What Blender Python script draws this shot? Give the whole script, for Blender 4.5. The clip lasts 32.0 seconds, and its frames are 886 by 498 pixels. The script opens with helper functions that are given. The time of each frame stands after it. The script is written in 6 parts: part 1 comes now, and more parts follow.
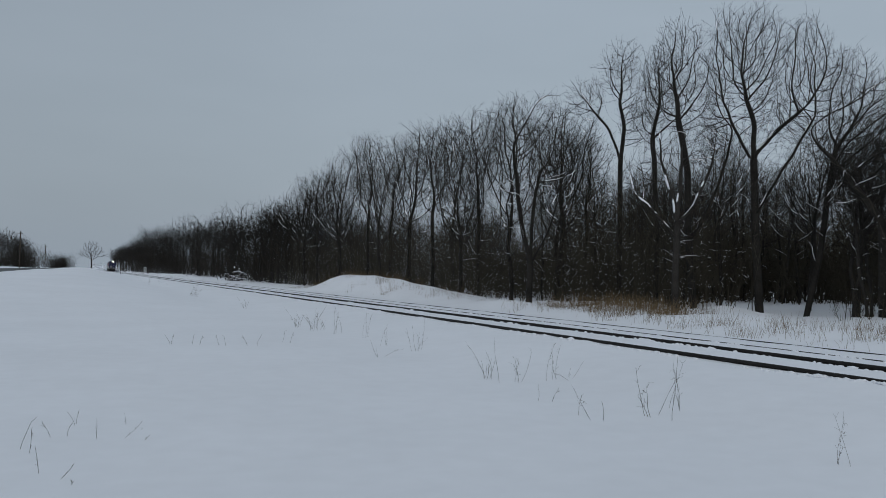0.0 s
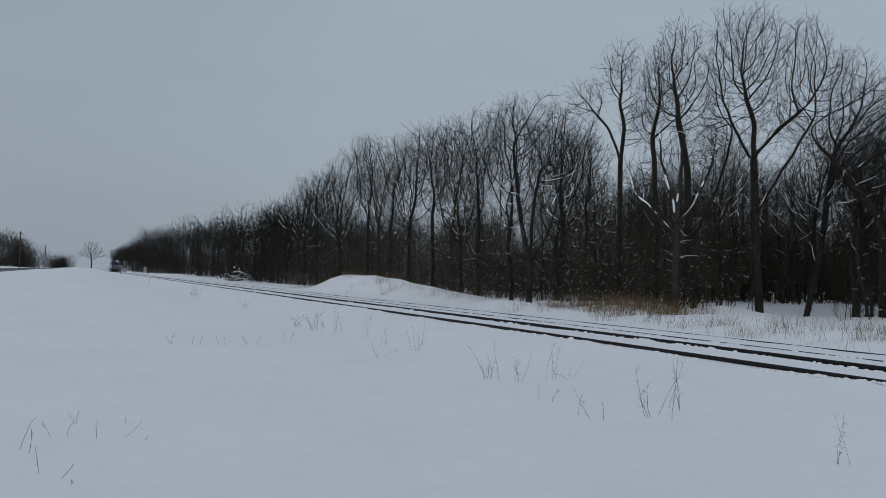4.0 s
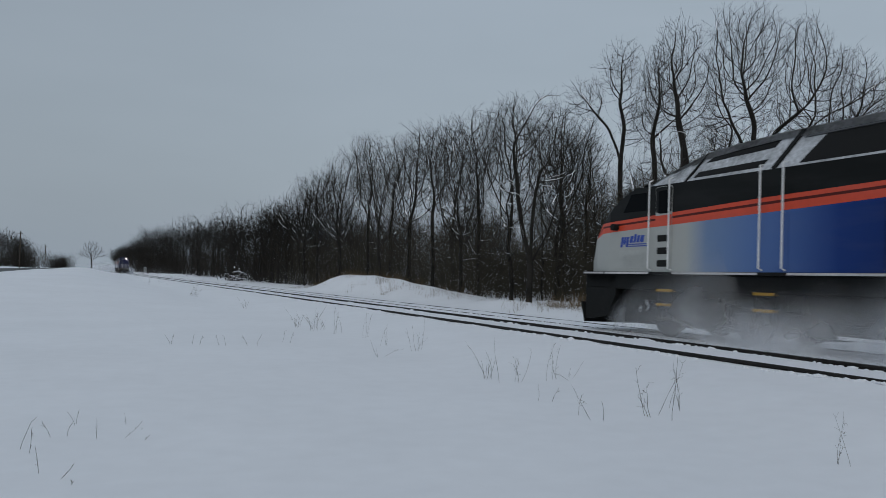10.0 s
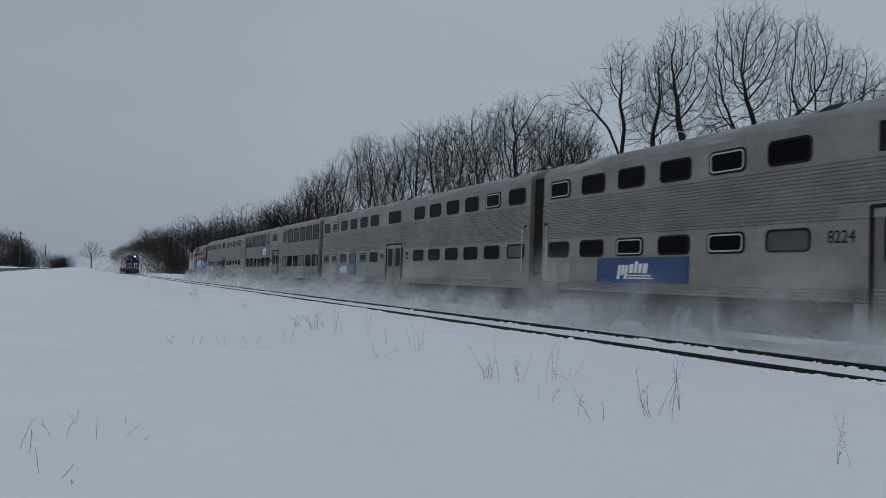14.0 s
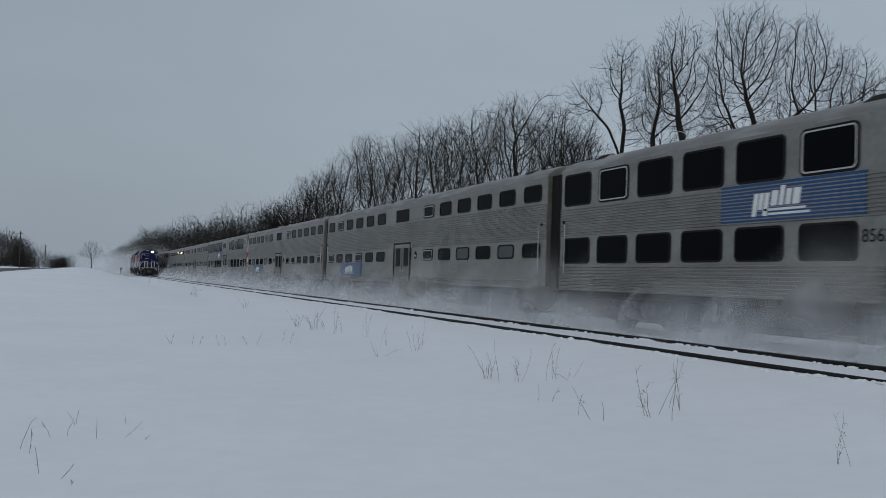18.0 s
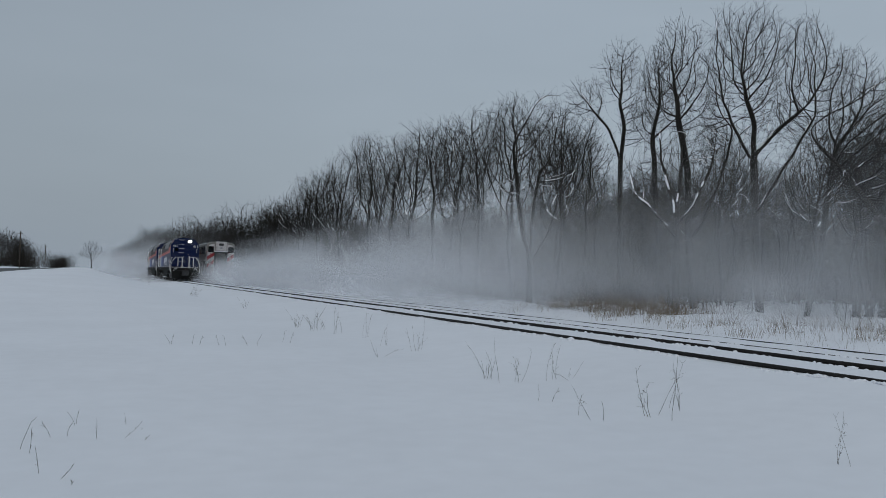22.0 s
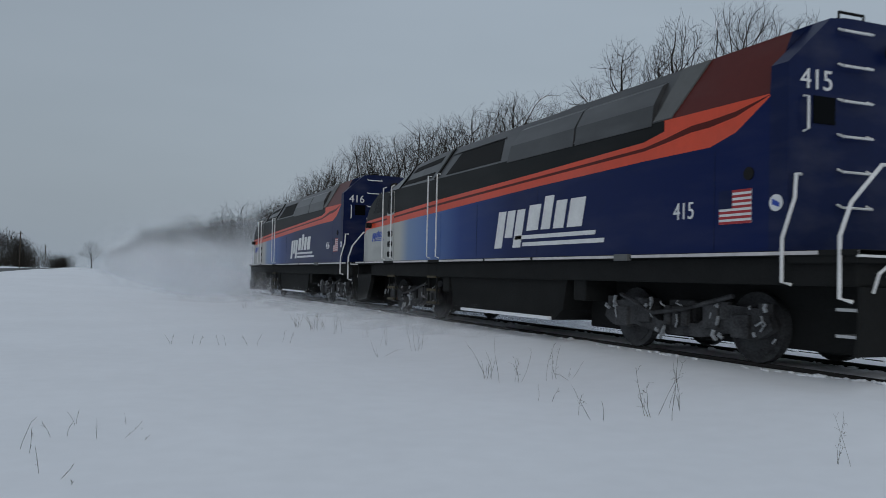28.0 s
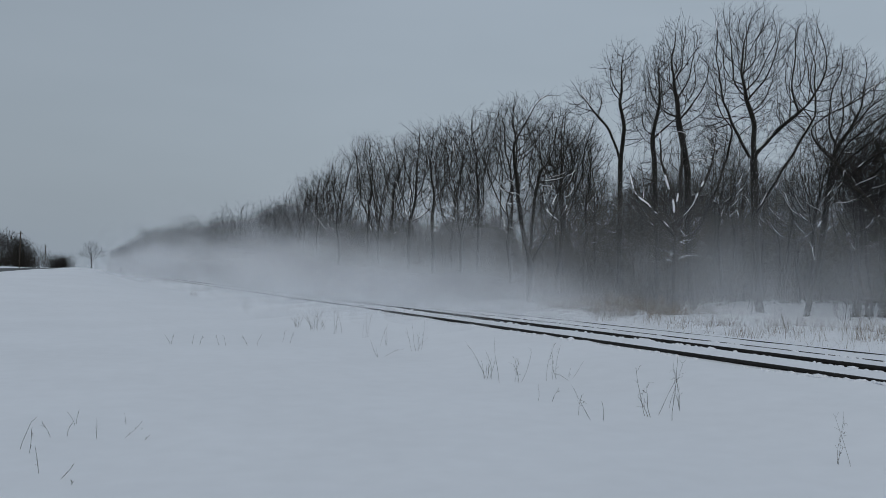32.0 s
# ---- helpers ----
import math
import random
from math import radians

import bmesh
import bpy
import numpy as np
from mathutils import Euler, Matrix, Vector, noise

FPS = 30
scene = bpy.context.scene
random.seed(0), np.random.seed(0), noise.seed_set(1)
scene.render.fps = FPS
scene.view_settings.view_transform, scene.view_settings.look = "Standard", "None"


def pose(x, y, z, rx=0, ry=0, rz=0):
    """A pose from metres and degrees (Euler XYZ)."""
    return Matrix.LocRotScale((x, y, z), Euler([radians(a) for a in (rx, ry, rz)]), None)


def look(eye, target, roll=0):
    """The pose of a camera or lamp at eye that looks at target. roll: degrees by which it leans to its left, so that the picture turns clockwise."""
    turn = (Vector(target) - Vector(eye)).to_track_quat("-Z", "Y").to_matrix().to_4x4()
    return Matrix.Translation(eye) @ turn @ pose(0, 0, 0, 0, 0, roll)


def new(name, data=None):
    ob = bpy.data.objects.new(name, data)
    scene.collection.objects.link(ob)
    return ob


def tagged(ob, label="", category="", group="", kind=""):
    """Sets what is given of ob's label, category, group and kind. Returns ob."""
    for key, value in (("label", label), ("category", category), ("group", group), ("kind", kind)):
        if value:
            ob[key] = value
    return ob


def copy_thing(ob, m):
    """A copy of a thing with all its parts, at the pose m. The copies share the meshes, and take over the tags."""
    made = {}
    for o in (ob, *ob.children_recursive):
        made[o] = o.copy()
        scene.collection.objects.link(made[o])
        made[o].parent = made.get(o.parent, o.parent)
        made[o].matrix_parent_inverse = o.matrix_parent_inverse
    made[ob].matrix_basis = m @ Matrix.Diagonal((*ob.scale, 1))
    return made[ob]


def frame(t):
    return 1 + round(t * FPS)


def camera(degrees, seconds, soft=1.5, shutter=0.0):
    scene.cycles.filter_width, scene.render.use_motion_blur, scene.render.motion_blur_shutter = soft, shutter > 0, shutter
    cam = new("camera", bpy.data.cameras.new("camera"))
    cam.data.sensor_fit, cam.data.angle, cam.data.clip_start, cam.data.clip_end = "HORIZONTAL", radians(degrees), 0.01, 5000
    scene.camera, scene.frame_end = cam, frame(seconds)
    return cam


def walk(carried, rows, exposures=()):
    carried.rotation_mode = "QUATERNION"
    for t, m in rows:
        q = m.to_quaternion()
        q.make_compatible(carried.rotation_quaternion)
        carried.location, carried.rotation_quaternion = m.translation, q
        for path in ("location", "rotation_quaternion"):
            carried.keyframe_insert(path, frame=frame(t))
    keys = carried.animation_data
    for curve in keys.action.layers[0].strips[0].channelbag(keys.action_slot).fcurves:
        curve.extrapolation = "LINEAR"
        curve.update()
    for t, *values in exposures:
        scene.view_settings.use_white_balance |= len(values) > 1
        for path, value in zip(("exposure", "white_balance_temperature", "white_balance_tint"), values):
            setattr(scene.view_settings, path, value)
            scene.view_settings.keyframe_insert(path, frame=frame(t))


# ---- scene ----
# World: x to the right across the tracks, y along them away from the camera, z = 0 at the near track's rail top.
TRACK_NEAR = (9.70, 0.0, 0.15)      # lateral place, rail-top height, cant in degrees
TRACK_FAR = (14.04, -0.226, 0.97)
EYE = (0.0, 0.0, 1.151)
YAW, PITCH, ROLL = 22.674, 1.824, 1.21
cam = camera(55.24, 32.0, soft=0.4, shutter=0.08)
aim = (EYE[0] + math.sin(radians(YAW)) * math.cos(radians(PITCH)),
       EYE[1] + math.cos(radians(YAW)) * math.cos(radians(PITCH)),
       EYE[2] + math.sin(radians(PITCH)))
STAND = look(EYE, aim, ROLL)
walk(cam, [(0.0, STAND), (32.0, STAND)], exposures=[(0.0, 0.0), (9.0, 0.0), (12.0, -0.03), (32.0, -0.03)])

scene.cycles.transparent_max_bounces = 128

# ---- light: flat overcast winter daylight ----
world = bpy.data.worlds.new("overcast_sky")
scene.world = world
world.use_nodes = True
wn, wl = world.node_tree.nodes, world.node_tree.links
sky = wn.new("ShaderNodeTexSky")
sky.sky_type = "NISHITA"
sky.sun_disc = False
sky.sun_elevation, sky.sun_rotation = radians(28), radians(200)
sky.dust_density, sky.air_density = 5.0, 1.5
tone = wn.new("ShaderNodeMix")
tone.data_type = "RGBA"
tone.inputs["Factor"].default_value = 0.93
cloud = wn.new("ShaderNodeTexCoord")
layer = wn.new("ShaderNodeTexNoise")
layer.inputs["Scale"].default_value = 2.2
layer.inputs["Detail"].default_value = 4.0
band = wn.new("ShaderNodeMapping")
band.inputs["Scale"].default_value = (1.0, 1.0, 3.0)
wl.new(cloud.outputs["Generated"], band.inputs["Vector"])
wl.new(band.outputs["Vector"], layer.inputs["Vector"])
deck = wn.new("ShaderNodeValToRGB")
deck.color_ramp.elements[0].position, deck.color_ramp.elements[0].color = 0.25, (2.88, 3.42, 4.0, 1)
deck.color_ramp.elements[1].position, deck.color_ramp.elements[1].color = 0.75, (3.27, 3.85, 4.5, 1)
wl.new(layer.outputs["Fac"], deck.inputs["Fac"])
wl.new(sky.outputs["Color"], tone.inputs["A"])
wl.new(deck.outputs["Color"], tone.inputs["B"])
# the deck is thinner over the wood's side
aside, ease, lift = wn.new("ShaderNodeSeparateXYZ"), wn.new("ShaderNodeMapRange"), wn.new("ShaderNodeVectorMath")
ease.interpolation_type = "SMOOTHSTEP"
ease.inputs["From Min"].default_value, ease.inputs["From Max"].default_value = -0.15, 0.75
ease.inputs["To Min"].default_value, ease.inputs["To Max"].default_value = 0.96, 1.17
lift.operation = "SCALE"
wl.new(cloud.outputs["Generated"], aside.inputs[0])
wl.new(aside.outputs["X"], ease.inputs["Value"])
wl.new(tone.outputs["Result"], lift.inputs[0])
wl.new(ease.outputs["Result"], lift.inputs["Scale"])
wl.new(lift.outputs[0], wn["Background"].inputs["Color"])
wn["Background"].inputs["Strength"].default_value = 0.10

sun = new("sun", bpy.data.lights.new("sun", "SUN"))
sun.data.energy, sun.data.angle, sun.data.color = 0.45, radians(60), (1.0, 0.98, 0.95)
sun.matrix_world = look((0, 0, 60), (28, 40, 20))


# ---- materials ----
def material(name, base, rough=0.6, metal=0.0, vary=0.0, scale=4.0, bump=0.0, bump_scale=30.0, second=None, glow=0.0):
    """A surface with colour variation at two scales and a fine relief."""
    m = bpy.data.materials.new(name)
    m.use_nodes = True
    n, l = m.node_tree.nodes, m.node_tree.links
    s = n["Principled BSDF"]
    s.inputs["Roughness"].default_value, s.inputs["Metallic"].default_value = rough, metal
    s.inputs["Base Color"].default_value = (*base, 1)
    s.inputs["Specular IOR Level"].default_value = 0.4 if rough < 0.5 else 0.15
    where = n.new("ShaderNodeTexCoord")
    if vary > 0:
        big, small = n.new("ShaderNodeTexNoise"), n.new("ShaderNodeTexNoise")
        big.inputs["Scale"].default_value, small.inputs["Scale"].default_value = scale, scale * 9
        big.inputs["Detail"].default_value = small.inputs["Detail"].default_value = 5
        both = n.new("ShaderNodeMath")
        both.operation = "MULTIPLY_ADD"
        both.inputs[1].default_value = 0.55
        half = n.new("ShaderNodeMath")
        half.operation = "MULTIPLY"
        half.inputs[1].default_value = 0.45
        for t in (big, small):
            l.new(where.outputs["Object"], t.inputs["Vector"])
        l.new(small.outputs["Fac"], half.inputs[0])
        l.new(big.outputs["Fac"], both.inputs[0])
        l.new(half.outputs[0], both.inputs[2])
        ramp = n.new("ShaderNodeValToRGB")
        low = second or tuple(c * (1 - vary) for c in base)
        ramp.color_ramp.elements[0].position, ramp.color_ramp.elements[0].color = 0.32, (*low, 1)
        ramp.color_ramp.elements[1].position, ramp.color_ramp.elements[1].color = 0.66, (*[min(1, c * (1 + vary * 0.4)) for c in base], 1)
        l.new(both.outputs[0], ramp.inputs["Fac"])
        l.new(ramp.outputs["Color"], s.inputs["Base Color"])
    if bump > 0:
        grain, relief = n.new("ShaderNodeTexNoise"), n.new("ShaderNodeBump")
        grain.inputs["Scale"].default_value, grain.inputs["Detail"].default_value = bump_scale, 6
        relief.inputs["Strength"].default_value, relief.inputs["Distance"].default_value = bump, 0.02
        l.new(where.outputs["Object"], grain.inputs["Vector"])
        l.new(grain.outputs["Fac"], relief.inputs["Height"])
        l.new(relief.outputs["Normal"], s.inputs["Normal"])
    if glow > 0:
        s.inputs["Emission Color"].default_value = (*base, 1)
        s.inputs["Emission Strength"].default_value = glow
    return m


SNOW = material("snow", (0.86, 0.88, 0.92), 0.75, vary=0.05, scale=0.35, bump=0.25, bump_scale=1.6)
SNOW_CAP = material("snow_cap", (0.86, 0.88, 0.92), 0.8)
ASPHALT = material("asphalt", (0.06, 0.062, 0.066), 0.8, vary=0.4, scale=0.6, bump=0.3, second=(0.16, 0.165, 0.17))
STEEL_RAIL = material("rusty_rail", (0.022, 0.020, 0.019), 0.6, 0.1, vary=0.4, scale=3.0)
TIE_WOOD = material("creosoted_timber", (0.045, 0.038, 0.032), 0.85, vary=0.5, scale=3.0, bump=0.5)
BALLAST = material("ballast", (0.11, 0.105, 0.10), 0.9, vary=0.6, scale=9.0, bump=0.8, bump_scale=22)
BARK = material("bark", (0.030, 0.028, 0.025), 0.9, vary=0.5, scale=2.0, bump=0.5, bump_scale=18, second=(0.013, 0.012, 0.011))
BARK_PALE = material("grey_bark", (0.045, 0.042, 0.038), 0.9, vary=0.5, scale=2.0, bump=0.5, bump_scale=18, second=(0.02, 0.018, 0.017))
TWIG = material("twig", (0.020, 0.018, 0.016), 0.9, vary=0.4, scale=1.5)
SAPLING = material("sapling_bark", (0.064, 0.057, 0.043), 0.9, vary=0.5, scale=0.8)
BRUSH = material("brush", (0.034, 0.030, 0.025), 0.9, vary=0.5, scale=0.8)
STRAW = material("dry_straw", (0.20, 0.145, 0.085), 0.85, vary=0.45, scale=2.0)
WEED = material("dry_weed", (0.075, 0.060, 0.048), 0.85, vary=0.4, scale=5.0)


# ---- small builders ----
def part(name, bm, mat, parent=None, label="", smooth=False):
    """Links a bmesh (or a mesh) as one object, under its parent where there is one."""
    if isinstance(bm, bpy.types.Mesh):
        me = bm
    else:
        me = bpy.data.meshes.new(name)
        bmesh.ops.recalc_face_normals(bm, faces=bm.faces[:])
        if smooth:
            for f in bm.faces:
                f.smooth = True
        bm.to_mesh(me)
        bm.free()
    if mat and not me.materials:
        me.materials.append(mat)
    ob = new(name, me)
    if parent:
        ob.parent = parent
    if label:
        ob["label"] = label
    return ob


def sheet(name, verts, faces, mat, parent=None, smooth=True):
    me = bpy.data.meshes.new(name)
    me.from_pydata(verts, [], faces)
    me.materials.append(mat)
    if smooth:
        me.polygons.foreach_set("use_smooth", [True] * len(me.polygons))
    me.update()
    ob = new(name, me)
    if parent:
        ob.parent = parent
    return ob


def box(bm, x0, x1, y0, y1, z0, z1, bevel=0.0):
    c = bmesh.ops.create_cube(bm, size=1.0, matrix=Matrix.LocRotScale(((x0 + x1) / 2, (y0 + y1) / 2, (z0 + z1) / 2), None, (x1 - x0, y1 - y0, z1 - z0)))
    if bevel:
        edges = list({e for v in c["verts"] for e in v.link_edges})
        bmesh.ops.bevel(bm, geom=edges, offset=bevel, segments=2, affect="EDGES", profile=0.6)
    return bm


def boxed(*a, **k):
    return box(bmesh.new(), *a, **k)


def rod(bm, points, r, sides=6):
    """A bent round bar through the points."""
    rings = []
    pts = [Vector(p) for p in points]
    for i, p in enumerate(pts):
        d = (pts[min(i + 1, len(pts) - 1)] - pts[max(i - 1, 0)]).normalized()
        u = d.orthogonal().normalized()
        if i and abs(u.dot(last)) < 0.95:
            u = (last - d * last.dot(d)).normalized()
        last = u
        w = d.cross(u)
        rings.append([bm.verts.new(p + (u * math.cos(a) + w * math.sin(a)) * r) for a in (2 * math.pi * k / sides for k in range(sides))])
    for a, b in zip(rings, rings[1:]):
        for k in range(sides):
            bm.faces.new((a[k], a[(k + 1) % sides], b[(k + 1) % sides], b[k]))
    bm.faces.new(rings[0][::-1])
    bm.faces.new(rings[-1])
    return bm


def disc(bm, centre, r, depth, axis="X", sides=24):
    turn = {"X": Euler((0, math.pi / 2, 0)), "Y": Euler((math.pi / 2, 0, 0)), "Z": Euler((0, 0, 0))}[axis]
    bmesh.ops.create_cone(bm, cap_ends=True, segments=sides, radius1=r, radius2=r, depth=depth, matrix=Matrix.LocRotScale(centre, turn, None))
    return bm


def plate(bm, outline, x0, x1):
    """A flat plate with the outline [(y, z), ...], from x0 to x1."""
    a = [bm.verts.new((x0, y, z)) for y, z in outline]
    b = [bm.verts.new((x1, y, z)) for y, z in outline]
    n = len(outline)
    bm.faces.new(a)
    bm.faces.new(b[::-1])
    for i in range(n):
        bm.faces.new((a[i], b[i], b[(i + 1) % n], a[(i + 1) % n]))
    return bm


def rounded(y0, y1, z0, z1, r, k=4):
    out = []
    for cy, cz, a0 in ((y1 - r, z1 - r, 0), (y0 + r, z1 - r, 90), (y0 + r, z0 + r, 180), (y1 - r, z0 + r, 270)):
        for i in range(k + 1):
            a = radians(a0 + 90 * i / k)
            out.append((cy + r * math.cos(a), cz + r * math.sin(a)))
    return out


def ring_plate(bm, outer, inner, x0, x1):
    """A frame between two outlines with the same number of points."""
    n = len(outer)
    rows = [[bm.verts.new((x, y, z)) for y, z in o] for x, o in ((x0, outer), (x1, outer), (x1, inner), (x0, inner))]
    for a, b in zip(rows, rows[1:] + rows[:1]):
        for i in range(n):
            bm.faces.new((a[i], a[(i + 1) % n], b[(i + 1) % n], b[i]))
    return bm


def smooth_step(a, b, v):
    t = min(1.0, max(0.0, (v - a) / (b - a)))
    return t * t * (3 - 2 * t)


# ---- ground ----
BED_X = (8.2, 8.80, 8.90, 8.97, 9.06, 9.7, 10.30, 10.40, 10.5, 10.7, 11.5, 13.15, 13.4, 14.04, 14.6, 15.2, 16.5)
BED_Z = (-0.12, -0.064, -0.054, -0.050, -0.045, -0.03, -0.05, -0.07, -0.075, -0.07, -0.16, -0.225, -0.225, -0.225, -0.245, -0.27, -0.34)
def ground_height(x, y):
    """The snow's height: field, track bed, ditch, drifts and the bank beside the road."""
    z = -0.36 + 0.05 * noise.noise((x * 0.12, y * 0.08, 0.3)) + 0.02 * noise.noise((x * 0.5, y * 0.3, 4.0))
    z += 0.10 * smooth_step(12, 60, y)
    # long bank beside the road
    side = smooth_step(-9.0, -5.0, x) * (1 - smooth_step(-1.0, 6.5, x))
    z += side * (1.18 + 0.10 * noise.noise((x * 0.3, y * 0.05, 7.0))) * smooth_step(22, 68, y)
    # road bed
    z += (0.55 + z * -0.6) * (1 - smooth_step(-10.0, -7.2, x)) * smooth_step(5, 40, y)
    z += 0.35 * (1 - smooth_step(-20.5, -18.0, x)) * smooth_step(5, 40, y)
    # shoulder and bed of the tracks
    bed = smooth_step(5.5, 8.3, x) * (1 - smooth_step(15.6, 17.6, x))
    if bed > 0:
        top = float(np.interp(x, BED_X, BED_Z))
        near = math.exp(-((x - 8.70) / 0.30) ** 2) + 0.5 * math.exp(-((x - 10.2) / 0.3) ** 2)
        top += near * max(-0.012, 0.05 * noise.noise((y * 0.55, 1.7, 0.0)) + 0.05 * noise.noise((y * 1.3, 5.2, 0.0)))
        top += 0.016 * noise.noise((x * 2.0, y * 0.7, 3.0)) + 0.02 * smooth_step(14.3, 14.8, x) * noise.noise((y * 0.5, 8.0, 1.0))
        z = z * (1 - bed) + bed * top
    # behind the tracks
    back = smooth_step(15.4, 17.2, x)
    z += back * (0.0 - 0.05)
    # tall drift at the wood's edge
    if 30 < y < 95 and 15 < x < 32:
        ridge = math.exp(-((x - 19.4) / 1.7) ** 2) if x < 19.4 else math.exp(-((x - 19.4) / 3.5) ** 2)
        along = smooth_step(37, 62, y) * (1 - smooth_step(66, 78, y))
        z += (1.42 + 0.12 * noise.noise((x * 0.8, y * 0.35, 2.0))) * ridge * along
    if 16 < x < 28 and 8 < y < 40:
        z += back * (0.22 + 0.30 * noise.noise((x * 0.35, y * 0.22, 9.0)) + 0.08 * noise.noise((x * 1.1, y * 0.8, 2.0))) * smooth_step(16.3, 19.0, x)
    # the clearing in the wood lies higher
    if 20 < x < 50 and 18 < y < 55:
        z += 0.42 * smooth_step(37, 50, math.hypot(x, y)) * smooth_step(38, 41, math.degrees(math.atan2(x, y)))
    # far land rises a little
    z += 0.45 * smooth_step(90, 260, y) * (1 - bed)
    return z


def spread(near, far, count, start):
    """Steps that widen with the distance."""
    return [start + near * i + (far - near * count - start) * (i / count) ** 4 for i in range(count + 1)]


def build_ground():
    xs = [-2500, -900, -400, -200, -120, -80, -60, -45, -35, -28, -22] + [-19 + 0.5 * i for i in range(55)] + [8.2, 8.45] + [8.7, 8.8, 8.9, 8.97, 9.06, 9.3, 9.7, 10.1, 10.3, 10.4, 10.5, 10.7, 11.0, 11.5, 12.2, 12.8, 13.15, 13.27, 13.4, 14.04, 14.6, 14.75, 14.9, 15.2, 15.6] + [16.0 + 0.4 * i for i in range(44)]
    xs += [34, 37, 41, 46, 53, 62, 75, 95, 130, 200, 400, 900, 2500]
    ys = [-2500, -900, -450, -260, -150, -90, -50, -25, -12, -5] + [0.5 * i for i in range(120)] + [60 + 1.0 * i for i in range(50)]
    ys += [112, 116, 121, 127, 134, 142, 152, 165, 180, 200, 230, 270, 330, 420, 560, 800, 1300, 2600]
    verts = [(x, y, ground_height(x, y)) for y in ys for x in xs]
    w = len(xs)
    faces = [(j * w + i, j * w + i + 1, (j + 1) * w + i + 1, (j + 1) * w + i) for j in range(len(ys) - 1) for i in range(w - 1)]
    ob = sheet("ground", verts, faces, SNOW)
    tagged(ob, "smooth untouched snow over field, banks and track bed", "snow", kind="structure")


def build_road():
    xs = [-17.4, -15.5, -13.5, -11.5, -9.8]
    ys = [-60, 0, 20, 40, 55, 70, 90, 120, 160, 220, 300, 420, 600]
    verts = [(x, y, max(ground_height(xx, y) for xx in (-17.4, -13.5, -10.2)) + 0.03) for y in ys for x in xs]
    w = len(xs)
    faces = [(j * w + i, j * w + i + 1, (j + 1) * w + i + 1, (j + 1) * w + i) for j in range(len(ys) - 1) for i in range(w - 1)]
    tagged(sheet("road", verts, faces, ASPHALT), "wet grey asphalt road with ploughed snow edges", "road", kind="structure")


def rail_profile():
    half = [(0.0, 0.0), (0.030, 0.0), (0.036, -0.008), (0.036, -0.034), (0.009, -0.050), (0.009, -0.135), (0.072, -0.155), (0.072, -0.168)]
    return half + [(-a, b) for a, b in half[:0:-1]]


def build_track(spec, name, label):
    """Two rails on timber ties in ballast, nearly buried in snow."""
    x, z, cant = spec
    thing = new(name)
    tagged(thing, label, "railway track", kind="structure")
    prof = rail_profile()
    for sgn in (-1, 1):
        bm = bmesh.new()
        rows = [[bm.verts.new((sgn * 0.752 + a, y, b)) for a, b in prof] for y in [-460 + 20 * i for i in range(61)]]
        n = len(prof)
        for a, b in zip(rows, rows[1:]):
            for i in range(n):
                bm.faces.new((a[i], a[(i + 1) % n], b[(i + 1) % n], b[i]))
        part("rail", bm, STEEL_RAIL, thing, "dark rusty steel rail")
    tie = boxed(-1.3, 1.3, -0.11, 0.11, -0.375, -0.20, 0.01)
    first = part("tie", tie, TIE_WOOD, thing)
    first.location = (0, -4, 0)
    for i in range(1, 190):
        t = new("tie", first.data)
        t.parent, t.location = thing, (0, -4 + 0.53 * i, 0)
    thing.matrix_world = pose(x, 0, z, 0, cant, 0)
    return thing


def build_rail_snow():
    """Small lumps of snow along the rails' flanks, thrown up by wheels."""
    rng = random.Random(17)
    verts, faces = [], []
    ball = bmesh.new()
    bmesh.ops.create_icosphere(ball, subdivisions=1, radius=1.0)
    ball.verts.ensure_lookup_table()
    shape = [tuple(v.co) for v in ball.verts]
    tris = [tuple(v.index for v in f.verts) for f in ball.faces]
    ball.free()
    for i in range(1500):
        y = 2 + 75 * rng.random() ** 1.6
        side = rng.choice((8.86, 8.86, 8.86, 10.36, 13.22))
        if noise.noise((y * 0.35, side, 3.0)) + rng.uniform(-0.5, 0.5) < 0.05:
            continue
        x = side - abs(rng.gauss(0, 0.05))
        size = rng.uniform(0.012, 0.038) * (1.6 if rng.random() < 0.08 else 1.0)
        c = Vector((x, y, ground_height(x, y) + size * 0.15))
        base = len(verts)
        long = rng.uniform(1.0, 3.2)
        for v in shape:
            k = size * rng.uniform(0.8, 1.2)
            verts.append((c.x + v[0] * k * 1.1, c.y + v[1] * k * long, c.z + v[2] * k * 0.75))
        faces += [tuple(base + j for j in f) for f in tris]
    ob = sheet("rail_snow", verts, faces, SNOW_CAP)
    tagged(ob, "small lumps of snow thrown up beside the rails", "snow", kind="stuff")


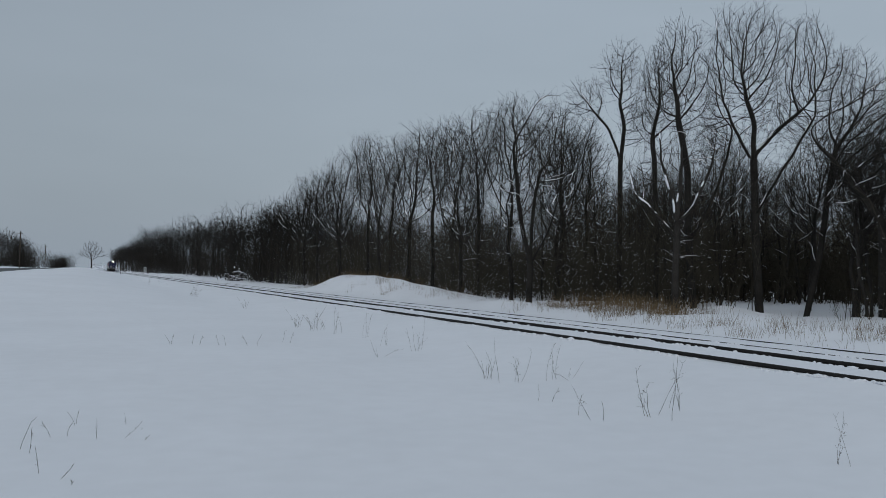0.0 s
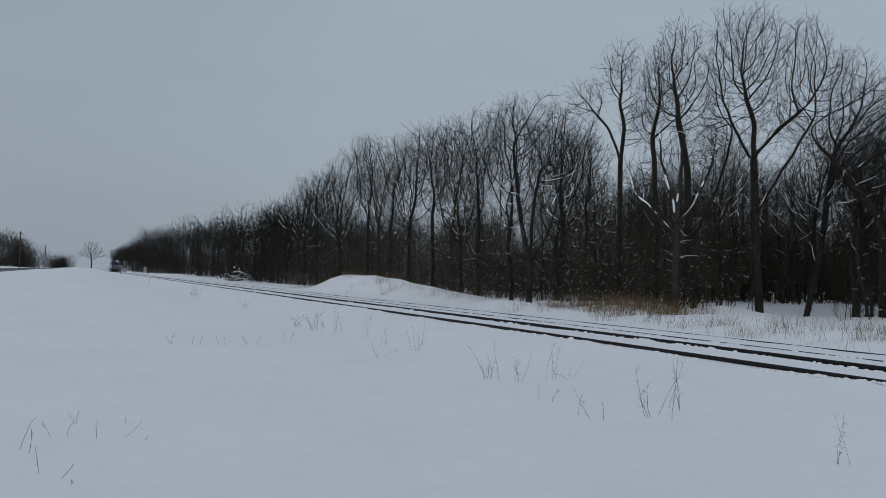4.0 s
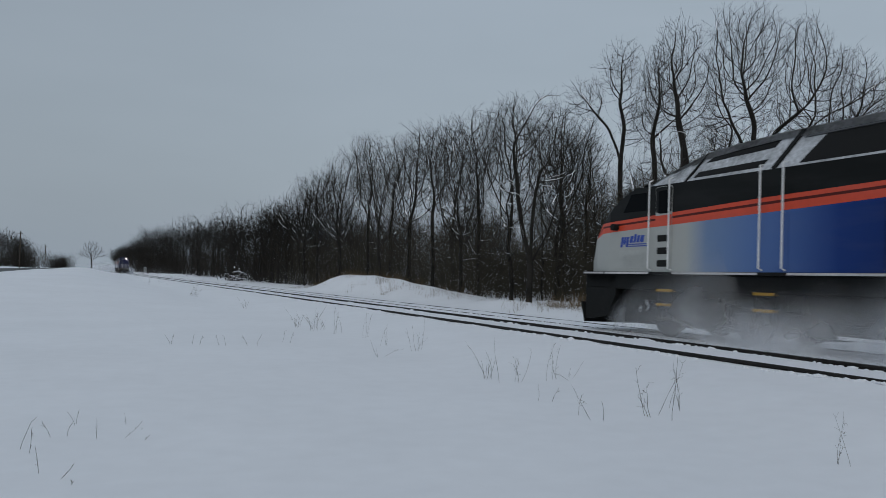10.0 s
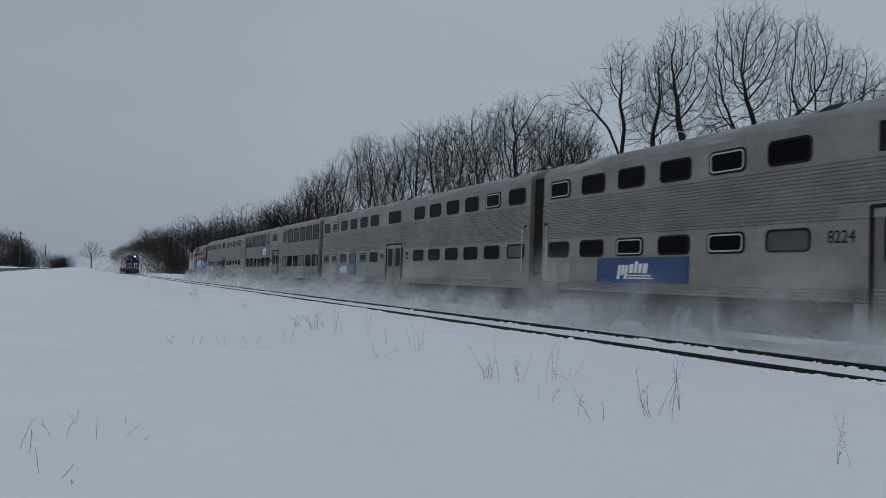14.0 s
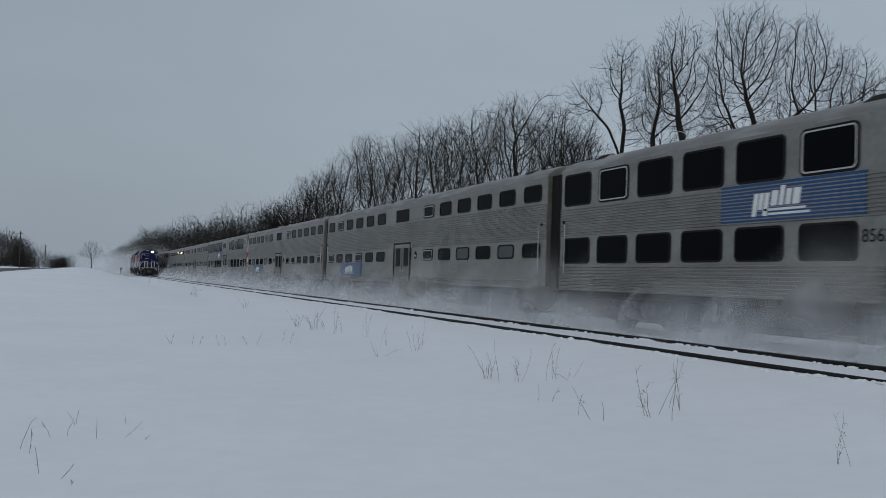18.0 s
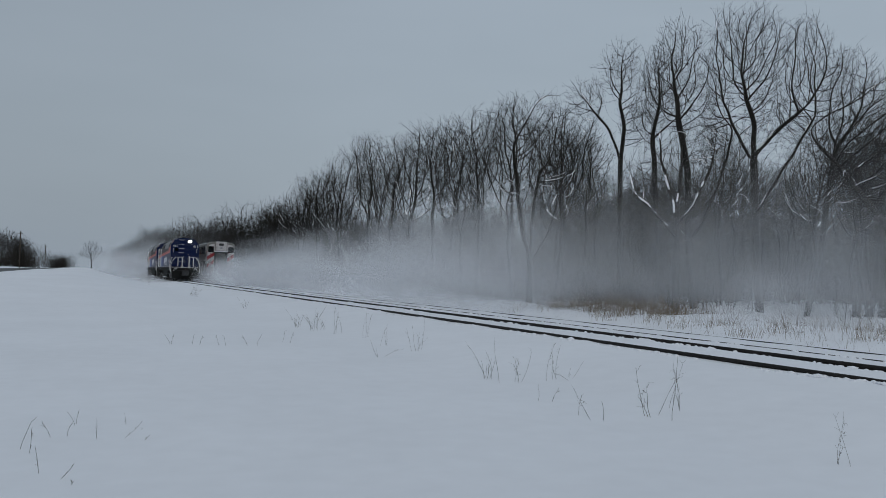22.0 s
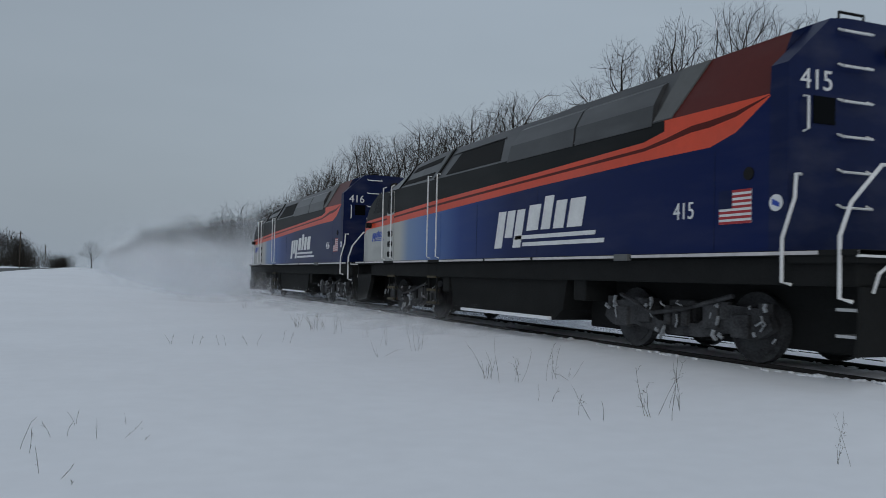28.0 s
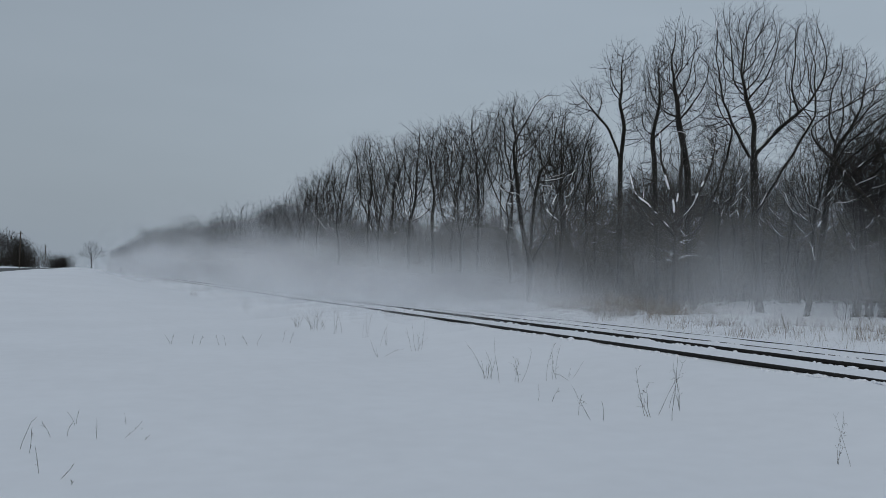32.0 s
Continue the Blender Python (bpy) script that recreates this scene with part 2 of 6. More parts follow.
# ---- bare winter trees ----
def tube_mesh(name, branches, mat):
    """One mesh from tapered branches: each a list of points, radii and a number of sides."""
    verts, faces = [], []
    for pts, radii, sides in branches:
        base = len(verts)
        n = len(pts)
        for i in range(n):
            d = (pts[min(i + 1, n - 1)] - pts[max(i - 1, 0)]).normalized()
            u = d.orthogonal().normalized()
            w = d.cross(u)
            if i == n - 1 and radii[i] < 0.004:
                verts.append(tuple(pts[i]))
                continue
            for k in range(sides):
                a = 2 * math.pi * k / sides
                verts.append(tuple(pts[i] + (u * math.cos(a) + w * math.sin(a)) * radii[i]))
        tip = radii[-1] < 0.004
        for i in range(n - 1):
            a, b = base + i * sides, base + (i + 1) * sides
            for k in range(sides):
                k2 = (k + 1) % sides
                if tip and i == n - 2:
                    faces.append((a + k, a + k2, b))
                else:
                    faces.append((a + k, a + k2, b + k2, b + k))
    me = bpy.data.meshes.new(name)
    me.from_pydata(verts, [], faces)
    me.materials.append(mat)
    me.polygons.foreach_set("use_smooth", [True] * len(me.polygons))
    me.update()
    return me


def grow(rng, start, way, length, r0, r1, steps, wander, lift, sides):
    """A gently winding branch that turns upwards by lift."""
    pts, radii = [start.copy()], [r0]
    d = way.normalized()
    for i in range(steps):
        d = (d + Vector((rng.gauss(0, wander), rng.gauss(0, wander), rng.gauss(0, wander) + lift))).normalized()
        pts.append(pts[-1] + d * (length / steps))
        radii.append(r0 + (r1 - r0) * (i + 1) / steps)
    return pts, radii, sides


def along(branch, f):
    pts = branch[0]
    k = f * (len(pts) - 1)
    i = min(int(k), len(pts) - 2)
    return pts[i].lerp(pts[i + 1], k - i), (pts[i + 1] - pts[i]).normalized(), branch[1][i] + (branch[1][i + 1] - branch[1][i]) * (k - i)


def sideways(rng, d, angle):
    u = d.orthogonal().normalized()
    u = Matrix.Rotation(rng.uniform(0, 2 * math.pi), 3, d) @ u
    return (d * math.cos(angle) + u * math.sin(angle)).normalized()


def shoots(rng, b, count, first, share, angles, lift, thin_to, steps, sides):
    """Side shoots of a branch, the longest ones low on it, set round it by turns."""
    total = sum((q - p).length for p, q in zip(b[0], b[0][1:]))
    out, turn = [], rng.uniform(0, 6.28)
    for j in range(count):
        f = first + (0.97 - first) * (j + rng.uniform(0.2, 0.8)) / count
        p, d, r = along(b, f)
        u = d.orthogonal().normalized()
        turn += 2.4 + rng.gauss(0, 0.5)
        angle = radians(rng.uniform(*angles))
        way = d * math.cos(angle) + (Matrix.Rotation(turn, 3, d) @ u) * math.sin(angle)
        length = total * share * (1.12 - 0.72 * f) * rng.uniform(0.7, 1.2)
        r1 = max(thin_to, min(r * 0.62, 0.009 * length + thin_to))
        out.append(grow(rng, p, way, length, r1, thin_to * 0.55, steps, 0.065, lift, sides))
    return out


def colonise(rng, trunk, leads, marks, step, reach, clear, rise):
    """Branches that grow step by step towards free marks in the crown: points and the parent of each."""
    pts = [np.array(p, float) for p in trunk]
    parent = [-1] + list(range(len(pts) - 1))
    for line in leads:
        last = int(np.argmin([np.sum((p - np.array(line[0])) ** 2) for p in pts[:len(trunk)]]))
        for p in line[1:]:
            pts.append(np.array(p, float))
            parent.append(last)
            last = len(pts) - 1
    near = np.full(len(marks), 1e9)
    who = np.zeros(len(marks), int)
    free = np.ones(len(marks), bool)
    first = max(1, int(len(trunk) * 0.55))
    fresh = list(range(first, len(pts)))
    taken = set()
    for turn in range(90):
        if not fresh:
            break
        for i in fresh:
            d = np.sum((marks - pts[i]) ** 2, 1)
            better = d < near
            near[better], who[better] = d[better], i
        free &= near > clear * clear
        use = np.nonzero(free & (near < reach * reach))[0]
        pull = {}
        for k in use:
            v = marks[k] - pts[who[k]]
            pull.setdefault(int(who[k]), []).append(v / np.linalg.norm(v))
        fresh = []
        for i, vs in pull.items():
            v = np.mean(vs, 0) + np.array((rng.gauss(0, 0.14), rng.gauss(0, 0.14), rise + rng.gauss(0, 0.10)))
            if parent[i] >= 0:
                back = pts[i] - pts[parent[i]]
                v = v + back / max(1e-6, np.linalg.norm(back)) * 0.35
            v /= max(1e-6, np.linalg.norm(v))
            key = (i, tuple(np.round(v * 2.5)))
            if key in taken:
                continue
            taken.add(key)
            pts.append(pts[i] + v * step)
            parent.append(i)
            fresh.append(len(pts) - 1)
    return pts, parent


def chains_of(pts, parent, tip, power):
    """Radii that add up towards the trunk, and the branches as running lines, each starting on its mother branch."""
    n = len(pts)
    kids = [[] for i in range(n)]
    for i in range(1, n):
        kids[parent[i]].append(i)
    area = np.zeros(n)
    order = sorted(range(n), key=lambda i: 0)
    for i in reversed(order):
        if not kids[i]:
            area[i] = tip ** power
        if parent[i] >= 0:
            area[parent[i]] += area[i]
    rad = area ** (1 / power)
    lines, heads = [], [(0, None)]
    while heads:
        i, mother = heads.pop()
        line = [i] if mother is None else [mother, i]
        while kids[i]:
            ks = sorted(kids[i], key=lambda k: -rad[k])
            heads += [(k, i) for k in ks[1:]]
            i = ks[0]
            line.append(i)
        lines.append(line)
    return rad, lines


def crown_marks(rng, lobes, count):
    """Marks spread over the lobes of a crown: each lobe a middle and three half-widths; more of them towards its outside."""
    size = [a * b * c for _, (a, b, c) in lobes]
    out = []
    for (m, s), v in zip(lobes, size):
        for i in range(int(count * v / sum(size))):
            d = Vector((rng.gauss(0, 1), rng.gauss(0, 1), rng.gauss(0, 1))).normalized() * rng.random() ** 0.42
            out.append((m[0] + d.x * s[0], m[1] + d.y * s[1], m[2] + d.z * s[2]))
    return np.array(out)


def tree_parts(seed, height, fork, girth, lobes, count=1700, step=0.24, clear=0.95, fine=True, tip=0.0075, twigs=1.0, snowy=0.25, plaster=0.0, lean=(0.0, 0.0), leads=(), rise=0.05, low=4):
    """A bare tree: trunk, forking limbs that fill the crown's lobes, branches and twigs, and the snow lying on them."""
    rng = random.Random(seed)
    bend = (rng.gauss(0, 0.10), rng.gauss(0, 0.10))
    rows = max(5, int(height * fork / step))
    trunk = [(lean[0] * f + bend[0] * math.sin(f * 5) * f, lean[1] * f + bend[1] * math.sin(f * 4 + 1) * f, -0.5 + (height * fork + 0.5) * f) for f in (i / rows for i in range(rows + 1))]
    lines = []
    for line in leads:
        run = []
        for p, q in zip(line, line[1:]):
            k = max(1, int((Vector(q) - Vector(p)).length / step))
            run += [tuple(Vector(p).lerp(Vector(q), j / k) + Vector((rng.gauss(0, 0.03), rng.gauss(0, 0.03), rng.gauss(0, 0.02)))) for j in range(k)]
        lines.append(run + [line[-1]])
    pts, parent = colonise(rng, trunk, lines, crown_marks(rng, lobes, count), step, step * 8, step * clear, rise)
    rad, chains = chains_of(pts, parent, tip, 1.85)
    scale = girth / rad[0]
    rad = np.array([max(tip, r * (1 + (scale - 1) * min(1.0, r / (0.35 * rad[0])))) for r in rad])
    trunk_line, limbs, seconds, thin, caps = None, [], [], [], []
    wind = Vector((-0.55, -0.5, 0.65))

    def smooth(line):
        ps = [Vector(pts[i]) for i in line]
        return [ps[0]] + [(a + b * 2 + c) / 4 for a, b, c in zip(ps, ps[1:], ps[2:])] + [ps[-1]] if len(ps) > 2 else ps

    for line in chains:
        ps = smooth(line)
        rs = [float(rad[i]) for i in line]
        if line[0] != 0:
            rs[0] = rs[1]
        rs[-1] = 0.0035
        if line[0] == 0:
            trunk_line = (ps, [r * (1.25 if k < 2 else 1) for k, r in enumerate(rs)], 9)
        elif rs[0] > (0.028 if fine else 0.045):
            limbs.append((ps, rs, 6))
        else:
            seconds.append((ps, rs, 4 if rs[0] > 0.014 and fine else 3))
        low_part = ps[0].z < height * 0.58
        i = 1
        while i < len(ps) - 1:
            run = rng.randint(2, 6)
            piece, pr = ps[i:i + run + 1], rs[i:i + run + 1]
            i += run
            if len(piece) < 2 or pr[0] < 0.011 or not low_part:
                continue
            d = piece[-1] - piece[0]
            flat = math.hypot(d.x, d.y) / max(1e-6, d.length)
            if flat > 0.40 and rng.random() < snowy * (0.3 + flat):
                caps.append(([q + Vector((0, 0, r * 0.7 + 0.003)) for q, r in zip(piece, pr)], [0.004 if j in (0, len(piece) - 1) else r * rng.uniform(0.55, 0.9) + 0.006 for j, r in enumerate(pr)], 5))
            elif piece[0].z > height * 0.3 and rng.random() < plaster:
                caps.append(([q + wind * (r * 0.55 + 0.004) for q, r in zip(piece, pr)], [0.004 if j in (0, len(piece) - 1) else r * rng.uniform(0.55, 0.85) + 0.008 for j, r in enumerate(pr)], 5))
    # long low dead boughs
    for i in range(low * 3):
        p, d, r = along(trunk_line, rng.uniform(0.12, 0.5) if i % 3 == 0 else rng.uniform(0.2, 0.9))
        b = grow(rng, p, sideways(rng, d, radians(rng.uniform(35, 95))), height * rng.uniform(0.06, 0.2), 0.018, 0.005, 6, 0.15, -0.01, 4)
        seconds.append(b)
        thin += shoots(rng, b, 5, 0.25, 0.4, (30, 60), 0.02, 0.006, 2, 3)
        if b[0][0].z < height * 0.4 and rng.random() < snowy * 0.9:
            caps.append(([q + Vector((0, 0, 0.010)) for q in b[0][:5]], [0.004, 0.014, 0.013, 0.010, 0.004], 5))
    # twigs
    for i in range(len(pts)):
        if rad[i] > 0.02 or pts[i][2] < height * 0.2:
            continue
        d = Vector(pts[i]) - Vector(pts[parent[i]])
        for k in range(int(twigs) + (rng.random() < twigs % 1)):
            way = sideways(rng, d.normalized(), radians(rng.uniform(15, 52))) + Vector((0, 0, 0.25))
            t = grow(rng, Vector(pts[i]), way, rng.uniform(0.28, 0.85) * (1.0 if fine else 1.5), tip * 0.8, tip * 0.5, 2, 0.12, 0.05, 3)
            t[1][-1] = 0.003
            thin.append(t)
            if fine and rng.random() < 0.75:
                q, e, r = along(t, rng.uniform(0.3, 0.8))
                thin.append((lambda s: (s[0], [s[1][0], 0.003], 3))(grow(rng, q, sideways(rng, e, radians(rng.uniform(25, 50))), rng.uniform(0.15, 0.4), tip * 0.65, 0.003, 1, 0.1, 0.03, 3)))
    return trunk_line, limbs, seconds, thin, caps


def lobed(rng, height, fork, wide, lobes=6):
    """The uneven crown of an ordinary tree: a few overlapping lobes round and above its fork."""
    base = height * fork
    out = [((0, 0, base + (height - base) * 0.52), (wide * 0.62, wide * 0.62, (height - base) * 0.5))]
    a = rng.uniform(0, 6.28)
    for i in range(lobes):
        a += 2.4
        f = rng.uniform(0.42, 0.82)
        r = wide * rng.uniform(0.40, 0.68)
        s = wide * rng.uniform(0.26, 0.42)
        out.append(((math.cos(a) * r, math.sin(a) * r, base + (height - base) * f), (s, s, s * rng.uniform(1.1, 1.7))))
    return [(m, (s[0], s[1], min(s[2], height - m[2]))) for m, s in out]


def make_tree(seed, height, fork=0.35, girth=0.13, wide=2.6, bark=None, label="bare deciduous tree with snow on its lower limbs", fine=True, lobes=None, **more):
    lobes = lobes or lobed(random.Random(seed + 500), height, fork, wide)
    trunk, limbs, seconds, thin, caps = tree_parts(seed, height, fork, girth, lobes, fine=fine, **more)
    thing = new("tree")
    tagged(thing, label, "tree", "bare trees of the wood")
    bark = bark or BARK
    if fine:
        limbs.sort(key=lambda b: -b[1][0])
        part("trunk", tube_mesh("trunk", [trunk], bark), None, thing)
        for b in limbs[:14]:
            part("limb", tube_mesh("limb", [b], bark), None, thing)
        seconds = limbs[14:] + seconds
    else:
        part("trunk", tube_mesh("trunk", [trunk] + limbs, bark), None, thing)
    tagged(part("branch_mass", tube_mesh("branch_mass", seconds, bark), None, thing), kind="stuff")
    tagged(part("twig_mass", tube_mesh("twig_mass", thin, TWIG), None, thing), kind="stuff")
    if caps:
        tagged(part("limb_snow", tube_mesh("limb_snow", caps, SNOW_CAP), None, thing, "white snow lying along the limbs"), kind="stuff")
    return thing


def plant(tree, x, y, turn, size, tilt=0.0):
    z, k = ground_height(x, y), size / tree.scale.x
    return copy_thing(tree, pose(x, y, z, tilt, 0, turn) @ Matrix.Diagonal((k, k, k, 1)))


def canopy(y):
    """Height of the wood's edge along the line."""
    return float(np.interp(y, (15, 24, 40, 60, 80, 104, 112, 130, 150, 165, 185, 215, 255, 320, 420, 800), (9.0, 11.0, 11.5, 12.8, 13.6, 12.6, 11.0, 11.6, 13.4, 11.6, 13.4, 14.6, 15.6, 15.6, 15.4, 17.0)))


def build_woods():
    rng = random.Random(11)
    # kinds, ten metres high; the first of each is planted as it is, the others are copies
    kinds = [
        make_tree(3, 10, 0.34, 0.12, 2.5),
        make_tree(5, 10, 0.40, 0.10, 2.2, low=6),
        make_tree(8, 10, 0.28, 0.11, 2.7, bark=BARK_PALE, plaster=0.05),
        make_tree(13, 10, 0.42, 0.09, 2.1, low=6, snowy=0.45, plaster=0.04),
        make_tree(21, 10, 0.30, 0.11, 2.8),
    ]
    deep = "slender bare tree deep in the wood"
    plain = [
        make_tree(34, 10, 0.34, 0.085, 2.4, fine=False, count=462, step=0.40, tip=0.0095, clear=0.8, twigs=1.3, snowy=0.15, label=deep),
        make_tree(55, 10, 0.26, 0.075, 2.7, fine=False, count=462, step=0.40, tip=0.0095, clear=0.8, twigs=1.3, snowy=0.15, bark=BARK_PALE, label=deep),
        make_tree(89, 10, 0.40, 0.085, 2.2, fine=False, count=462, step=0.40, tip=0.0095, clear=0.8, twigs=1.3, snowy=0.15, label=deep),
    ]
    distant = "dark bare tree of the far wood"
    remote = [
        make_tree(134, 10, 0.24, 0.12, 3.4, fine=False, count=390, step=0.55, tip=0.015, clear=0.85, twigs=1.5, snowy=0.0, low=2, label=distant),
        make_tree(155, 10, 0.20, 0.12, 3.8, fine=False, count=390, step=0.55, tip=0.015, clear=0.85, twigs=1.5, snowy=0.0, low=2, label=distant),
        make_tree(189, 10, 0.30, 0.12, 3.2, fine=False, count=390, step=0.55, tip=0.015, clear=0.85, twigs=1.5, snowy=0.0, low=2, label=distant),
    ]

    def stand(tree, x, y):
        """Sets a tree of its own down, its local x across the line from the field."""
        tree.matrix_basis = pose(x, y, ground_height(x, y), 0, 0, -math.degrees(math.atan2(x, y)))

    # trees of the edge that stand apart by their shape
    stand(make_tree(151, 13.9, 0.50, 0.175, label="broad bare tree, tallest at the wood's edge", count=4200, snowy=0.35, low=5, lean=(-0.4, 0.0),
                    lobes=[((-1.4, -0.6, 11.0), (1.1, 1.4, 2.5)), ((-0.2, 0.3, 11.4), (1.4, 1.6, 2.4)), ((1.6, -0.2, 10.9), (1.3, 1.5, 2.1)), ((2.9, 0.4, 9.9), (0.9, 1.2, 1.8)), ((0.8, -0.3, 8.6), (1.8, 1.6, 1.4)), ((-2.0, 0.3, 9.0), (0.9, 1.0, 1.4))],
                    leads=[[(-0.4, 0, 6.9), (-0.3, 0.1, 8.2), (-0.7, 0, 9.6)], [(-0.4, 0, 6.8), (0.6, 0.3, 8.0), (1.7, 0.5, 9.0)], [(-0.4, 0, 6.6), (-1.1, -0.5, 8.0), (-1.5, -0.7, 9.0)],
                           [(-0.3, 0, 4.2), (1.0, -0.6, 6.4), (2.1, -0.8, 8.4)], [(-0.3, 0, 4.1), (-1.1, 0.5, 4.8), (-2.1, 0.8, 5.6)]]), 27.2, 28.9)
    stand(make_tree(163, 13.1, 0.52, 0.16, label="tall bare tree leaning beside the broadest one", count=1612, snowy=0.5, low=6, lean=(-0.5, 0.0), plaster=0.06,
                    lobes=[((-0.8, 0, 11.2), (1.2, 1.3, 1.9)), ((-1.6, 0.3, 9.8), (0.9, 1.1, 1.6)), ((0.2, -0.3, 9.6), (1.0, 1.1, 1.6)), ((0.6, 0.2, 7.6), (0.9, 1.0, 1.2))],
                    leads=[[(-0.4, 0, 6.4), (-0.8, 0, 8.6)], [(-0.2, 0, 3.0), (0.7, 0.2, 4.7), (1.3, 0.3, 6.6), (1.6, 0.2, 8.0)]]), 25.0, 30.6)
    stand(make_tree(171, 14.1, 0.55, 0.13, label="tall bare tree with a narrow, one-sided crown", count=1118, snowy=0.3,
                    lobes=[((0, 0, 12.4), (1.1, 1.2, 1.6)), ((-1.8, 0.2, 10.9), (1.2, 1.1, 1.0)), ((0.7, 0, 9.8), (0.9, 1.0, 1.7))],
                    leads=[[(0, 0, 7.6), (-0.7, 0, 9.4), (-1.4, 0.2, 10.2)], [(0, 0, 7.6), (0.2, 0, 9.4), (-0.1, 0, 10.8)]]), 26.0, 37.9)
    stand(make_tree(177, 12.9, 0.56, 0.12, label="tall bare tree with a small high crown", count=988, snowy=0.3,
                    lobes=[((0.1, 0, 11.4), (1.1, 1.1, 1.4)), ((-0.4, 0, 9.3), (0.9, 1.0, 1.5)), ((0.9, 0.2, 9.6), (0.8, 0.8, 1.2))]), 25.2, 33.7)
    stand(make_tree(183, 12.2, 0.52, 0.13, label="slender bare tree leaning from the wood's edge", count=1092, snowy=0.4, lean=(1.2, 0.0),
                    lobes=[((1.8, 0, 9.5), (1.3, 1.2, 2.3)), ((1.0, 0.2, 7.8), (1.2, 1.1, 1.2)), ((2.8, 0, 8.6), (1.0, 1.0, 1.6))]), 29.0, 28.2)
    stand(make_tree(191, 10.2, 0.40, 0.15, label="spreading bare tree with arching limbs", count=1560, snowy=0.35,
                    lobes=[((0.4, 0, 8.2), (1.8, 1.7, 1.9)), ((-2.2, 0.2, 7.2), (1.3, 1.2, 1.1)), ((-1.0, 0, 5.6), (1.5, 1.2, 1.1)), ((2.0, 0, 6.8), (1.3, 1.2, 1.5))],
                    leads=[[(0, 0, 4.0), (-1.1, 0, 5.6), (-2.6, 0.2, 7.6)]]), 28.5, 23.8)
    stand(make_tree(233, 8.6, 0.46, 0.15, bark=BARK_PALE, label="forked tree with thick snow plastered along its boughs", count=720, snowy=1.0, plaster=0.75, low=6,
                    lobes=[((-0.6, 0, 6.9), (0.9, 0.9, 1.3)), ((0.3, 0, 7.0), (0.8, 0.9, 1.4)), ((1.5, 0, 6.7), (0.8, 0.8, 1.2)), ((-1.5, 0.3, 5.3), (0.9, 0.8, 0.8))],
                    leads=[[(0, 0, 3.8), (-0.1, 0, 4.8), (-0.6, 0, 6.3)], [(0, 0, 3.9), (0.1, 0, 5.0), (0.2, 0.1, 6.2)], [(0, 0, 3.7), (0.7, -0.2, 4.5), (1.3, -0.2, 5.9)], [(0, 0, 3.2), (-0.8, -0.2, 4.2), (-1.6, 0, 4.9)]]), 23.1, 29.5)
    stand(make_tree(241, 10.9, 0.22, 0.16, label="many-limbed tree standing forward of the wood", count=1976, snowy=0.7, plaster=0.16, low=6,
                    lobes=[((-0.9, 0, 8.2), (1.2, 1.3, 2.3)), ((0.7, 0, 8.4), (1.3, 1.3, 2.4)), ((0.0, 0.2, 6.0), (1.9, 1.5, 1.6)), ((1.6, 0, 6.4), (0.8, 1.0, 1.5))],
                    leads=[[(0, 0, 2.3), (0.1, 0, 4.6), (0.4, 0.1, 6.6)], [(0, 0, 2.2), (-0.5, 0.2, 4.2), (-0.9, 0.2, 7.6)], [(0, 0, 2.0), (0.7, -0.3, 3.2), (1.3, -0.3, 5.0)]]), 20.4, 37.5)
    used = set()

    def put(kind, x, y, h):
        if kind not in used:
            used.add(kind)
            kind.matrix_basis = pose(x, y, ground_height(x, y), 0, 0, rng.uniform(0, 360)) @ Matrix.Diagonal((h / 10, h / 10, h / 10, 1))
        else:
            plant(kind, x, y, rng.uniform(0, 360), h / 10, rng.uniform(-4, 4))

    # the edge of the wood: lateral place, distance, height
    edge = [(23.5, 101.5, 13.0), (22.5, 88.7, 12.8), (24.5, 86.6, 14.4), (23.5, 74.0, 14.2), (25.0, 72.1, 13.8), (24.0, 64.7, 13.4), (23.0, 56.9, 12.5), (26.0, 60.3, 13.4), (25.0, 53.2, 13.0), (23.5, 45.5, 11.9),
            (24.0, 41.0, 11.0), (25.0, 39.7, 9.4), (31.0, 27.4, 8.0), (30.5, 23.0, 10.2), (22.2, 50.0, 9.4), (22.6, 80.0, 11.6), (22.6, 95.0, 11.0), (22.0, 66.0, 9.8), (29.4, 34.0, 9.4), (27.0, 46.0, 11.2), (31.8, 30.6, 9.0)]
    for i, (x, y, h) in enumerate(edge):
        put(kinds[i % len(kinds)], x, y, h)
    # deeper rows
    for i in range(120):
        y = rng.uniform(22, 112)
        x = rng.uniform(26, 44) + max(0, (30 - y)) * 0.6
        if open_glade(x, y):
            continue
        put(plain[i % 3], x, y, min(9.6, canopy(y * 26 / x)) * rng.uniform(0.66, 0.94))
    # second growth close behind the tall trees of the edge
    for i in range(46):
        y = rng.uniform(20, 42)
        x = rng.uniform(28, 37) + max(0, (27 - y)) * 0.5
        if not open_glade(x, y):
            put(plain[i % 3], x, y, rng.uniform(7.4, 9.6))
    # on along the line, where the wood runs out to the horizon
    for i in range(150):
        y = 106 + 620 * (i / 149) ** 1.7 + rng.uniform(-2, 2)
        x = 22.0 - 4.5 * smooth_step(180, 330, y) + 12 * rng.random() ** 1.3
        put(remote[i % 3], x, y, canopy(y) * rng.uniform(0.82, 1.06) * (0.74 if x < 23 and y < 180 and i % 2 else 1.0))
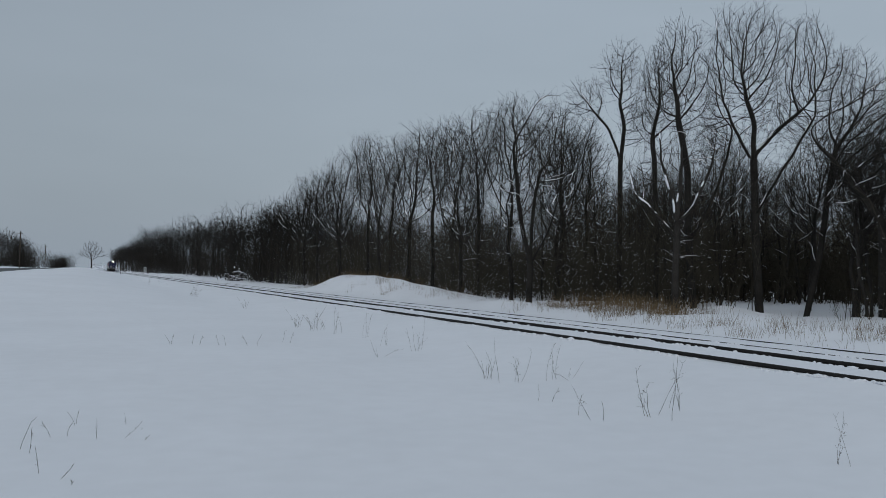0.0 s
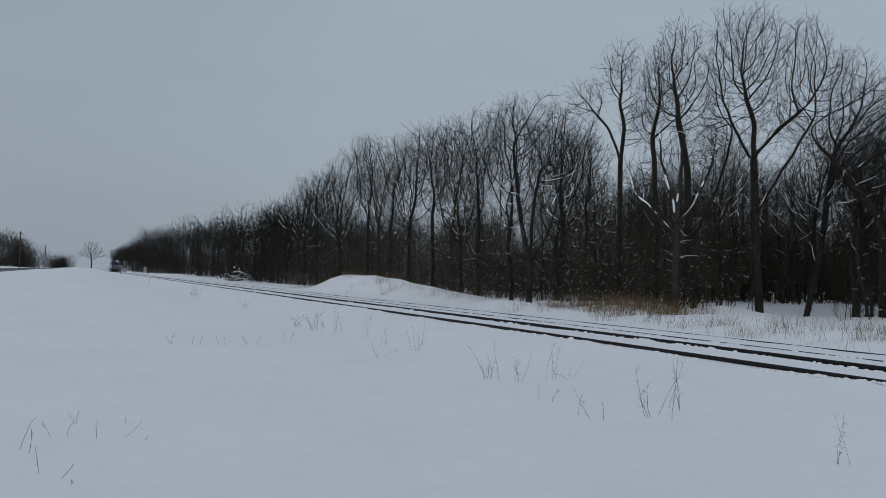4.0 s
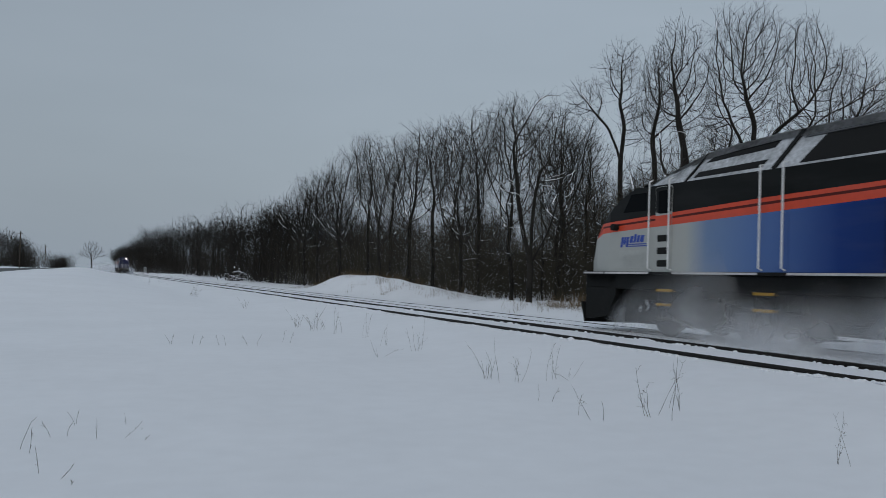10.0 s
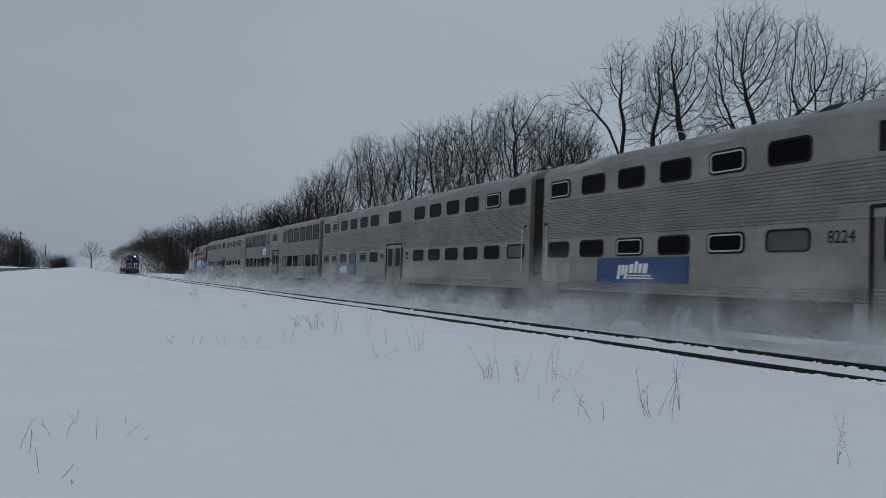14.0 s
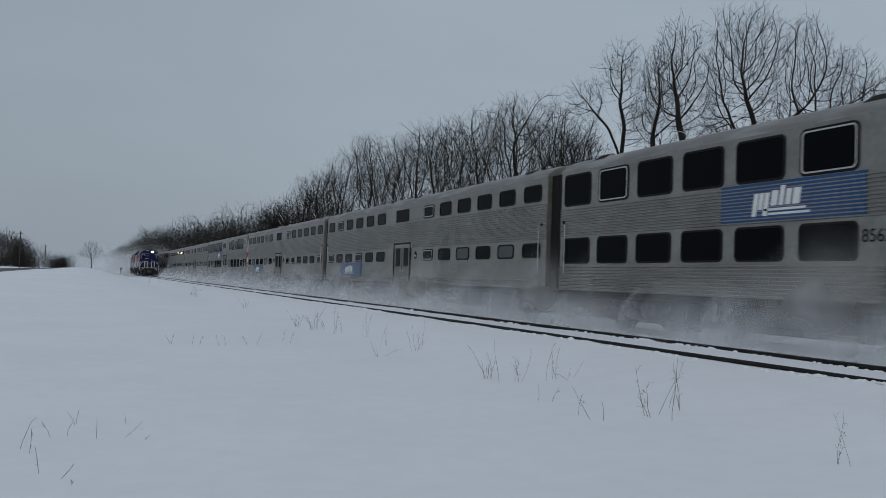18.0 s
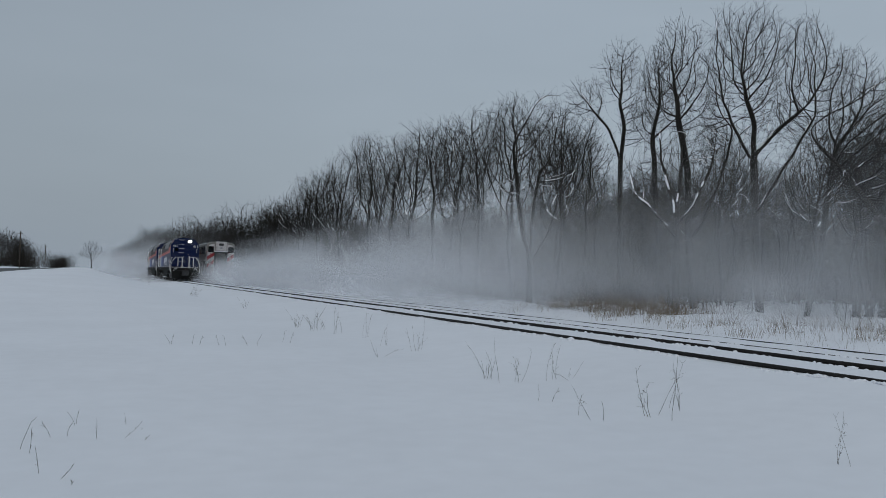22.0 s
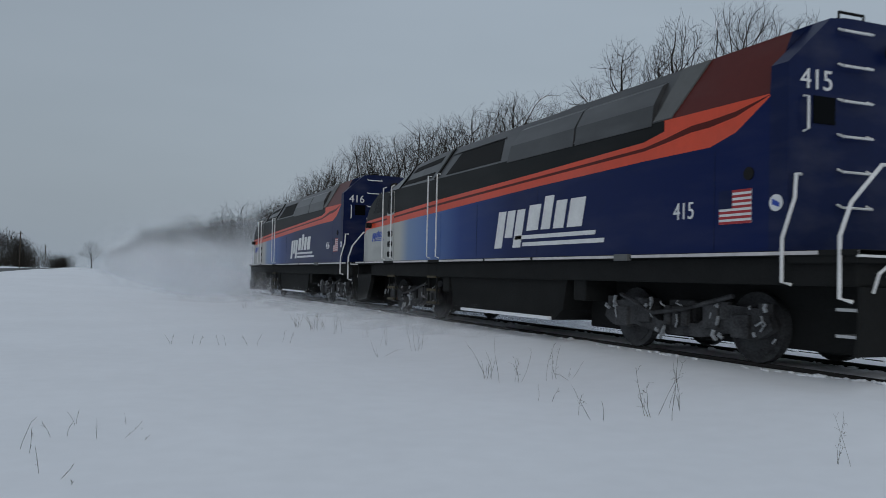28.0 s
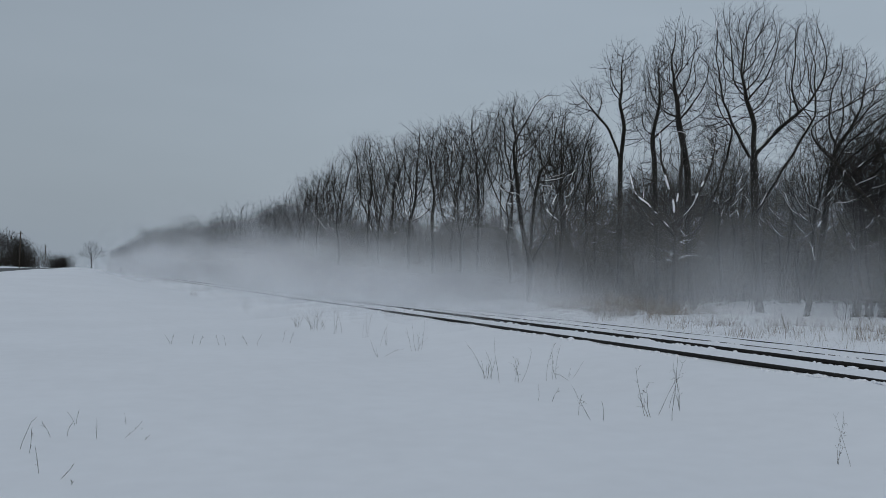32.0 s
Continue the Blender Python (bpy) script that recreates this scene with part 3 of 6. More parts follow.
    # beyond the road
    for i in range(56):
        y = rng.uniform(300, 390)
        x = -(17.5 + 0.3 * (y - 300) * 0.2) - 34 * rng.random() ** 1.3
        put(remote[i % 3], x, y, 8.5 + 4.2 * smooth_step(-19, -27, x) + rng.uniform(-2.5, 1.5))
    lone = make_tree(377, 10.8, 0.20, 0.22, fine=False, count=780, step=0.5, tip=0.022, twigs=1.4, snowy=0.0, low=0, label="lone broad bare tree in the open distance",
                     lobes=[((0, 0, 7.0), (4.0, 4.0, 3.6)), ((-3.6, 0, 5.4), (2.0, 2.0, 1.8)), ((3.8, 0.5, 5.2), (2.0, 2.0, 1.8))])
    lone.matrix_basis = pose(0.9, 330, ground_height(0.9, 330) - 0.3)


def brush_patch(rng, stems, tall, wide, thick):
    out = []
    for i in range(stems):
        base = Vector((rng.uniform(-wide, wide), rng.uniform(-wide, wide), -0.3))
        h = tall * rng.uniform(0.35, 1.0)
        b = grow(rng, base, Vector((rng.gauss(0, 0.22), rng.gauss(0, 0.22), 1)), h, thick * rng.uniform(0.8, 1.6), 0.004, 4, 0.10, 0.03, 3)
        out.append(b)
        for j in range(9):
            p, d, r = along(b, rng.uniform(0.12, 0.97))
            c = grow(rng, p, sideways(rng, d, radians(rng.uniform(25, 65))), h * rng.uniform(0.14, 0.36), thick * 0.55, 0.004, 2, 0.15, 0.05, 3)
            out.append(c)
            for k in range(3):
                p2, d2, r2 = along(c, rng.uniform(0.2, 1.0))
                out.append(grow(rng, p2, sideways(rng, d2, radians(rng.uniform(25, 60))), rng.uniform(0.2, 0.5) * thick / 0.014, thick * 0.42, 0.003, 1, 0.1, 0.03, 3))
    return out


def scatter(name, patches, places, mat, label, category):
    """One mass from patches set down at many places: (patch, x, y, turn, size)."""
    data = []
    for me in patches:
        v = np.empty(len(me.vertices) * 3)
        me.vertices.foreach_get("co", v)
        idx = np.empty(len(me.loops), dtype=np.int32)
        me.loops.foreach_get("vertex_index", idx)
        tot = np.empty(len(me.polygons), dtype=np.int32)
        me.polygons.foreach_get("loop_total", tot)
        data.append((v.reshape(-1, 3), idx, tot))
    vs, ids, tots, base = [], [], [], 0
    for k, x, y, turn, size in places:
        v, idx, tot = data[k]
        c, s = math.cos(turn), math.sin(turn)
        w = np.stack((v[:, 0] * c - v[:, 1] * s, v[:, 0] * s + v[:, 1] * c, v[:, 2]), 1) * size
        w += np.array((x, y, ground_height(x, y)))
        vs.append(w)
        ids.append(idx + base)
        tots.append(tot)
        base += len(v)
    vs, ids, tots = np.concatenate(vs), np.concatenate(ids), np.concatenate(tots)
    me = bpy.data.meshes.new(name)
    me.vertices.add(len(vs))
    me.vertices.foreach_set("co", vs.ravel())
    me.loops.add(len(ids))
    me.loops.foreach_set("vertex_index", ids.astype(np.int32))
    me.polygons.add(len(tots))
    me.polygons.foreach_set("loop_start", np.concatenate(((0,), np.cumsum(tots)[:-1])).astype(np.int32))
    me.polygons.foreach_set("loop_total", tots.astype(np.int32))
    me.update(calc_edges=True)
    me.validate()
    ob = part(name, me, mat)
    return tagged(ob, label, category, kind="stuff")


def open_glade(x, y):
    """The snowy clearing that opens behind the first trees."""
    way = math.degrees(math.atan2(x, y))
    return 40.8 < way < 48.5 and 30 < math.hypot(x, y) < 50


def build_undergrowth():
    rng = random.Random(5)
    tall = [tube_mesh("brush_patch", brush_patch(rng, 13, 7.8, 1.8, 0.016), BRUSH) for i in range(3)]
    low = [tube_mesh("brush_patch", brush_patch(rng, 20, 2.6, 1.4, 0.012), BRUSH) for i in range(3)]
    far = [tube_mesh("brush_patch", brush_patch(rng, 12, 8.5, 4.0, 0.05), BRUSH) for i in range(2)]
    near_places, mid_places, far_places = [], [], []
    for i in range(250):
        y = 17 + 95 * rng.random() ** 1.25
        x = 23.2 + 16 * rng.random() ** 1.5 + max(0.0, 27 - y) * 0.55
        if open_glade(x, y):
            continue
        k = rng.randrange(3) + (3 if rng.random() < 0.3 else 0)
        near_places.append((k, x, y, rng.uniform(0, 6.28), rng.uniform(0.7, 1.12)))
    for i in range(150):
        y = 104 + 330 * rng.random() ** 1.5
        x = 21.5 - 4.0 * smooth_step(180, 330, y) + rng.uniform(1, 16)
        far_places.append((rng.randrange(2), x, y, rng.uniform(0, 6.28), rng.uniform(0.5, 0.85) * canopy(y) / 11))
    for i in range(130):
        y = rng.uniform(28, 105)
        x = rng.uniform(38, 54) + max(0, 34 - y) * 1.0
        if open_glade(x, y):
            continue
        mid_places.append((rng.randrange(2), x, y, rng.uniform(0, 6.28), rng.uniform(0.45, 0.8)))
    for i in range(64):
        y = rng.uniform(16, 38)
        x = y * rng.uniform(0.85, 1.35) + rng.uniform(6, 18)
        if x > 29 and not open_glade(x, y):
            near_places.append((rng.randrange(3), x, y, rng.uniform(0, 6.28), rng.uniform(0.8, 1.25)))
    for i in range(40):
        a = radians(rng.uniform(36, 53))
        r = rng.uniform(51, 70)
        mid_places.append((rng.randrange(2), r * math.sin(a), r * math.cos(a), rng.uniform(0, 6.28), rng.uniform(0.55, 1.0)))
    for i in range(110):
        y = rng.uniform(290, 380)
        far_places.append((rng.randrange(2), -16.5 - 0.02 * (y - 290) - 40 * rng.random(), y, rng.uniform(0, 6.28), rng.uniform(0.6, 1.05)))
    for k in range(22):
        far_places.append((k % 2, -11.5 + rng.gauss(0, 1.8), 375 + rng.gauss(0, 3), k, rng.uniform(0.5, 0.85)))
    scatter("undergrowth", tall + low, near_places, SAPLING, "tangled leafless brush and saplings under the trees", "brush")
    scatter("far_brush", far, far_places, BRUSH, "dense dark leafless thicket in the distance", "brush")
    scatter("thicket", far, mid_places, SAPLING, "grey-brown leafless thicket behind the first trees", "brush")
    # snow caught in the brush
    flecks = []
    for k in range(34):
        p = Vector((rng.uniform(-1.6, 1.6), rng.uniform(-1.6, 1.6), 0.2 + 3.8 * rng.random() ** 1.6))
        d = Vector((rng.gauss(0, 1), rng.gauss(0, 1), rng.gauss(0, 0.35))).normalized() * rng.uniform(0.03, 0.16)
        flecks.append(([p - d, p, p + d], [0.003, rng.uniform(0.005, 0.012), 0.003], 4))
    scatter("snow_in_brush", [tube_mesh("fleck_patch", flecks, SNOW_CAP)], [(0, x, y, t, s) for k, x, y, t, s in near_places if x < 36], SNOW_CAP, "small lumps of snow caught in the brush", "snow")


def build_grass():
    """Dry grass along the wood's edge and on the drift."""
    rng = random.Random(9)

    def tuft(blades, h, spread_out, r=0.0035):
        out = []
        for i in range(blades):
            b = Vector((rng.gauss(0, spread_out), rng.gauss(0, spread_out), -0.05))
            out.append(grow(rng, b, Vector((rng.gauss(0, 0.16), rng.gauss(0, 0.16), 1)), h * rng.uniform(0.3, 1.0), r, 0.002, 4, 0.12, -0.05, 3))
        return tube_mesh("tuft", out, STRAW)

    reeds = [tuft(44, 1.05, 0.42, 0.0045), tuft(36, 0.8, 0.40, 0.0045)]
    thin = [tuft(14, 0.6, 0.16), tuft(8, 0.4, 0.3)]
    places = [(rng.randrange(2), rng.uniform(18.8, 22.0), rng.uniform(25.0, 34.0), rng.uniform(0, 6), rng.uniform(0.7, 1.1)) for i in range(60)]
    scatter("dry_reeds", reeds, places, STRAW, "tan dry grass and reeds at the wood's edge", "grass")
    places = []
    for i in range(230):
        y = 12 + 75 * rng.random()
        x = rng.uniform(16.6, 21.5) if y < 40 else rng.uniform(17.0, 20.5)
        if rng.random() < 0.18 + 0.8 * noise.noise((x * 0.5, y * 0.3, 0)):
            places.append((rng.randrange(2), x, y, rng.uniform(0, 6), rng.uniform(0.5, 1.2)))
    for i in range(22):
        places.append((rng.randrange(2), 17.6 + rng.gauss(0, 0.5), 17.6 + rng.gauss(0, 1.8), rng.uniform(0, 6), 1.1))
    for i in range(150):
        y = 42 + 38 * rng.random()
        x = 19.2 + rng.gauss(0, 0.9)
        if noise.noise((x * 0.6, y * 0.25, 3.0)) > -0.12:
            places.append((rng.randrange(2), x, y, rng.uniform(0, 6), rng.uniform(0.7, 1.5)))
    for i in range(70):
        places.append((rng.randrange(2), 18.6 + rng.gauss(0, 1.2), 13 + 24 * rng.random(), rng.uniform(0, 6), rng.uniform(0.7, 1.4)))
    scatter("dry_grass", thin, places, STRAW, "thin dry grass stalks poking through the snow", "grass")


def make_weed(seed, stems, h, lean, branchy=True):
    """A dry weed: separate thin, bowed stalks with fine side twigs."""
    rng = random.Random(seed)
    thing = new("dry_weed")
    tagged(thing, "dry brown weed stalks poking out of the snow", "weed", "weeds in the field")
    for i in range(stems):
        a = rng.uniform(0, 6.28)
        tip = rng.random() ** 2 * lean * 1.6 + 0.08
        way = Vector((math.cos(a) * tip, math.sin(a) * tip, 1))
        droop = -0.10 if rng.random() < 0.2 else -0.015
        b = grow(rng, Vector((rng.gauss(0, 0.09), rng.gauss(0, 0.09), -0.08)), way, h * 1.4 * rng.uniform(0.35, 1.15) + 0.08, 0.0026, 0.0012, 9, 0.085, droop, 4)
        branches = [b]
        if branchy:
            for j in range(rng.randint(1, 6)):
                p, d, r = along(b, rng.uniform(0.35, 0.98))
                c = grow(rng, p, sideways(rng, d, radians(rng.uniform(20, 55))), h * rng.uniform(0.06, 0.24), 0.0016, 0.001, 3, 0.2, 0.0, 3)
                branches.append(c)
                if rng.random() < 0.4:
                    p, d, r = along(c, rng.uniform(0.4, 0.9))
                    branches.append(grow(rng, p, sideways(rng, d, radians(40)), h * 0.07, 0.0013, 0.001, 2, 0.2, 0.0, 3))
        part("stalk", tube_mesh("stalk", branches, WEED), None, thing)
    return thing


def build_weeds():
    rng = random.Random(77)
    kinds = [make_weed(1, 5, 0.45, 0.35), make_weed(2, 3, 0.40, 0.6), make_weed(3, 7, 0.42, 0.4), make_weed(4, 2, 0.22, 0.3), make_weed(5, 4, 0.5, 0.25), make_weed(6, 3, 0.18, 0.9)]
    spots = [(0, 5.74, 7.75, 1.1), (4, 6.21, 7.9, 0.8), (1, 5.06, 7.82, 1.0), (4, 5.85, 5.27, 0.75), (2, 5.42, 11.33, 1.0), (0, 5.70, 10.79, 0.9), (4, 6.23, 10.67, 0.95), (1, 6.45, 10.6, 0.7),
             (0, 5.97, 15.49, 0.9), (4, 6.06, 19.0, 1.0), (4, 5.77, 16.84, 0.8), (2, 5.79, 22.71, 1.2), (4, 5.74, 20.53, 1.2), (2, 5.55, 22.0, 1.1), (2, 5.30, 23.2, 1.1)]
    spots += [(3, 3.94, 17.81, 1.2), (3, 3.01, 17.24, 1.0), (3, 2.07, 17.64, 0.9), (3, 1.59, 17.71, 0.9), (3, 2.5, 17.5, 0.9), (5, -0.19, 6.78, 1.0), (3, -0.43, 7.71, 1.0), (3, -0.25, 8.35, 0.7),
              (3, -0.05, 8.99, 0.6), (5, 0.26, 8.14, 0.9), (5, 0.44, 8.69, 0.6), (2, 5.64, 33.77, 1.0), (2, 5.46, 48.4, 1.3), (2, 5.2, 46.0, 1.2), (4, 4.64, 72.8, 1.2), (1, 4.9, 14.6, 0.8), (3, 5.2, 9.0, 0.8)]
    first = set()
    for k, x, y, s in spots:
        m = pose(x, y, ground_height(x, y), 0, 0, rng.uniform(0, 360)) @ Matrix.Diagonal((s, s, s, 1))
        if k in first:
            copy_thing(kinds[k], m)
        else:
            first.add(k)
            kinds[k].matrix_basis = m


# ---- rolling stock ----
def paint(name, base, rough=0.35, vary=0.12, dirt=(0.20, 0.20, 0.20), dirt_amount=0.25):
    """Gloss paint under a film of road dirt and blown snow."""
    m = material(name, base, rough, vary=vary, scale=0.9, bump=0.04, bump_scale=3.0)
    n, l = m.node_tree.nodes, m.node_tree.links
    s = n["Principled BSDF"]
    src = s.inputs["Base Color"].links[0].from_socket
    where, film, ramp, mix = n.new("ShaderNodeTexCoord"), n.new("ShaderNodeTexNoise"), n.new("ShaderNodeValToRGB"), n.new("ShaderNodeMix")
    stretch = n.new("ShaderNodeMapping")
    stretch.inputs["Scale"].default_value = (1, 0.5, 2.5)
    film.inputs["Scale"].default_value, film.inputs["Detail"].default_value = 1.2, 7
    ramp.color_ramp.elements[0].position, ramp.color_ramp.elements[1].position = 0.45, 0.8
    ramp.color_ramp.elements[1].color = (dirt_amount,) * 3 + (1,)
    mix.data_type = "RGBA"
    mix.inputs["B"].default_value = (*dirt, 1)
    l.new(where.outputs["Object"], stretch.inputs["Vector"])
    l.new(stretch.outputs["Vector"], film.inputs["Vector"])
    l.new(film.outputs["Fac"], ramp.inputs["Fac"])
    l.new(ramp.outputs["Color"], mix.inputs["Factor"])
    l.new(src, mix.inputs["A"])
    l.new(mix.outputs["Result"], s.inputs["Base Color"])
    return m


def dulled(m, level):
    m.node_tree.nodes["Principled BSDF"].inputs["Specular IOR Level"].default_value = level
    return m


def livery():
    """Side paint that fades from pale grey at the cab through light blue to deep blue."""
    m = dulled(paint("fading_blue_livery", (0.02, 0.04, 0.2), 0.32, dirt_amount=0.07), 0.12)
    n, l = m.node_tree.nodes, m.node_tree.links
    s = n["Principled BSDF"]
    where, split, fade, ramp = n.new("ShaderNodeTexCoord"), n.new("ShaderNodeSeparateXYZ"), n.new("ShaderNodeMapRange"), n.new("ShaderNodeValToRGB")
    fade.inputs["From Min"].default_value, fade.inputs["From Max"].default_value = 0.0, -18.0
    l.new(where.outputs["Object"], split.inputs[0])
    l.new(split.outputs["Y"], fade.inputs["Value"])
    l.new(fade.outputs["Result"], ramp.inputs["Fac"])
    e = ramp.color_ramp.elements
    e[0].position, e[0].color = 0.225, (0.42, 0.43, 0.41, 1)
    e[1].position, e[1].color = 0.60, (0.002, 0.010, 0.068, 1)
    for at, col in ((0.262, (0.17, 0.25, 0.40, 1)), (0.34, (0.10, 0.18, 0.40, 1)), (0.45, (0.012, 0.04, 0.18, 1))):
        k = e.new(at)
        k.color = col
    mix = s.inputs["Base Color"].links[0].from_node
    l.new(ramp.outputs["Color"], mix.inputs["A"])
    return m


LIVERY = livery()
# the grey film and dull base also stand in for snow haze before the engines
BLUE = dulled(paint("deep_blue_paint", (0.005, 0.012, 0.056), dirt_amount=0.14), 0.12)
ORANGE = paint("orange_red_paint", (0.66, 0.066, 0.024), dirt_amount=0.12)
MAROON = dulled(paint("dark_red_paint", (0.095, 0.015, 0.012), dirt_amount=0.06), 0.12)
PANEL_GREY = dulled(paint("dull_grey_panel", (0.13, 0.135, 0.135), 0.5), 0.12)
ICE = material("dirty_ice", (0.30, 0.32, 0.34), 0.35, vary=0.5, scale=6.0, bump=0.4, bump_scale=12)
BLACK = dulled(paint("black_paint", (0.009, 0.010, 0.010), 0.4, dirt_amount=0.05), 0.10)
ROOF = paint("roof_black_with_snow_film", (0.05, 0.052, 0.055), 0.6, dirt=(0.55, 0.57, 0.6), dirt_amount=0.6)
# dusty black; the base is lifted as well for the sky's sheen on the slopes
HOOD = paint("dusty_hood_with_sky_sheen", (0.05, 0.052, 0.055), 0.32, dirt=(0.12, 0.125, 0.13), dirt_amount=0.5)
GREY = paint("pale_grey_paint", (0.42, 0.43, 0.41))
WHITE = material("white_paint", (0.75, 0.76, 0.76), 0.45, vary=0.15, scale=3.0)
LOGO_BLUE = material("logo_blue", (0.02, 0.06, 0.35), 0.4)
UNDER = dulled(material("grimy_underframe", (0.010, 0.0105, 0.0105), 0.8, vary=0.5, scale=2.0, bump=0.4, second=(0.017, 0.018, 0.018)), 0.12)
ICED = dulled(material("iced_running_gear", (0.014, 0.014, 0.015), 0.6, vary=0.6, scale=3.2, bump=0.5, bump_scale=6, second=(0.08, 0.083, 0.088)), 0.10)
GLASS = dulled(material("dark_window_glass", (0.004, 0.005, 0.006), 0.08), 0.03)
GLASS_FOGGED = material("frosted_window_glass", (0.05, 0.054, 0.058), 0.35, vary=0.3, scale=1.0)
GASKET = material("black_rubber", (0.012, 0.012, 0.012), 0.7)
ALU = material("pale_aluminium_trim", (0.5, 0.5, 0.5), 0.35, 0.6)
LAMP_ON = material("lit_headlight", (1.0, 0.90, 0.72), glow=22.0)
LAMP_REFLECTOR = material("headlight_reflector", (0.10, 0.09, 0.075), 0.5)
LAMP_OFF = material("headlight_glass", (0.35, 0.36, 0.38), 0.1)
RED = paint("red_stripe_paint", (0.38, 0.022, 0.028))
GRIMY_WHITE = paint("grimy_white_paint", (0.62, 0.60, 0.60), 0.5, vary=0.25, dirt=(0.22, 0.21, 0.21), dirt_amount=0.55)
TREAD = material("worn_tread", (0.10, 0.085, 0.05), 0.7, vary=0.5, scale=9.0, second=(0.03, 0.03, 0.028))
YELLOW = material("yellow_step_edge", (0.42, 0.24, 0.03), 0.5)
SIGN_BLUE = paint("sign_blue", (0.008, 0.055, 0.17), 0.35, dirt_amount=0.12)
DOOR_STEEL = paint("dull_door_steel", (0.125, 0.122, 0.11), 0.45)


def stainless():
    m = paint("dull_stainless_steel", (0.27, 0.265, 0.248), 0.38, vary=0.25, dirt=(0.15, 0.145, 0.13), dirt_amount=0.6)
    m.node_tree.nodes["Principled BSDF"].inputs["Metallic"].default_value = 0.6
    return m


STAINLESS = stainless()
STAINLESS_ROOF = paint("snow_dusted_stainless_roof", (0.27, 0.27, 0.27), 0.5, dirt=(0.6, 0.62, 0.65), dirt_amount=0.5)
SNOW_FILM = material("thin_snow", (0.55, 0.57, 0.6), 0.8, vary=0.5, scale=1.4, second=(0.16, 0.165, 0.17))
GLYPHS = {}


def lettering(text, size, mat, parent, matrix, name="lettering", squeeze=1.0):
    """Raised lettering in the built-in font, as a mesh; it reads along x and stands along y of the matrix."""
    if text not in GLYPHS:
        cu = bpy.data.curves.new("lettering", "FONT")
        cu.body, cu.size, cu.extrude, cu.align_x, cu.align_y = text, 1.0, 0.006, "CENTER", "CENTER"
        tmp = new("lettering_source", cu)
        bpy.context.view_layer.update()
        GLYPHS[text] = bpy.data.meshes.new_from_object(tmp.evaluated_get(bpy.context.evaluated_depsgraph_get()))
        bpy.data.objects.remove(tmp)
    me = GLYPHS[text].copy()
    me.materials.clear()
    ob = part(name, me, mat, parent)
    ob.matrix_local = matrix @ Matrix.Diagonal((size * squeeze, size, 1, 1))
    return ob


def on_side(y, z, x, sgn=-1):
    """A place on a vehicle's side that is read from outside: sgn -1 is the side towards the camera."""
    return Matrix.Translation((x, y, z)) @ (Matrix(((0, 0, -1), (-1, 0, 0), (0, 1, 0))).to_4x4() if sgn < 0 else Matrix(((0, 0, 1), (1, 0, 0), (0, 1, 0))).to_4x4())


def on_rear(x, y, z):
    """A place on a vehicle's rear end, read from behind."""
    return Matrix.Translation((x, y, z)) @ Matrix(((1, 0, 0), (0, 0, -1), (0, 1, 0))).to_4x4()


def logo(parent, y0, y1, z0, z1, x, sgn, mat, lines=2):
    """The operator's mark as plain slanted bars over two rules."""
    bm = bmesh.new()
    w, h = y1 - y0, z1 - z0
    at = lambda u, v: (y0 + u * w, z0 + v * h)
    xa, xb = sgn * x, sgn * (x + 0.006)
    def bar(u0, u1, v0, v1, slant=0.06):
        s0, s1 = slant * v0, slant * v1
        plate(bm, [at(u0 + s0, v0), at(u1 + s0, v0), at(u1 + s1, v1), at(u0 + s1, v1)], xa, xb)
    # five plain slanted blocks in a row over two rules
    for u0, u1, v0, v1 in ((0.0, 0.08, 0.0, 0.80), (0.10, 0.18, 0.22, 0.80), (0.20, 0.28, 0.0, 0.80), (0.32, 0.43, 0.34, 0.86), (0.46, 0.54, 0.34, 1.0), (0.57, 0.66, 0.34, 0.88), (0.69, 0.81, 0.34, 0.88)):
        bar(u0, u1, v0, v1)
    bar(0.22, 0.93, 0.17, 0.25, 0.03)
    bar(0.30, 1.0, 0.02, 0.10, 0.03)
    ob = part("logo", bm, mat, parent, "slanted bars of the operator's mark")
    tagged(ob, kind="stuff")
    return ob


def flag(parent, y0, y1, z0, z1, x, sgn):
    base = part("flag", plate(bmesh.new(), [(y0, z0), (y1, z0), (y1, z1), (y0, z1)], sgn * x, sgn * (x + 0.004)), WHITE, parent, "striped flag decal")
    bm = bmesh.new()
    h = (z1 - z0) / 13
    for i in range(0, 13, 2):
        plate(bm, [(y0, z0 + i * h), (y1, z0 + i * h), (y1, z0 + (i + 1) * h), (y0, z0 + (i + 1) * h)], sgn * (x + 0.004), sgn * (x + 0.007))
    part("stripe", bm, RED, base, "red flag stripes")
    lead = (y1, y1 - (y1 - y0) * 0.42)
    part("canton", plate(bmesh.new(), [(lead[1], z0 + 6 * h), (lead[0], z0 + 6 * h), (lead[0], z1), (lead[1], z1)], sgn * (x + 0.004), sgn * (x + 0.009)), BLUE, base, "blue flag canton")


def wheelset(parent, y, r, gauge=0.752):
    for sgn in (-1, 1):
        bm = bmesh.new()
        disc(bm, (sgn * gauge, y, r), r, 0.13, "X", 28)
        disc(bm, (sgn * (gauge + 0.07), y, r), r * 0.82, 0.02, "X", 28)
        disc(bm, (sgn * (gauge + 0.10), y, r), 0.14, 0.08, "X", 12)
        part("wheel", bm, ICED, parent, "steel wheel caked with snow")


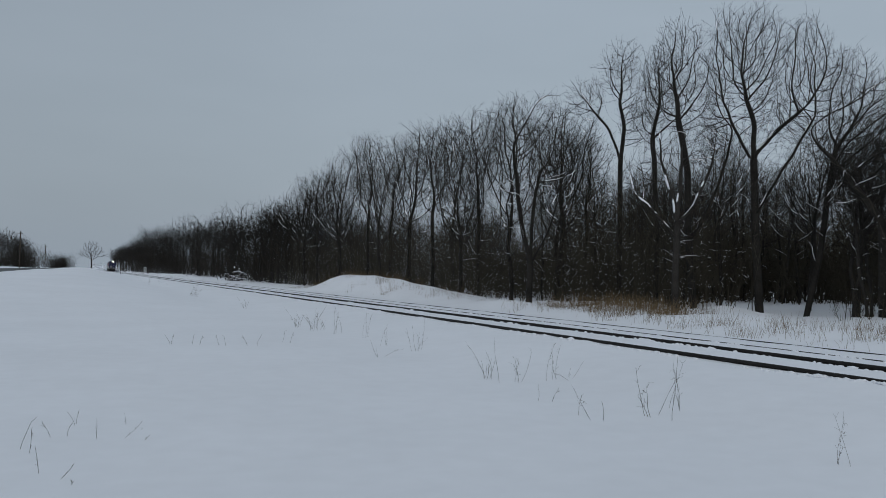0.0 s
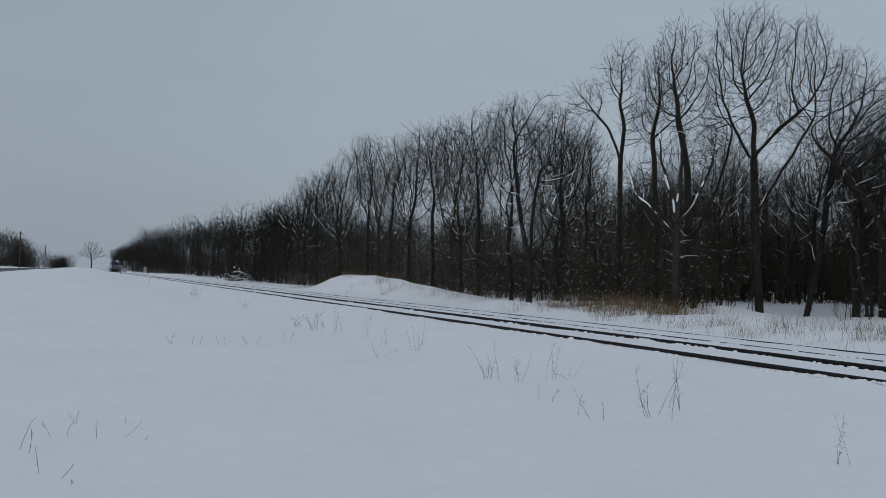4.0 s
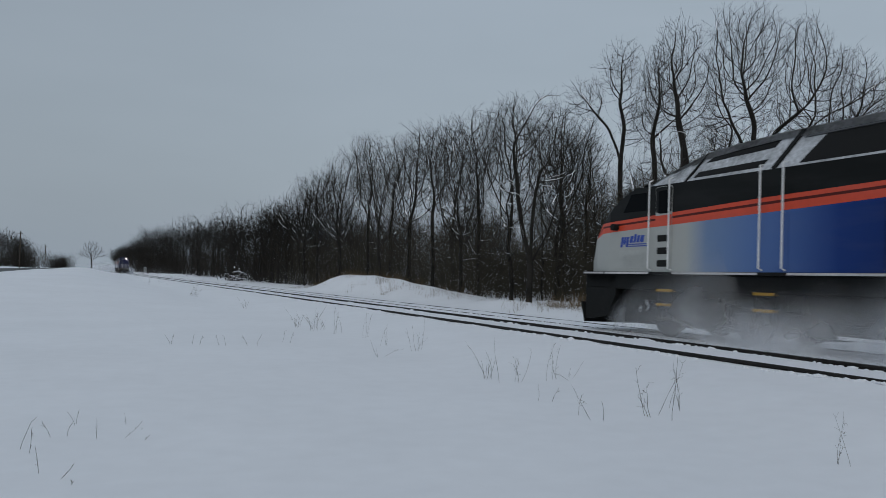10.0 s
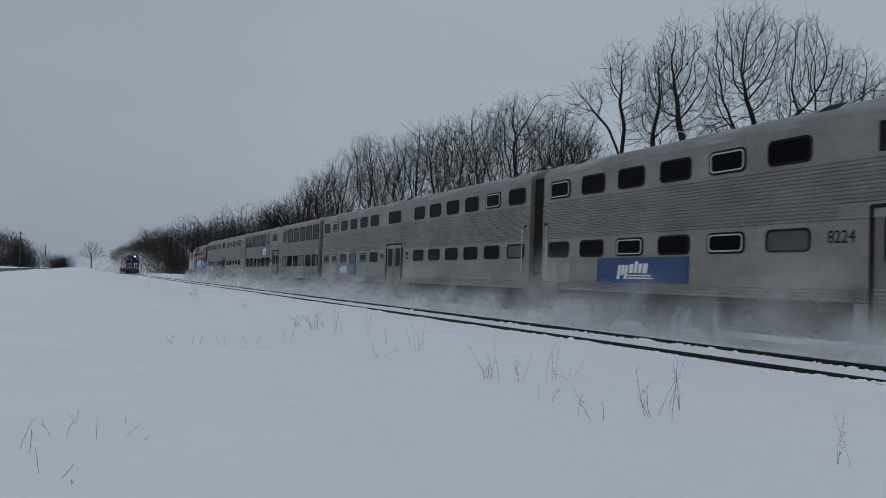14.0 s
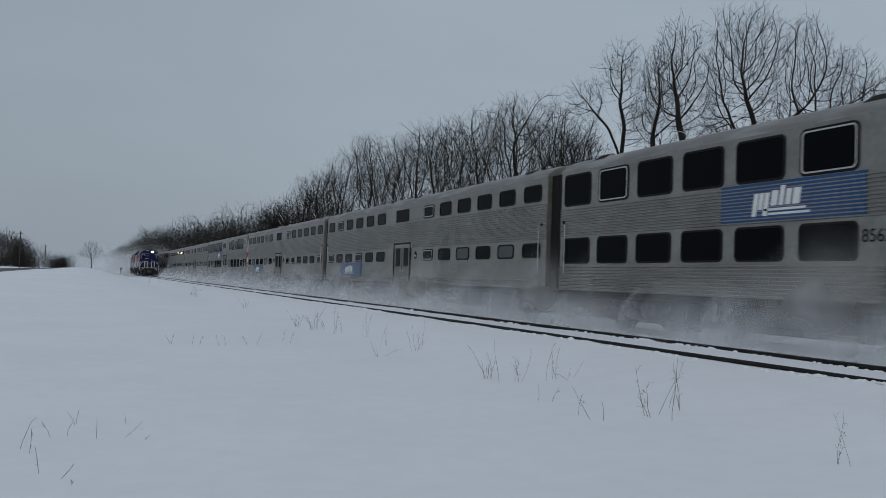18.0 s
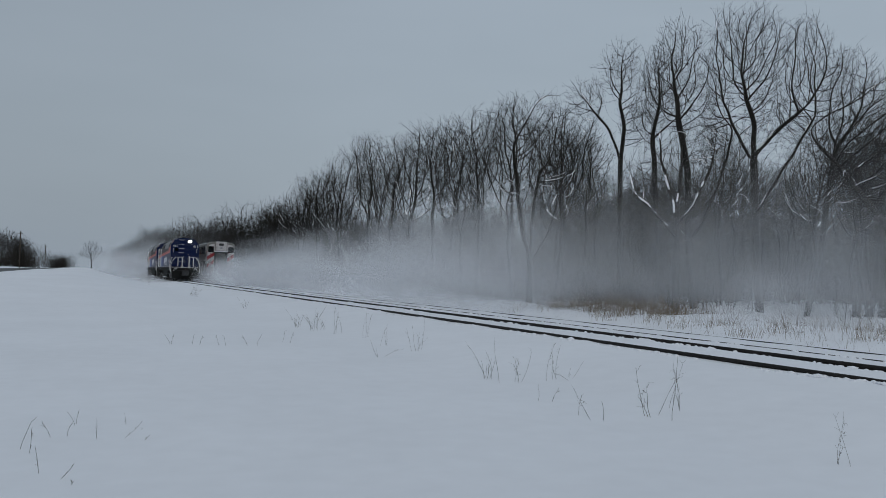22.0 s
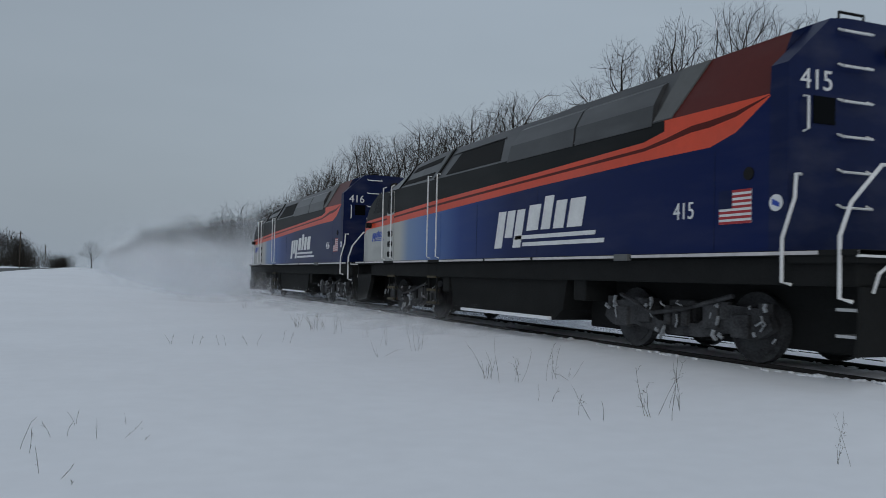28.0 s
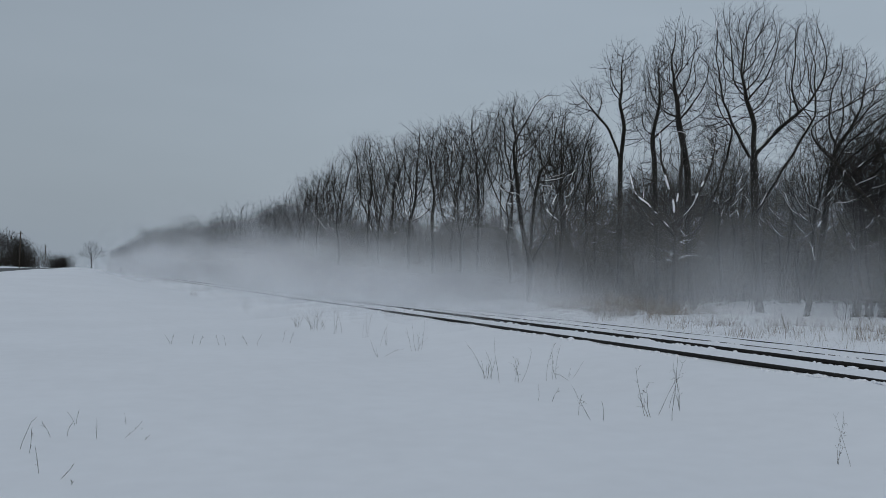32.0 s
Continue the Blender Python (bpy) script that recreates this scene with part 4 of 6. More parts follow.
def truck(thing, y, base, r, heavy):
    """A two-axle truck with side frames, springs and boxes."""
    frame_part = bmesh.new()
    for sgn in (-1, 1):
        x = sgn * 1.02
        w = base / 2
        plate(frame_part, [(y - w - 0.55, 0.50), (y - w - 0.45, 0.78), (y - w + 0.35, 0.82), (y - 0.45, 0.50), (y + 0.45, 0.50), (y + w - 0.35, 0.82), (y + w + 0.45, 0.78), (y + w + 0.55, 0.50),
                           (y + w + 0.3, 0.36), (y + w - 0.3, 0.40), (y + 0.5, 0.30), (y - 0.5, 0.30), (y - w + 0.3, 0.40), (y - w - 0.3, 0.36)], x - 0.06, x + 0.06)
        for yy in (y - w, y + w):
            box(frame_part, x - 0.13, x + 0.13, yy - 0.17, yy + 0.17, r - 0.16, r + 0.18, 0.03)
            for k in (-0.38, 0.38):
                disc(frame_part, (x, yy + k, r + 0.22), 0.10, 0.26, "Z", 10)
        for k in (-0.2, 0.0, 0.2):
            disc(frame_part, (x + sgn * 0.05, y + k, 0.60), 0.085, 0.30, "Z", 10)
        if heavy:
            rod(frame_part, [(x + sgn * 0.14, y - w + 0.1, 0.95), (x + sgn * 0.16, y - 0.3, 0.72), (x + sgn * 0.14, y + 0.5, 0.62), (x + sgn * 0.12, y + w, 0.9)], 0.035)
            box(frame_part, x - 0.12, x + 0.16, y + w - 0.75, y + w - 0.45, 0.45, 0.85, 0.03)
            box(frame_part, x - 0.12, x + 0.16, y - w + 0.45, y - w + 0.75, 0.45, 0.85, 0.03)
    box(frame_part, -1.0, 1.0, y - 0.3, y + 0.3, 0.5, 0.85, 0.03)
    t = part("truck", frame_part, ICED, thing, "truck frame caked with ice and snow")
    rng = random.Random(int(abs(y) * 100) + 3)
    ice = bmesh.new()
    for sgn in (-1, 1):
        for i in range(26 if heavy else 9):
            c = rng.choice((-0.62, -0.35, 0.0, 0.2, 0.62)) * base
            p = Vector((sgn * rng.uniform(1.10, 1.20), y + c + rng.gauss(0, 0.14), rng.uniform(0.30, 0.88)))
            down = rng.uniform(0.04, 0.22)
            rod(ice, [p, p + Vector((sgn * 0.02, rng.gauss(0, 0.03), -down * 0.5)), p + Vector((0, rng.gauss(0, 0.06), -down))], rng.uniform(0.012, 0.032), 5)
    tagged(part("packed_ice", ice, ICE, t, "white ice and packed snow on the frame"), kind="stuff")
    for yy in (y - base / 2, y + base / 2):
        wheelset(t, yy, r)
    return t


# the engine's outline: distance behind the nose against the top, the half width and the stripe
NOSE_S = (0.0, 0.18, 0.40, 0.75, 1.15, 1.57, 2.17, 3.1, 3.83, 4.3)
NOSE_Z = (1.95, 2.25, 2.58, 2.97, 3.27, 3.54, 3.82, 4.12, 4.30, 4.42)


def stripe_low(s):
    return float(np.interp(s, (0.0, 0.4, 6.36, 11.7, 15.0, 16.5, 17.0, 17.6), (2.53, 2.55, 2.77, 2.97, 3.06, 3.08, 3.22, 3.60)))


def stripe_high(s):
    return float(np.interp(s, (0.0, 0.74, 6.3, 11.7, 15.0, 15.5, 16.1, 17.9), (2.80, 2.83, 3.08, 3.25, 3.37, 3.47, 3.62, 3.75)))


def engine_body(thing):
    bm = bmesh.new()
    mats = [LIVERY, ORANGE, BLACK, ROOF, MAROON, BLUE, HOOD]
    stations = list(NOSE_S) + [5.3, 6.36, 7.2, 8.5, 10.3, 11.7, 13.4, 15.0, 15.5, 16.1, 16.5, 17.0, 17.3, 17.6, 17.62, 17.9]
    rings = []
    for s in stations:
        tail = s >= 17.62
        zt = 4.70 if tail else float(np.interp(s, NOSE_S + (6.0, 17.6), NOSE_Z + (4.55, 4.66)))
        w = float(np.interp(s, (0, 0.4, 1.2, 17.9), (1.18, 1.36, 1.5, 1.5)))
        zs = 4.0 if tail else min(3.64, zt - 0.14)
        zc = zt - (0.04 if tail else 0.14)
        wc = 0.78 if tail else min(w - 0.12, 1.12)
        lo, hi = min(stripe_low(s), zs), min(stripe_high(s), zs)
        a, b = lo + (hi - lo) * 0.52, lo + (hi - lo) * 0.70
        if tail:
            lo, a, b, hi = 3.0, 3.2, 3.4, 3.6
        half = [(w, 1.56), (w, lo), (w, a), (w, b), (w, hi), (w, zs), (wc, zc), (wc * 0.5, zt), (0.0, zt)]
        pts = half + [(-x, z) for x, z in half[-2::-1]]
        rings.append([bm.verts.new((x, -s, z)) for x, z in pts])
    n = len(rings[0])
    seg = [0, 1, 4, 1, 2, 6, 3, 3]
    seg = seg + seg[::-1]
    for i, (p, q) in enumerate(zip(rings, rings[1:])):
        s = (stations[i] + stations[i + 1]) / 2
        for k in range(n - 1):
            vs = []
            for v in (p[k], p[k + 1], q[k + 1], q[k]):
                if all((v.co - o.co).length > 1e-4 for o in vs):
                    vs.append(v)
            if len(vs) < 3:
                continue
            f = bm.faces.new(vs)
            m = seg[k]
            up = m in (2, 3)
            if s > 17.6:
                m = 5
            elif 15.5 < s and k in (4, 5, n - 6, n - 7):
                m = 4 if k in (5, n - 7) else 1
            elif s < 0.4 and k >= 5 and k <= n - 7:
                m = 0
            elif s < 0.76 and 5 <= k <= n - 7:
                m = 1
            elif s < 2.2 and 5 <= k <= n - 7:
                m = 2
            f.material_index = m
    nose = bm.faces.new(rings[0])
    nose.material_index = 0
    tail_face = bm.faces.new(rings[-1][::-1])
    tail_face.material_index = 5
    bmesh.ops.recalc_face_normals(bm, faces=bm.faces[:])
    me = bpy.data.meshes.new("body")
    bm.to_mesh(me)
    bm.free()
    for m in mats:
        me.materials.append(m)
    return part("body", me, None, thing, "welded body fading from grey to deep blue under an orange stripe")


def slope_slot(sgn, outline, proud):
    """A thin piece that lies on the hood's slope: its outline in distance behind the nose and share of the slope's height."""
    bm = bmesh.new()
    rows = []
    for lift in (proud, -0.04):
        row = []
        for s, f in outline:
            zt = float(np.interp(s, NOSE_S + (6.0, 17.6), NOSE_Z + (4.55, 4.66)))
            zs, zc, w = min(3.64, zt - 0.14), zt - 0.14, float(np.interp(s, (0, 0.4, 1.2, 17.9), (1.18, 1.36, 1.5, 1.5)))
            wc = min(w - 0.12, 1.12)
            out = Vector((zc - zs, w - wc)).normalized() * lift
            row.append(bm.verts.new((sgn * (w + (wc - w) * f + out.x), -s, zs + (zc - zs) * f + out.y)))
        rows.append(row)
    n = len(outline)
    bm.faces.new(rows[0])
    bm.faces.new(rows[1][::-1])
    for i in range(n):
        bm.faces.new((rows[0][i], rows[1][i], rows[1][(i + 1) % n], rows[0][(i + 1) % n]))
    return bm


def make_engine(number, safety_words=False):
    """A passenger diesel engine, its cab's nose towards +y, its origin at the nose on the rail."""
    thing = new("locomotive")
    body = engine_body(thing)
    # frame, sill and skirts
    part("sill", boxed(-1.525, 1.525, -18.95, -0.02, 1.49, 1.56, 0.01), UNDER, thing, "black sill")
    for sgn in (-1, 1):
        for a, b in ((-0.05, -0.95), (-1.0, -2.78), (-3.62, -6.2), (-6.95, -9.4), (-9.5, -11.5), (-11.6, -14.3), (-14.75, -18.4)):
            part("sill_stripe", boxed(sgn * 1.525 - 0.006, sgn * 1.525 + 0.006, b, a, 1.505, 1.552), GRIMY_WHITE, thing, "dull white sill stripe")
        part("sill_box", boxed(sgn * 1.54 - 0.05, sgn * 1.54 + 0.05, -14.72, -14.36, 1.46, 1.57, 0.01), PANEL_GREY, thing)
    part("underframe", boxed(-1.42, 1.42, -18.85, -0.1, 1.12, 1.49, 0.03), UNDER, thing, "black underframe")
    bm = bmesh.new()
    for sgn in (-1, 1):
        plate(bm, [(-0.02, 1.49), (-1.35, 1.49), (-1.35, 0.95), (-1.0, 0.40), (-0.05, 0.28)], sgn * 1.30, sgn * 1.42)
    box(bm, -1.30, 1.30, -0.16, -0.02, 0.28, 1.49, 0.02)
    part("front_skirt", bm, UNDER, thing, "black front skirt")
    bm = bmesh.new()
    for sgn in (-1, 1):
        a = [bm.verts.new(p) for p in ((0, 0.42, 0.72), (0, 0.30, 0.16), (sgn * 1.45, -0.02, 0.20), (sgn * 1.45, 0.16, 0.74))]
        b = [bm.verts.new(v.co + Vector((0, -0.05, 0))) for v in a]
        bm.faces.new(a)
        bm.faces.new(b[::-1])
        for i in range(4):
            bm.faces.new((a[i], b[i], b[(i + 1) % 4], a[(i + 1) % 4]))
    part("snow_plow", bm, UNDER, thing, "black plow blade")
    # fuel tank with a lid of snow, air tanks
    bm = bmesh.new()
    plate(bm, [(-7.2, 1.15), (-7.4, 0.55), (-7.8, 0.34), (-12.1, 0.34), (-12.4, 0.55), (-12.55, 1.15)], -1.32, 1.32)
    part("fuel_tank", bm, UNDER, thing, "black fuel tank between the trucks")
    part("ledge_snow", boxed(-1.40, -1.20, -12.0, -8.0, 0.335, 0.40, 0.02), SNOW_CAP, thing, "snow packed on the tank's edge")
    truck(thing, -4.05, 2.75, 0.51, True)
    truck(thing, -15.35, 2.75, 0.51, True)
    for y in (-7.0, -13.0):
        part("equipment_box", boxed(-1.35, 1.35, y - 0.2, y + 0.2, 0.75, 1.2, 0.04), UNDER, thing)
    # plain dark blocks: motors and frame, and the shade behind the trucks
    for y0, y1 in ((-7.3, -0.6), (-18.4, -12.4)):
        part("inner_frame", boxed(-0.68, 0.68, y0, y1, 0.24, 1.15, 0.03), UNDER, thing, "dark block for the motors and the shade between the wheels")
    for sgn in (-1, 1):
        # cab: windows, door, louvred hatch, grab rails, horn
        x = 1.5
        cab_glass = bmesh.new()
        plate(cab_glass, [(-1.72, 3.06), (-2.62, 3.06), (-2.62, 3.50), (-2.02, 3.50)], sgn * (x - 0.01), sgn * (x + 0.008))
        part("cab_window", cab_glass, GLASS, thing, "dark cab side window")
        door = part("cab_door", plate(bmesh.new(), rounded(-3.56, -2.98, 1.60, 3.60, 0.04, 2), sgn * x, sgn * (x + 0.012)), GREY, thing, "cab door with a window")
        part("upper_panel", plate(bmesh.new(), rounded(-3.55, -2.99, 2.98, 3.59, 0.04, 2), sgn * (x + 0.012), sgn * (x + 0.016)), BLACK, door)
        part("pane", plate(bmesh.new(), rounded(-3.46, -3.08, 2.95, 3.50, 0.06, 3), sgn * (x + 0.016), sgn * (x + 0.020)), GLASS, door)
        part("stripe", plate(bmesh.new(), [(-2.98, 2.64), (-3.56, 2.66), (-3.56, 2.92), (-2.98, 2.90)], sgn * (x + 0.012), sgn * (x + 0.016)), ORANGE, door)
        steps = bmesh.new()
        for z in (1.68, 1.98, 2.28):
            plate(steps, rounded(-3.47, -3.07, z, z + 0.16, 0.03, 2), sgn * (x + 0.012), sgn * (x + 0.018))
        part("foothold", steps, GASKET, door, "dark recessed footholds")
        for y in (-2.84, -3.56, -6.3, -6.88):
            rail = rod(bmesh.new(), [(sgn * (x + 0.005), y, 1.60), (sgn * (x + 0.10), y, 1.64), (sgn * (x + 0.10), y, 3.74), (sgn * (x + 0.005), y, 3.78 if y > -4 else 3.74)], 0.020)
            part("grab_rail", rail, WHITE, thing, "white vertical grab rail")
        part("side_door", plate(bmesh.new(), rounded(-6.95, -6.45, 1.60, 2.74, 0.04, 2), sgn * x, sgn * (x + 0.006)), LIVERY, thing, "flush engine-room door")
        hatch = part("louvred_hatch", plate(bmesh.new(), rounded(-2.74, -1.60, 1.64, 2.10, 0.03, 2), sgn * x, sgn * (x + 0.012)), GREY, thing, "grey louvred hatch")
        bm = bmesh.new()
        for i in range(7):
            z = 1.70 + i * 0.045
            plate(bm, [(-2.55, z), (-1.80, z), (-1.80, z + 0.018), (-2.55, z + 0.018)], sgn * (x + 0.012), sgn * (x + 0.022))
        part("louvre", bm, GREY, hatch)
        part("horn", disc(bmesh.new(), (sgn * (x + 0.08), -1.46, 2.70), 0.085, 0.16, "X", 14), GASKET, thing, "black bell-mouthed horn")
        # steps under the cab door and midway
        for y in (-3.28, -6.3):
            bm = bmesh.new()
            for dy in (-0.26, 0.26):
                rod(bm, [(sgn * 1.40, y + dy, 1.5), (sgn * 1.40, y + dy, 0.42)], 0.025)
            ladder = part("step_ladder", bm, UNDER, thing)
            for z in (0.45, 0.78, 1.12):
                part("tread", boxed(sgn * 1.40 - 0.07, sgn * 1.40 + 0.07, y - 0.26, y + 0.26, z - 0.03, z + 0.03, 0.008), TREAD, ladder, "worn tread edge with traces of yellow")
        # hood side: intakes, bulges and panel seams
        part("air_intake", slope_slot(sgn, ((7.15, 0.06), (10.05, 0.06), (9.75, 0.74), (7.55, 0.74)), 0.006), GASKET, thing, "long black air intake in the sloping hood")
        part("intake_rim", slope_slot(sgn, ((7.05, 0.74), (9.85, 0.74), (9.80, 0.79), (7.10, 0.79)), 0.03), HOOD, thing)
        part("roof_slot", slope_slot(sgn, ((4.4, 0.62), (6.35, 0.62), (6.45, 0.82), (4.6, 0.82)), 0.006), GASKET, thing, "narrow black slot in the cab roof")
        part("roof_slot", slope_slot(sgn, ((4.2, 0.10), (6.2, 0.10), (6.3, 0.30), (4.3, 0.30)), 0.006), GASKET, thing, "narrow black slot in the cab roof")
        part("hood_joint", slope_slot(sgn, ((6.50, 0.0), (6.62, 0.0), (7.02, 0.98), (6.90, 0.98)), 0.035), GASKET, thing, "raised black joint across the hood")
        part("hood_joint", slope_slot(sgn, ((3.95, 0.0), (4.02, 0.0), (4.32, 0.98), (4.25, 0.98)), 0.02), GASKET, thing, "raised black joint across the hood")
        for y0, y1 in ((-10.40, -12.94), (-13.0, -15.2)):
            bulge = bmesh.new()
            shape = ((1.0, 3.60), (1.512, 3.60), (1.48, 3.94), (1.30, 4.27), (1.0, 4.46))
            ends = [[bulge.verts.new((sgn * px, yy - (0.30 if first and y0 > -11 else 0.0) * (pz - 3.6) / 0.86, pz)) for px, pz in shape] for first, yy in ((True, y0), (False, y1))]
            bulge.faces.new(ends[0])
            bulge.faces.new(ends[1][::-1])
            for i in range(5):
                bulge.faces.new((ends[0][i], ends[1][i], ends[1][(i + 1) % 5], ends[0][(i + 1) % 5]))
            part("radiator_bulge", bulge, HOOD, thing, "black sloping radiator housing")
        slab = bmesh.new()
        outer = [slab.verts.new((sgn * px, py, pz)) for px, py, pz in ((1.515, -15.24, 3.66), (1.515, -15.66, 3.66), (1.15, -16.10, 4.50), (1.15, -15.50, 4.50))]
        inner = [slab.verts.new(v.co - Vector((sgn * 0.03, 0, 0.02))) for v in outer]
        slab.faces.new(outer)
        slab.faces.new(inner[::-1])
        for i in range(4):
            slab.faces.new((outer[i], inner[i], inner[(i + 1) % 4], outer[(i + 1) % 4]))
        part("pale_panel", slab, PANEL_GREY, thing, "pale grey slanting panel")
        for y, z0, z1 in ((-11.7, 1.6, 2.9), (-16.6, 1.6, 3.0), (-9.0, 1.6, 2.8)):
            part("panel_seam", boxed(sgn * x - 0.004, sgn * x + 0.004, y - 0.008, y + 0.008, z0, z1), BLUE, thing)
        part("exhaust_port", disc(bmesh.new(), (sgn * 1.50, -17.25, 2.62), 0.09, 0.03, "X", 14), GASKET, thing)
        # marks
        logo(thing, -9.90, -13.95, 1.77, 2.75, x, sgn, WHITE) if sgn < 0 else logo(thing, -13.95, -9.90, 1.77, 2.75, x, sgn, WHITE)
        logo(thing, -1.62, -2.72, 2.18, 2.50, x, sgn, LOGO_BLUE) if sgn < 0 else logo(thing, -2.72, -1.62, 2.18, 2.50, x, sgn, LOGO_BLUE)
        lettering(number, 0.36, WHITE, thing, on_side(-15.97, 2.18, sgn * 1.503, sgn), "number", 0.85)
        flag(thing, -17.30, -16.70, 1.95, 2.42, x, sgn)
        seal = part("round_seal", disc(bmesh.new(), (sgn * 1.503, -17.72, 2.19), 0.11, 0.01, "X", 20), WHITE, thing, "round white seal decal")
        part("seal_mark", plate(bmesh.new(), [(-17.66, 2.17), (-17.78, 2.13), (-17.78, 2.19), (-17.66, 2.25)], sgn * 1.508, sgn * 1.512), LOGO_BLUE, seal)
        if safety_words:
            for i, word in enumerate(("LOOK", "LISTEN", "LIVE")):
                lettering(word, 0.25, WHITE, thing, on_side(-14.75, 2.50 - 0.20 * i, sgn * 1.503, sgn), "lettering", 0.8)
            for i, word in enumerate(("OPERATION", "LIFESAVER")):
                lettering(word, 0.18, WHITE, thing, on_side(-14.95, 1.86 - 0.16 * i, sgn * 1.503, sgn), "lettering", 0.85)
            cross = bmesh.new()
            rod(cross, [(sgn * 1.503, -15.42, 1.95), (sgn * 1.503, -15.42, 2.6)], 0.03, 4)
            for a in (-1, 1):
                rod(cross, [(sgn * 1.505, -15.42 - 0.14 * a, 2.42), (sgn * 1.505, -15.42 + 0.14 * a, 2.58)], 0.025, 4)
            part("crossing_mark", cross, WHITE, thing, "white crossing-sign decal")
    # windscreen
    glass = bmesh.new()
    for x0, x1 in ((-1.0, -0.06), (0.06, 1.0)):
        a = [glass.verts.new(p) for p in ((x0, -0.86, 3.06), (x1, -0.86, 3.06), (x1, -1.98, 3.78), (x0, -1.98, 3.78))]
        b = [glass.verts.new(v.co + Vector((0, 0.02, 0.03))) for v in a]
        glass.faces.new(a)
        glass.faces.new(b[::-1])
        for i in range(4):
            glass.faces.new((a[i], b[i], b[(i + 1) % 4], a[(i + 1) % 4]))
    part("windscreen", glass, GLASS, thing, "two dark windscreen panes")
    # roof gear
    for y in (-11.6, -13.2, -14.8):
        part("roof_fan", disc(bmesh.new(), (0, y, 4.62), 0.62, 0.14, "Z", 24), ROOF, thing, "round cooling-fan cover")
    part("lift_ring", rod(bmesh.new(), [(-0.9, -16.7, 4.42), (-0.9, -16.75, 4.56), (-0.9, -16.85, 4.56), (-0.9, -16.9, 4.42)], 0.025), UNDER, thing)
    part("antenna", disc(bmesh.new(), (-0.25, -17.6, 4.74), 0.11, 0.09, "Z", 14), GASKET, thing)
    rail = rod(bmesh.new(), [(-0.55, -17.82, 4.68), (-0.55, -17.82, 4.80), (-0.1, -17.82, 4.80), (-0.1, -17.82, 4.68)], 0.02)
    part("roof_grab", rail, UNDER, thing)
    engine_rear(thing, number)
    return thing


def engine_roof_snow(thing):
    """Snow lying on the hood from the cab back."""
    stations = (2.3, 3.1, 3.83, 4.3, 5.3, 6.4, 7.2, 8.5, 9.6, 10.3)
    bm = bmesh.new()
    rows = []
    for s in stations:
        zt = float(np.interp(s, NOSE_S + (6.0, 17.6), NOSE_Z + (4.55, 4.66))) + 0.012
        rows.append([bm.verts.new((x, -s, z)) for x, z in ((-1.22, zt - 0.30), (-1.12, zt - 0.13), (-0.56, zt + 0.004), (0, zt + 0.006), (0.56, zt + 0.004), (1.12, zt - 0.13), (1.22, zt - 0.30))])
    for a, b in zip(rows, rows[1:]):
        for i in range(6):
            bm.faces.new((a[i], a[i + 1], b[i + 1], b[i]))
    bmesh.ops.solidify(bm, geom=bm.faces[:], thickness=0.02)
    part("roof_snow", bm, SNOW_FILM, thing, "thin snow lying on the hood", smooth=True)


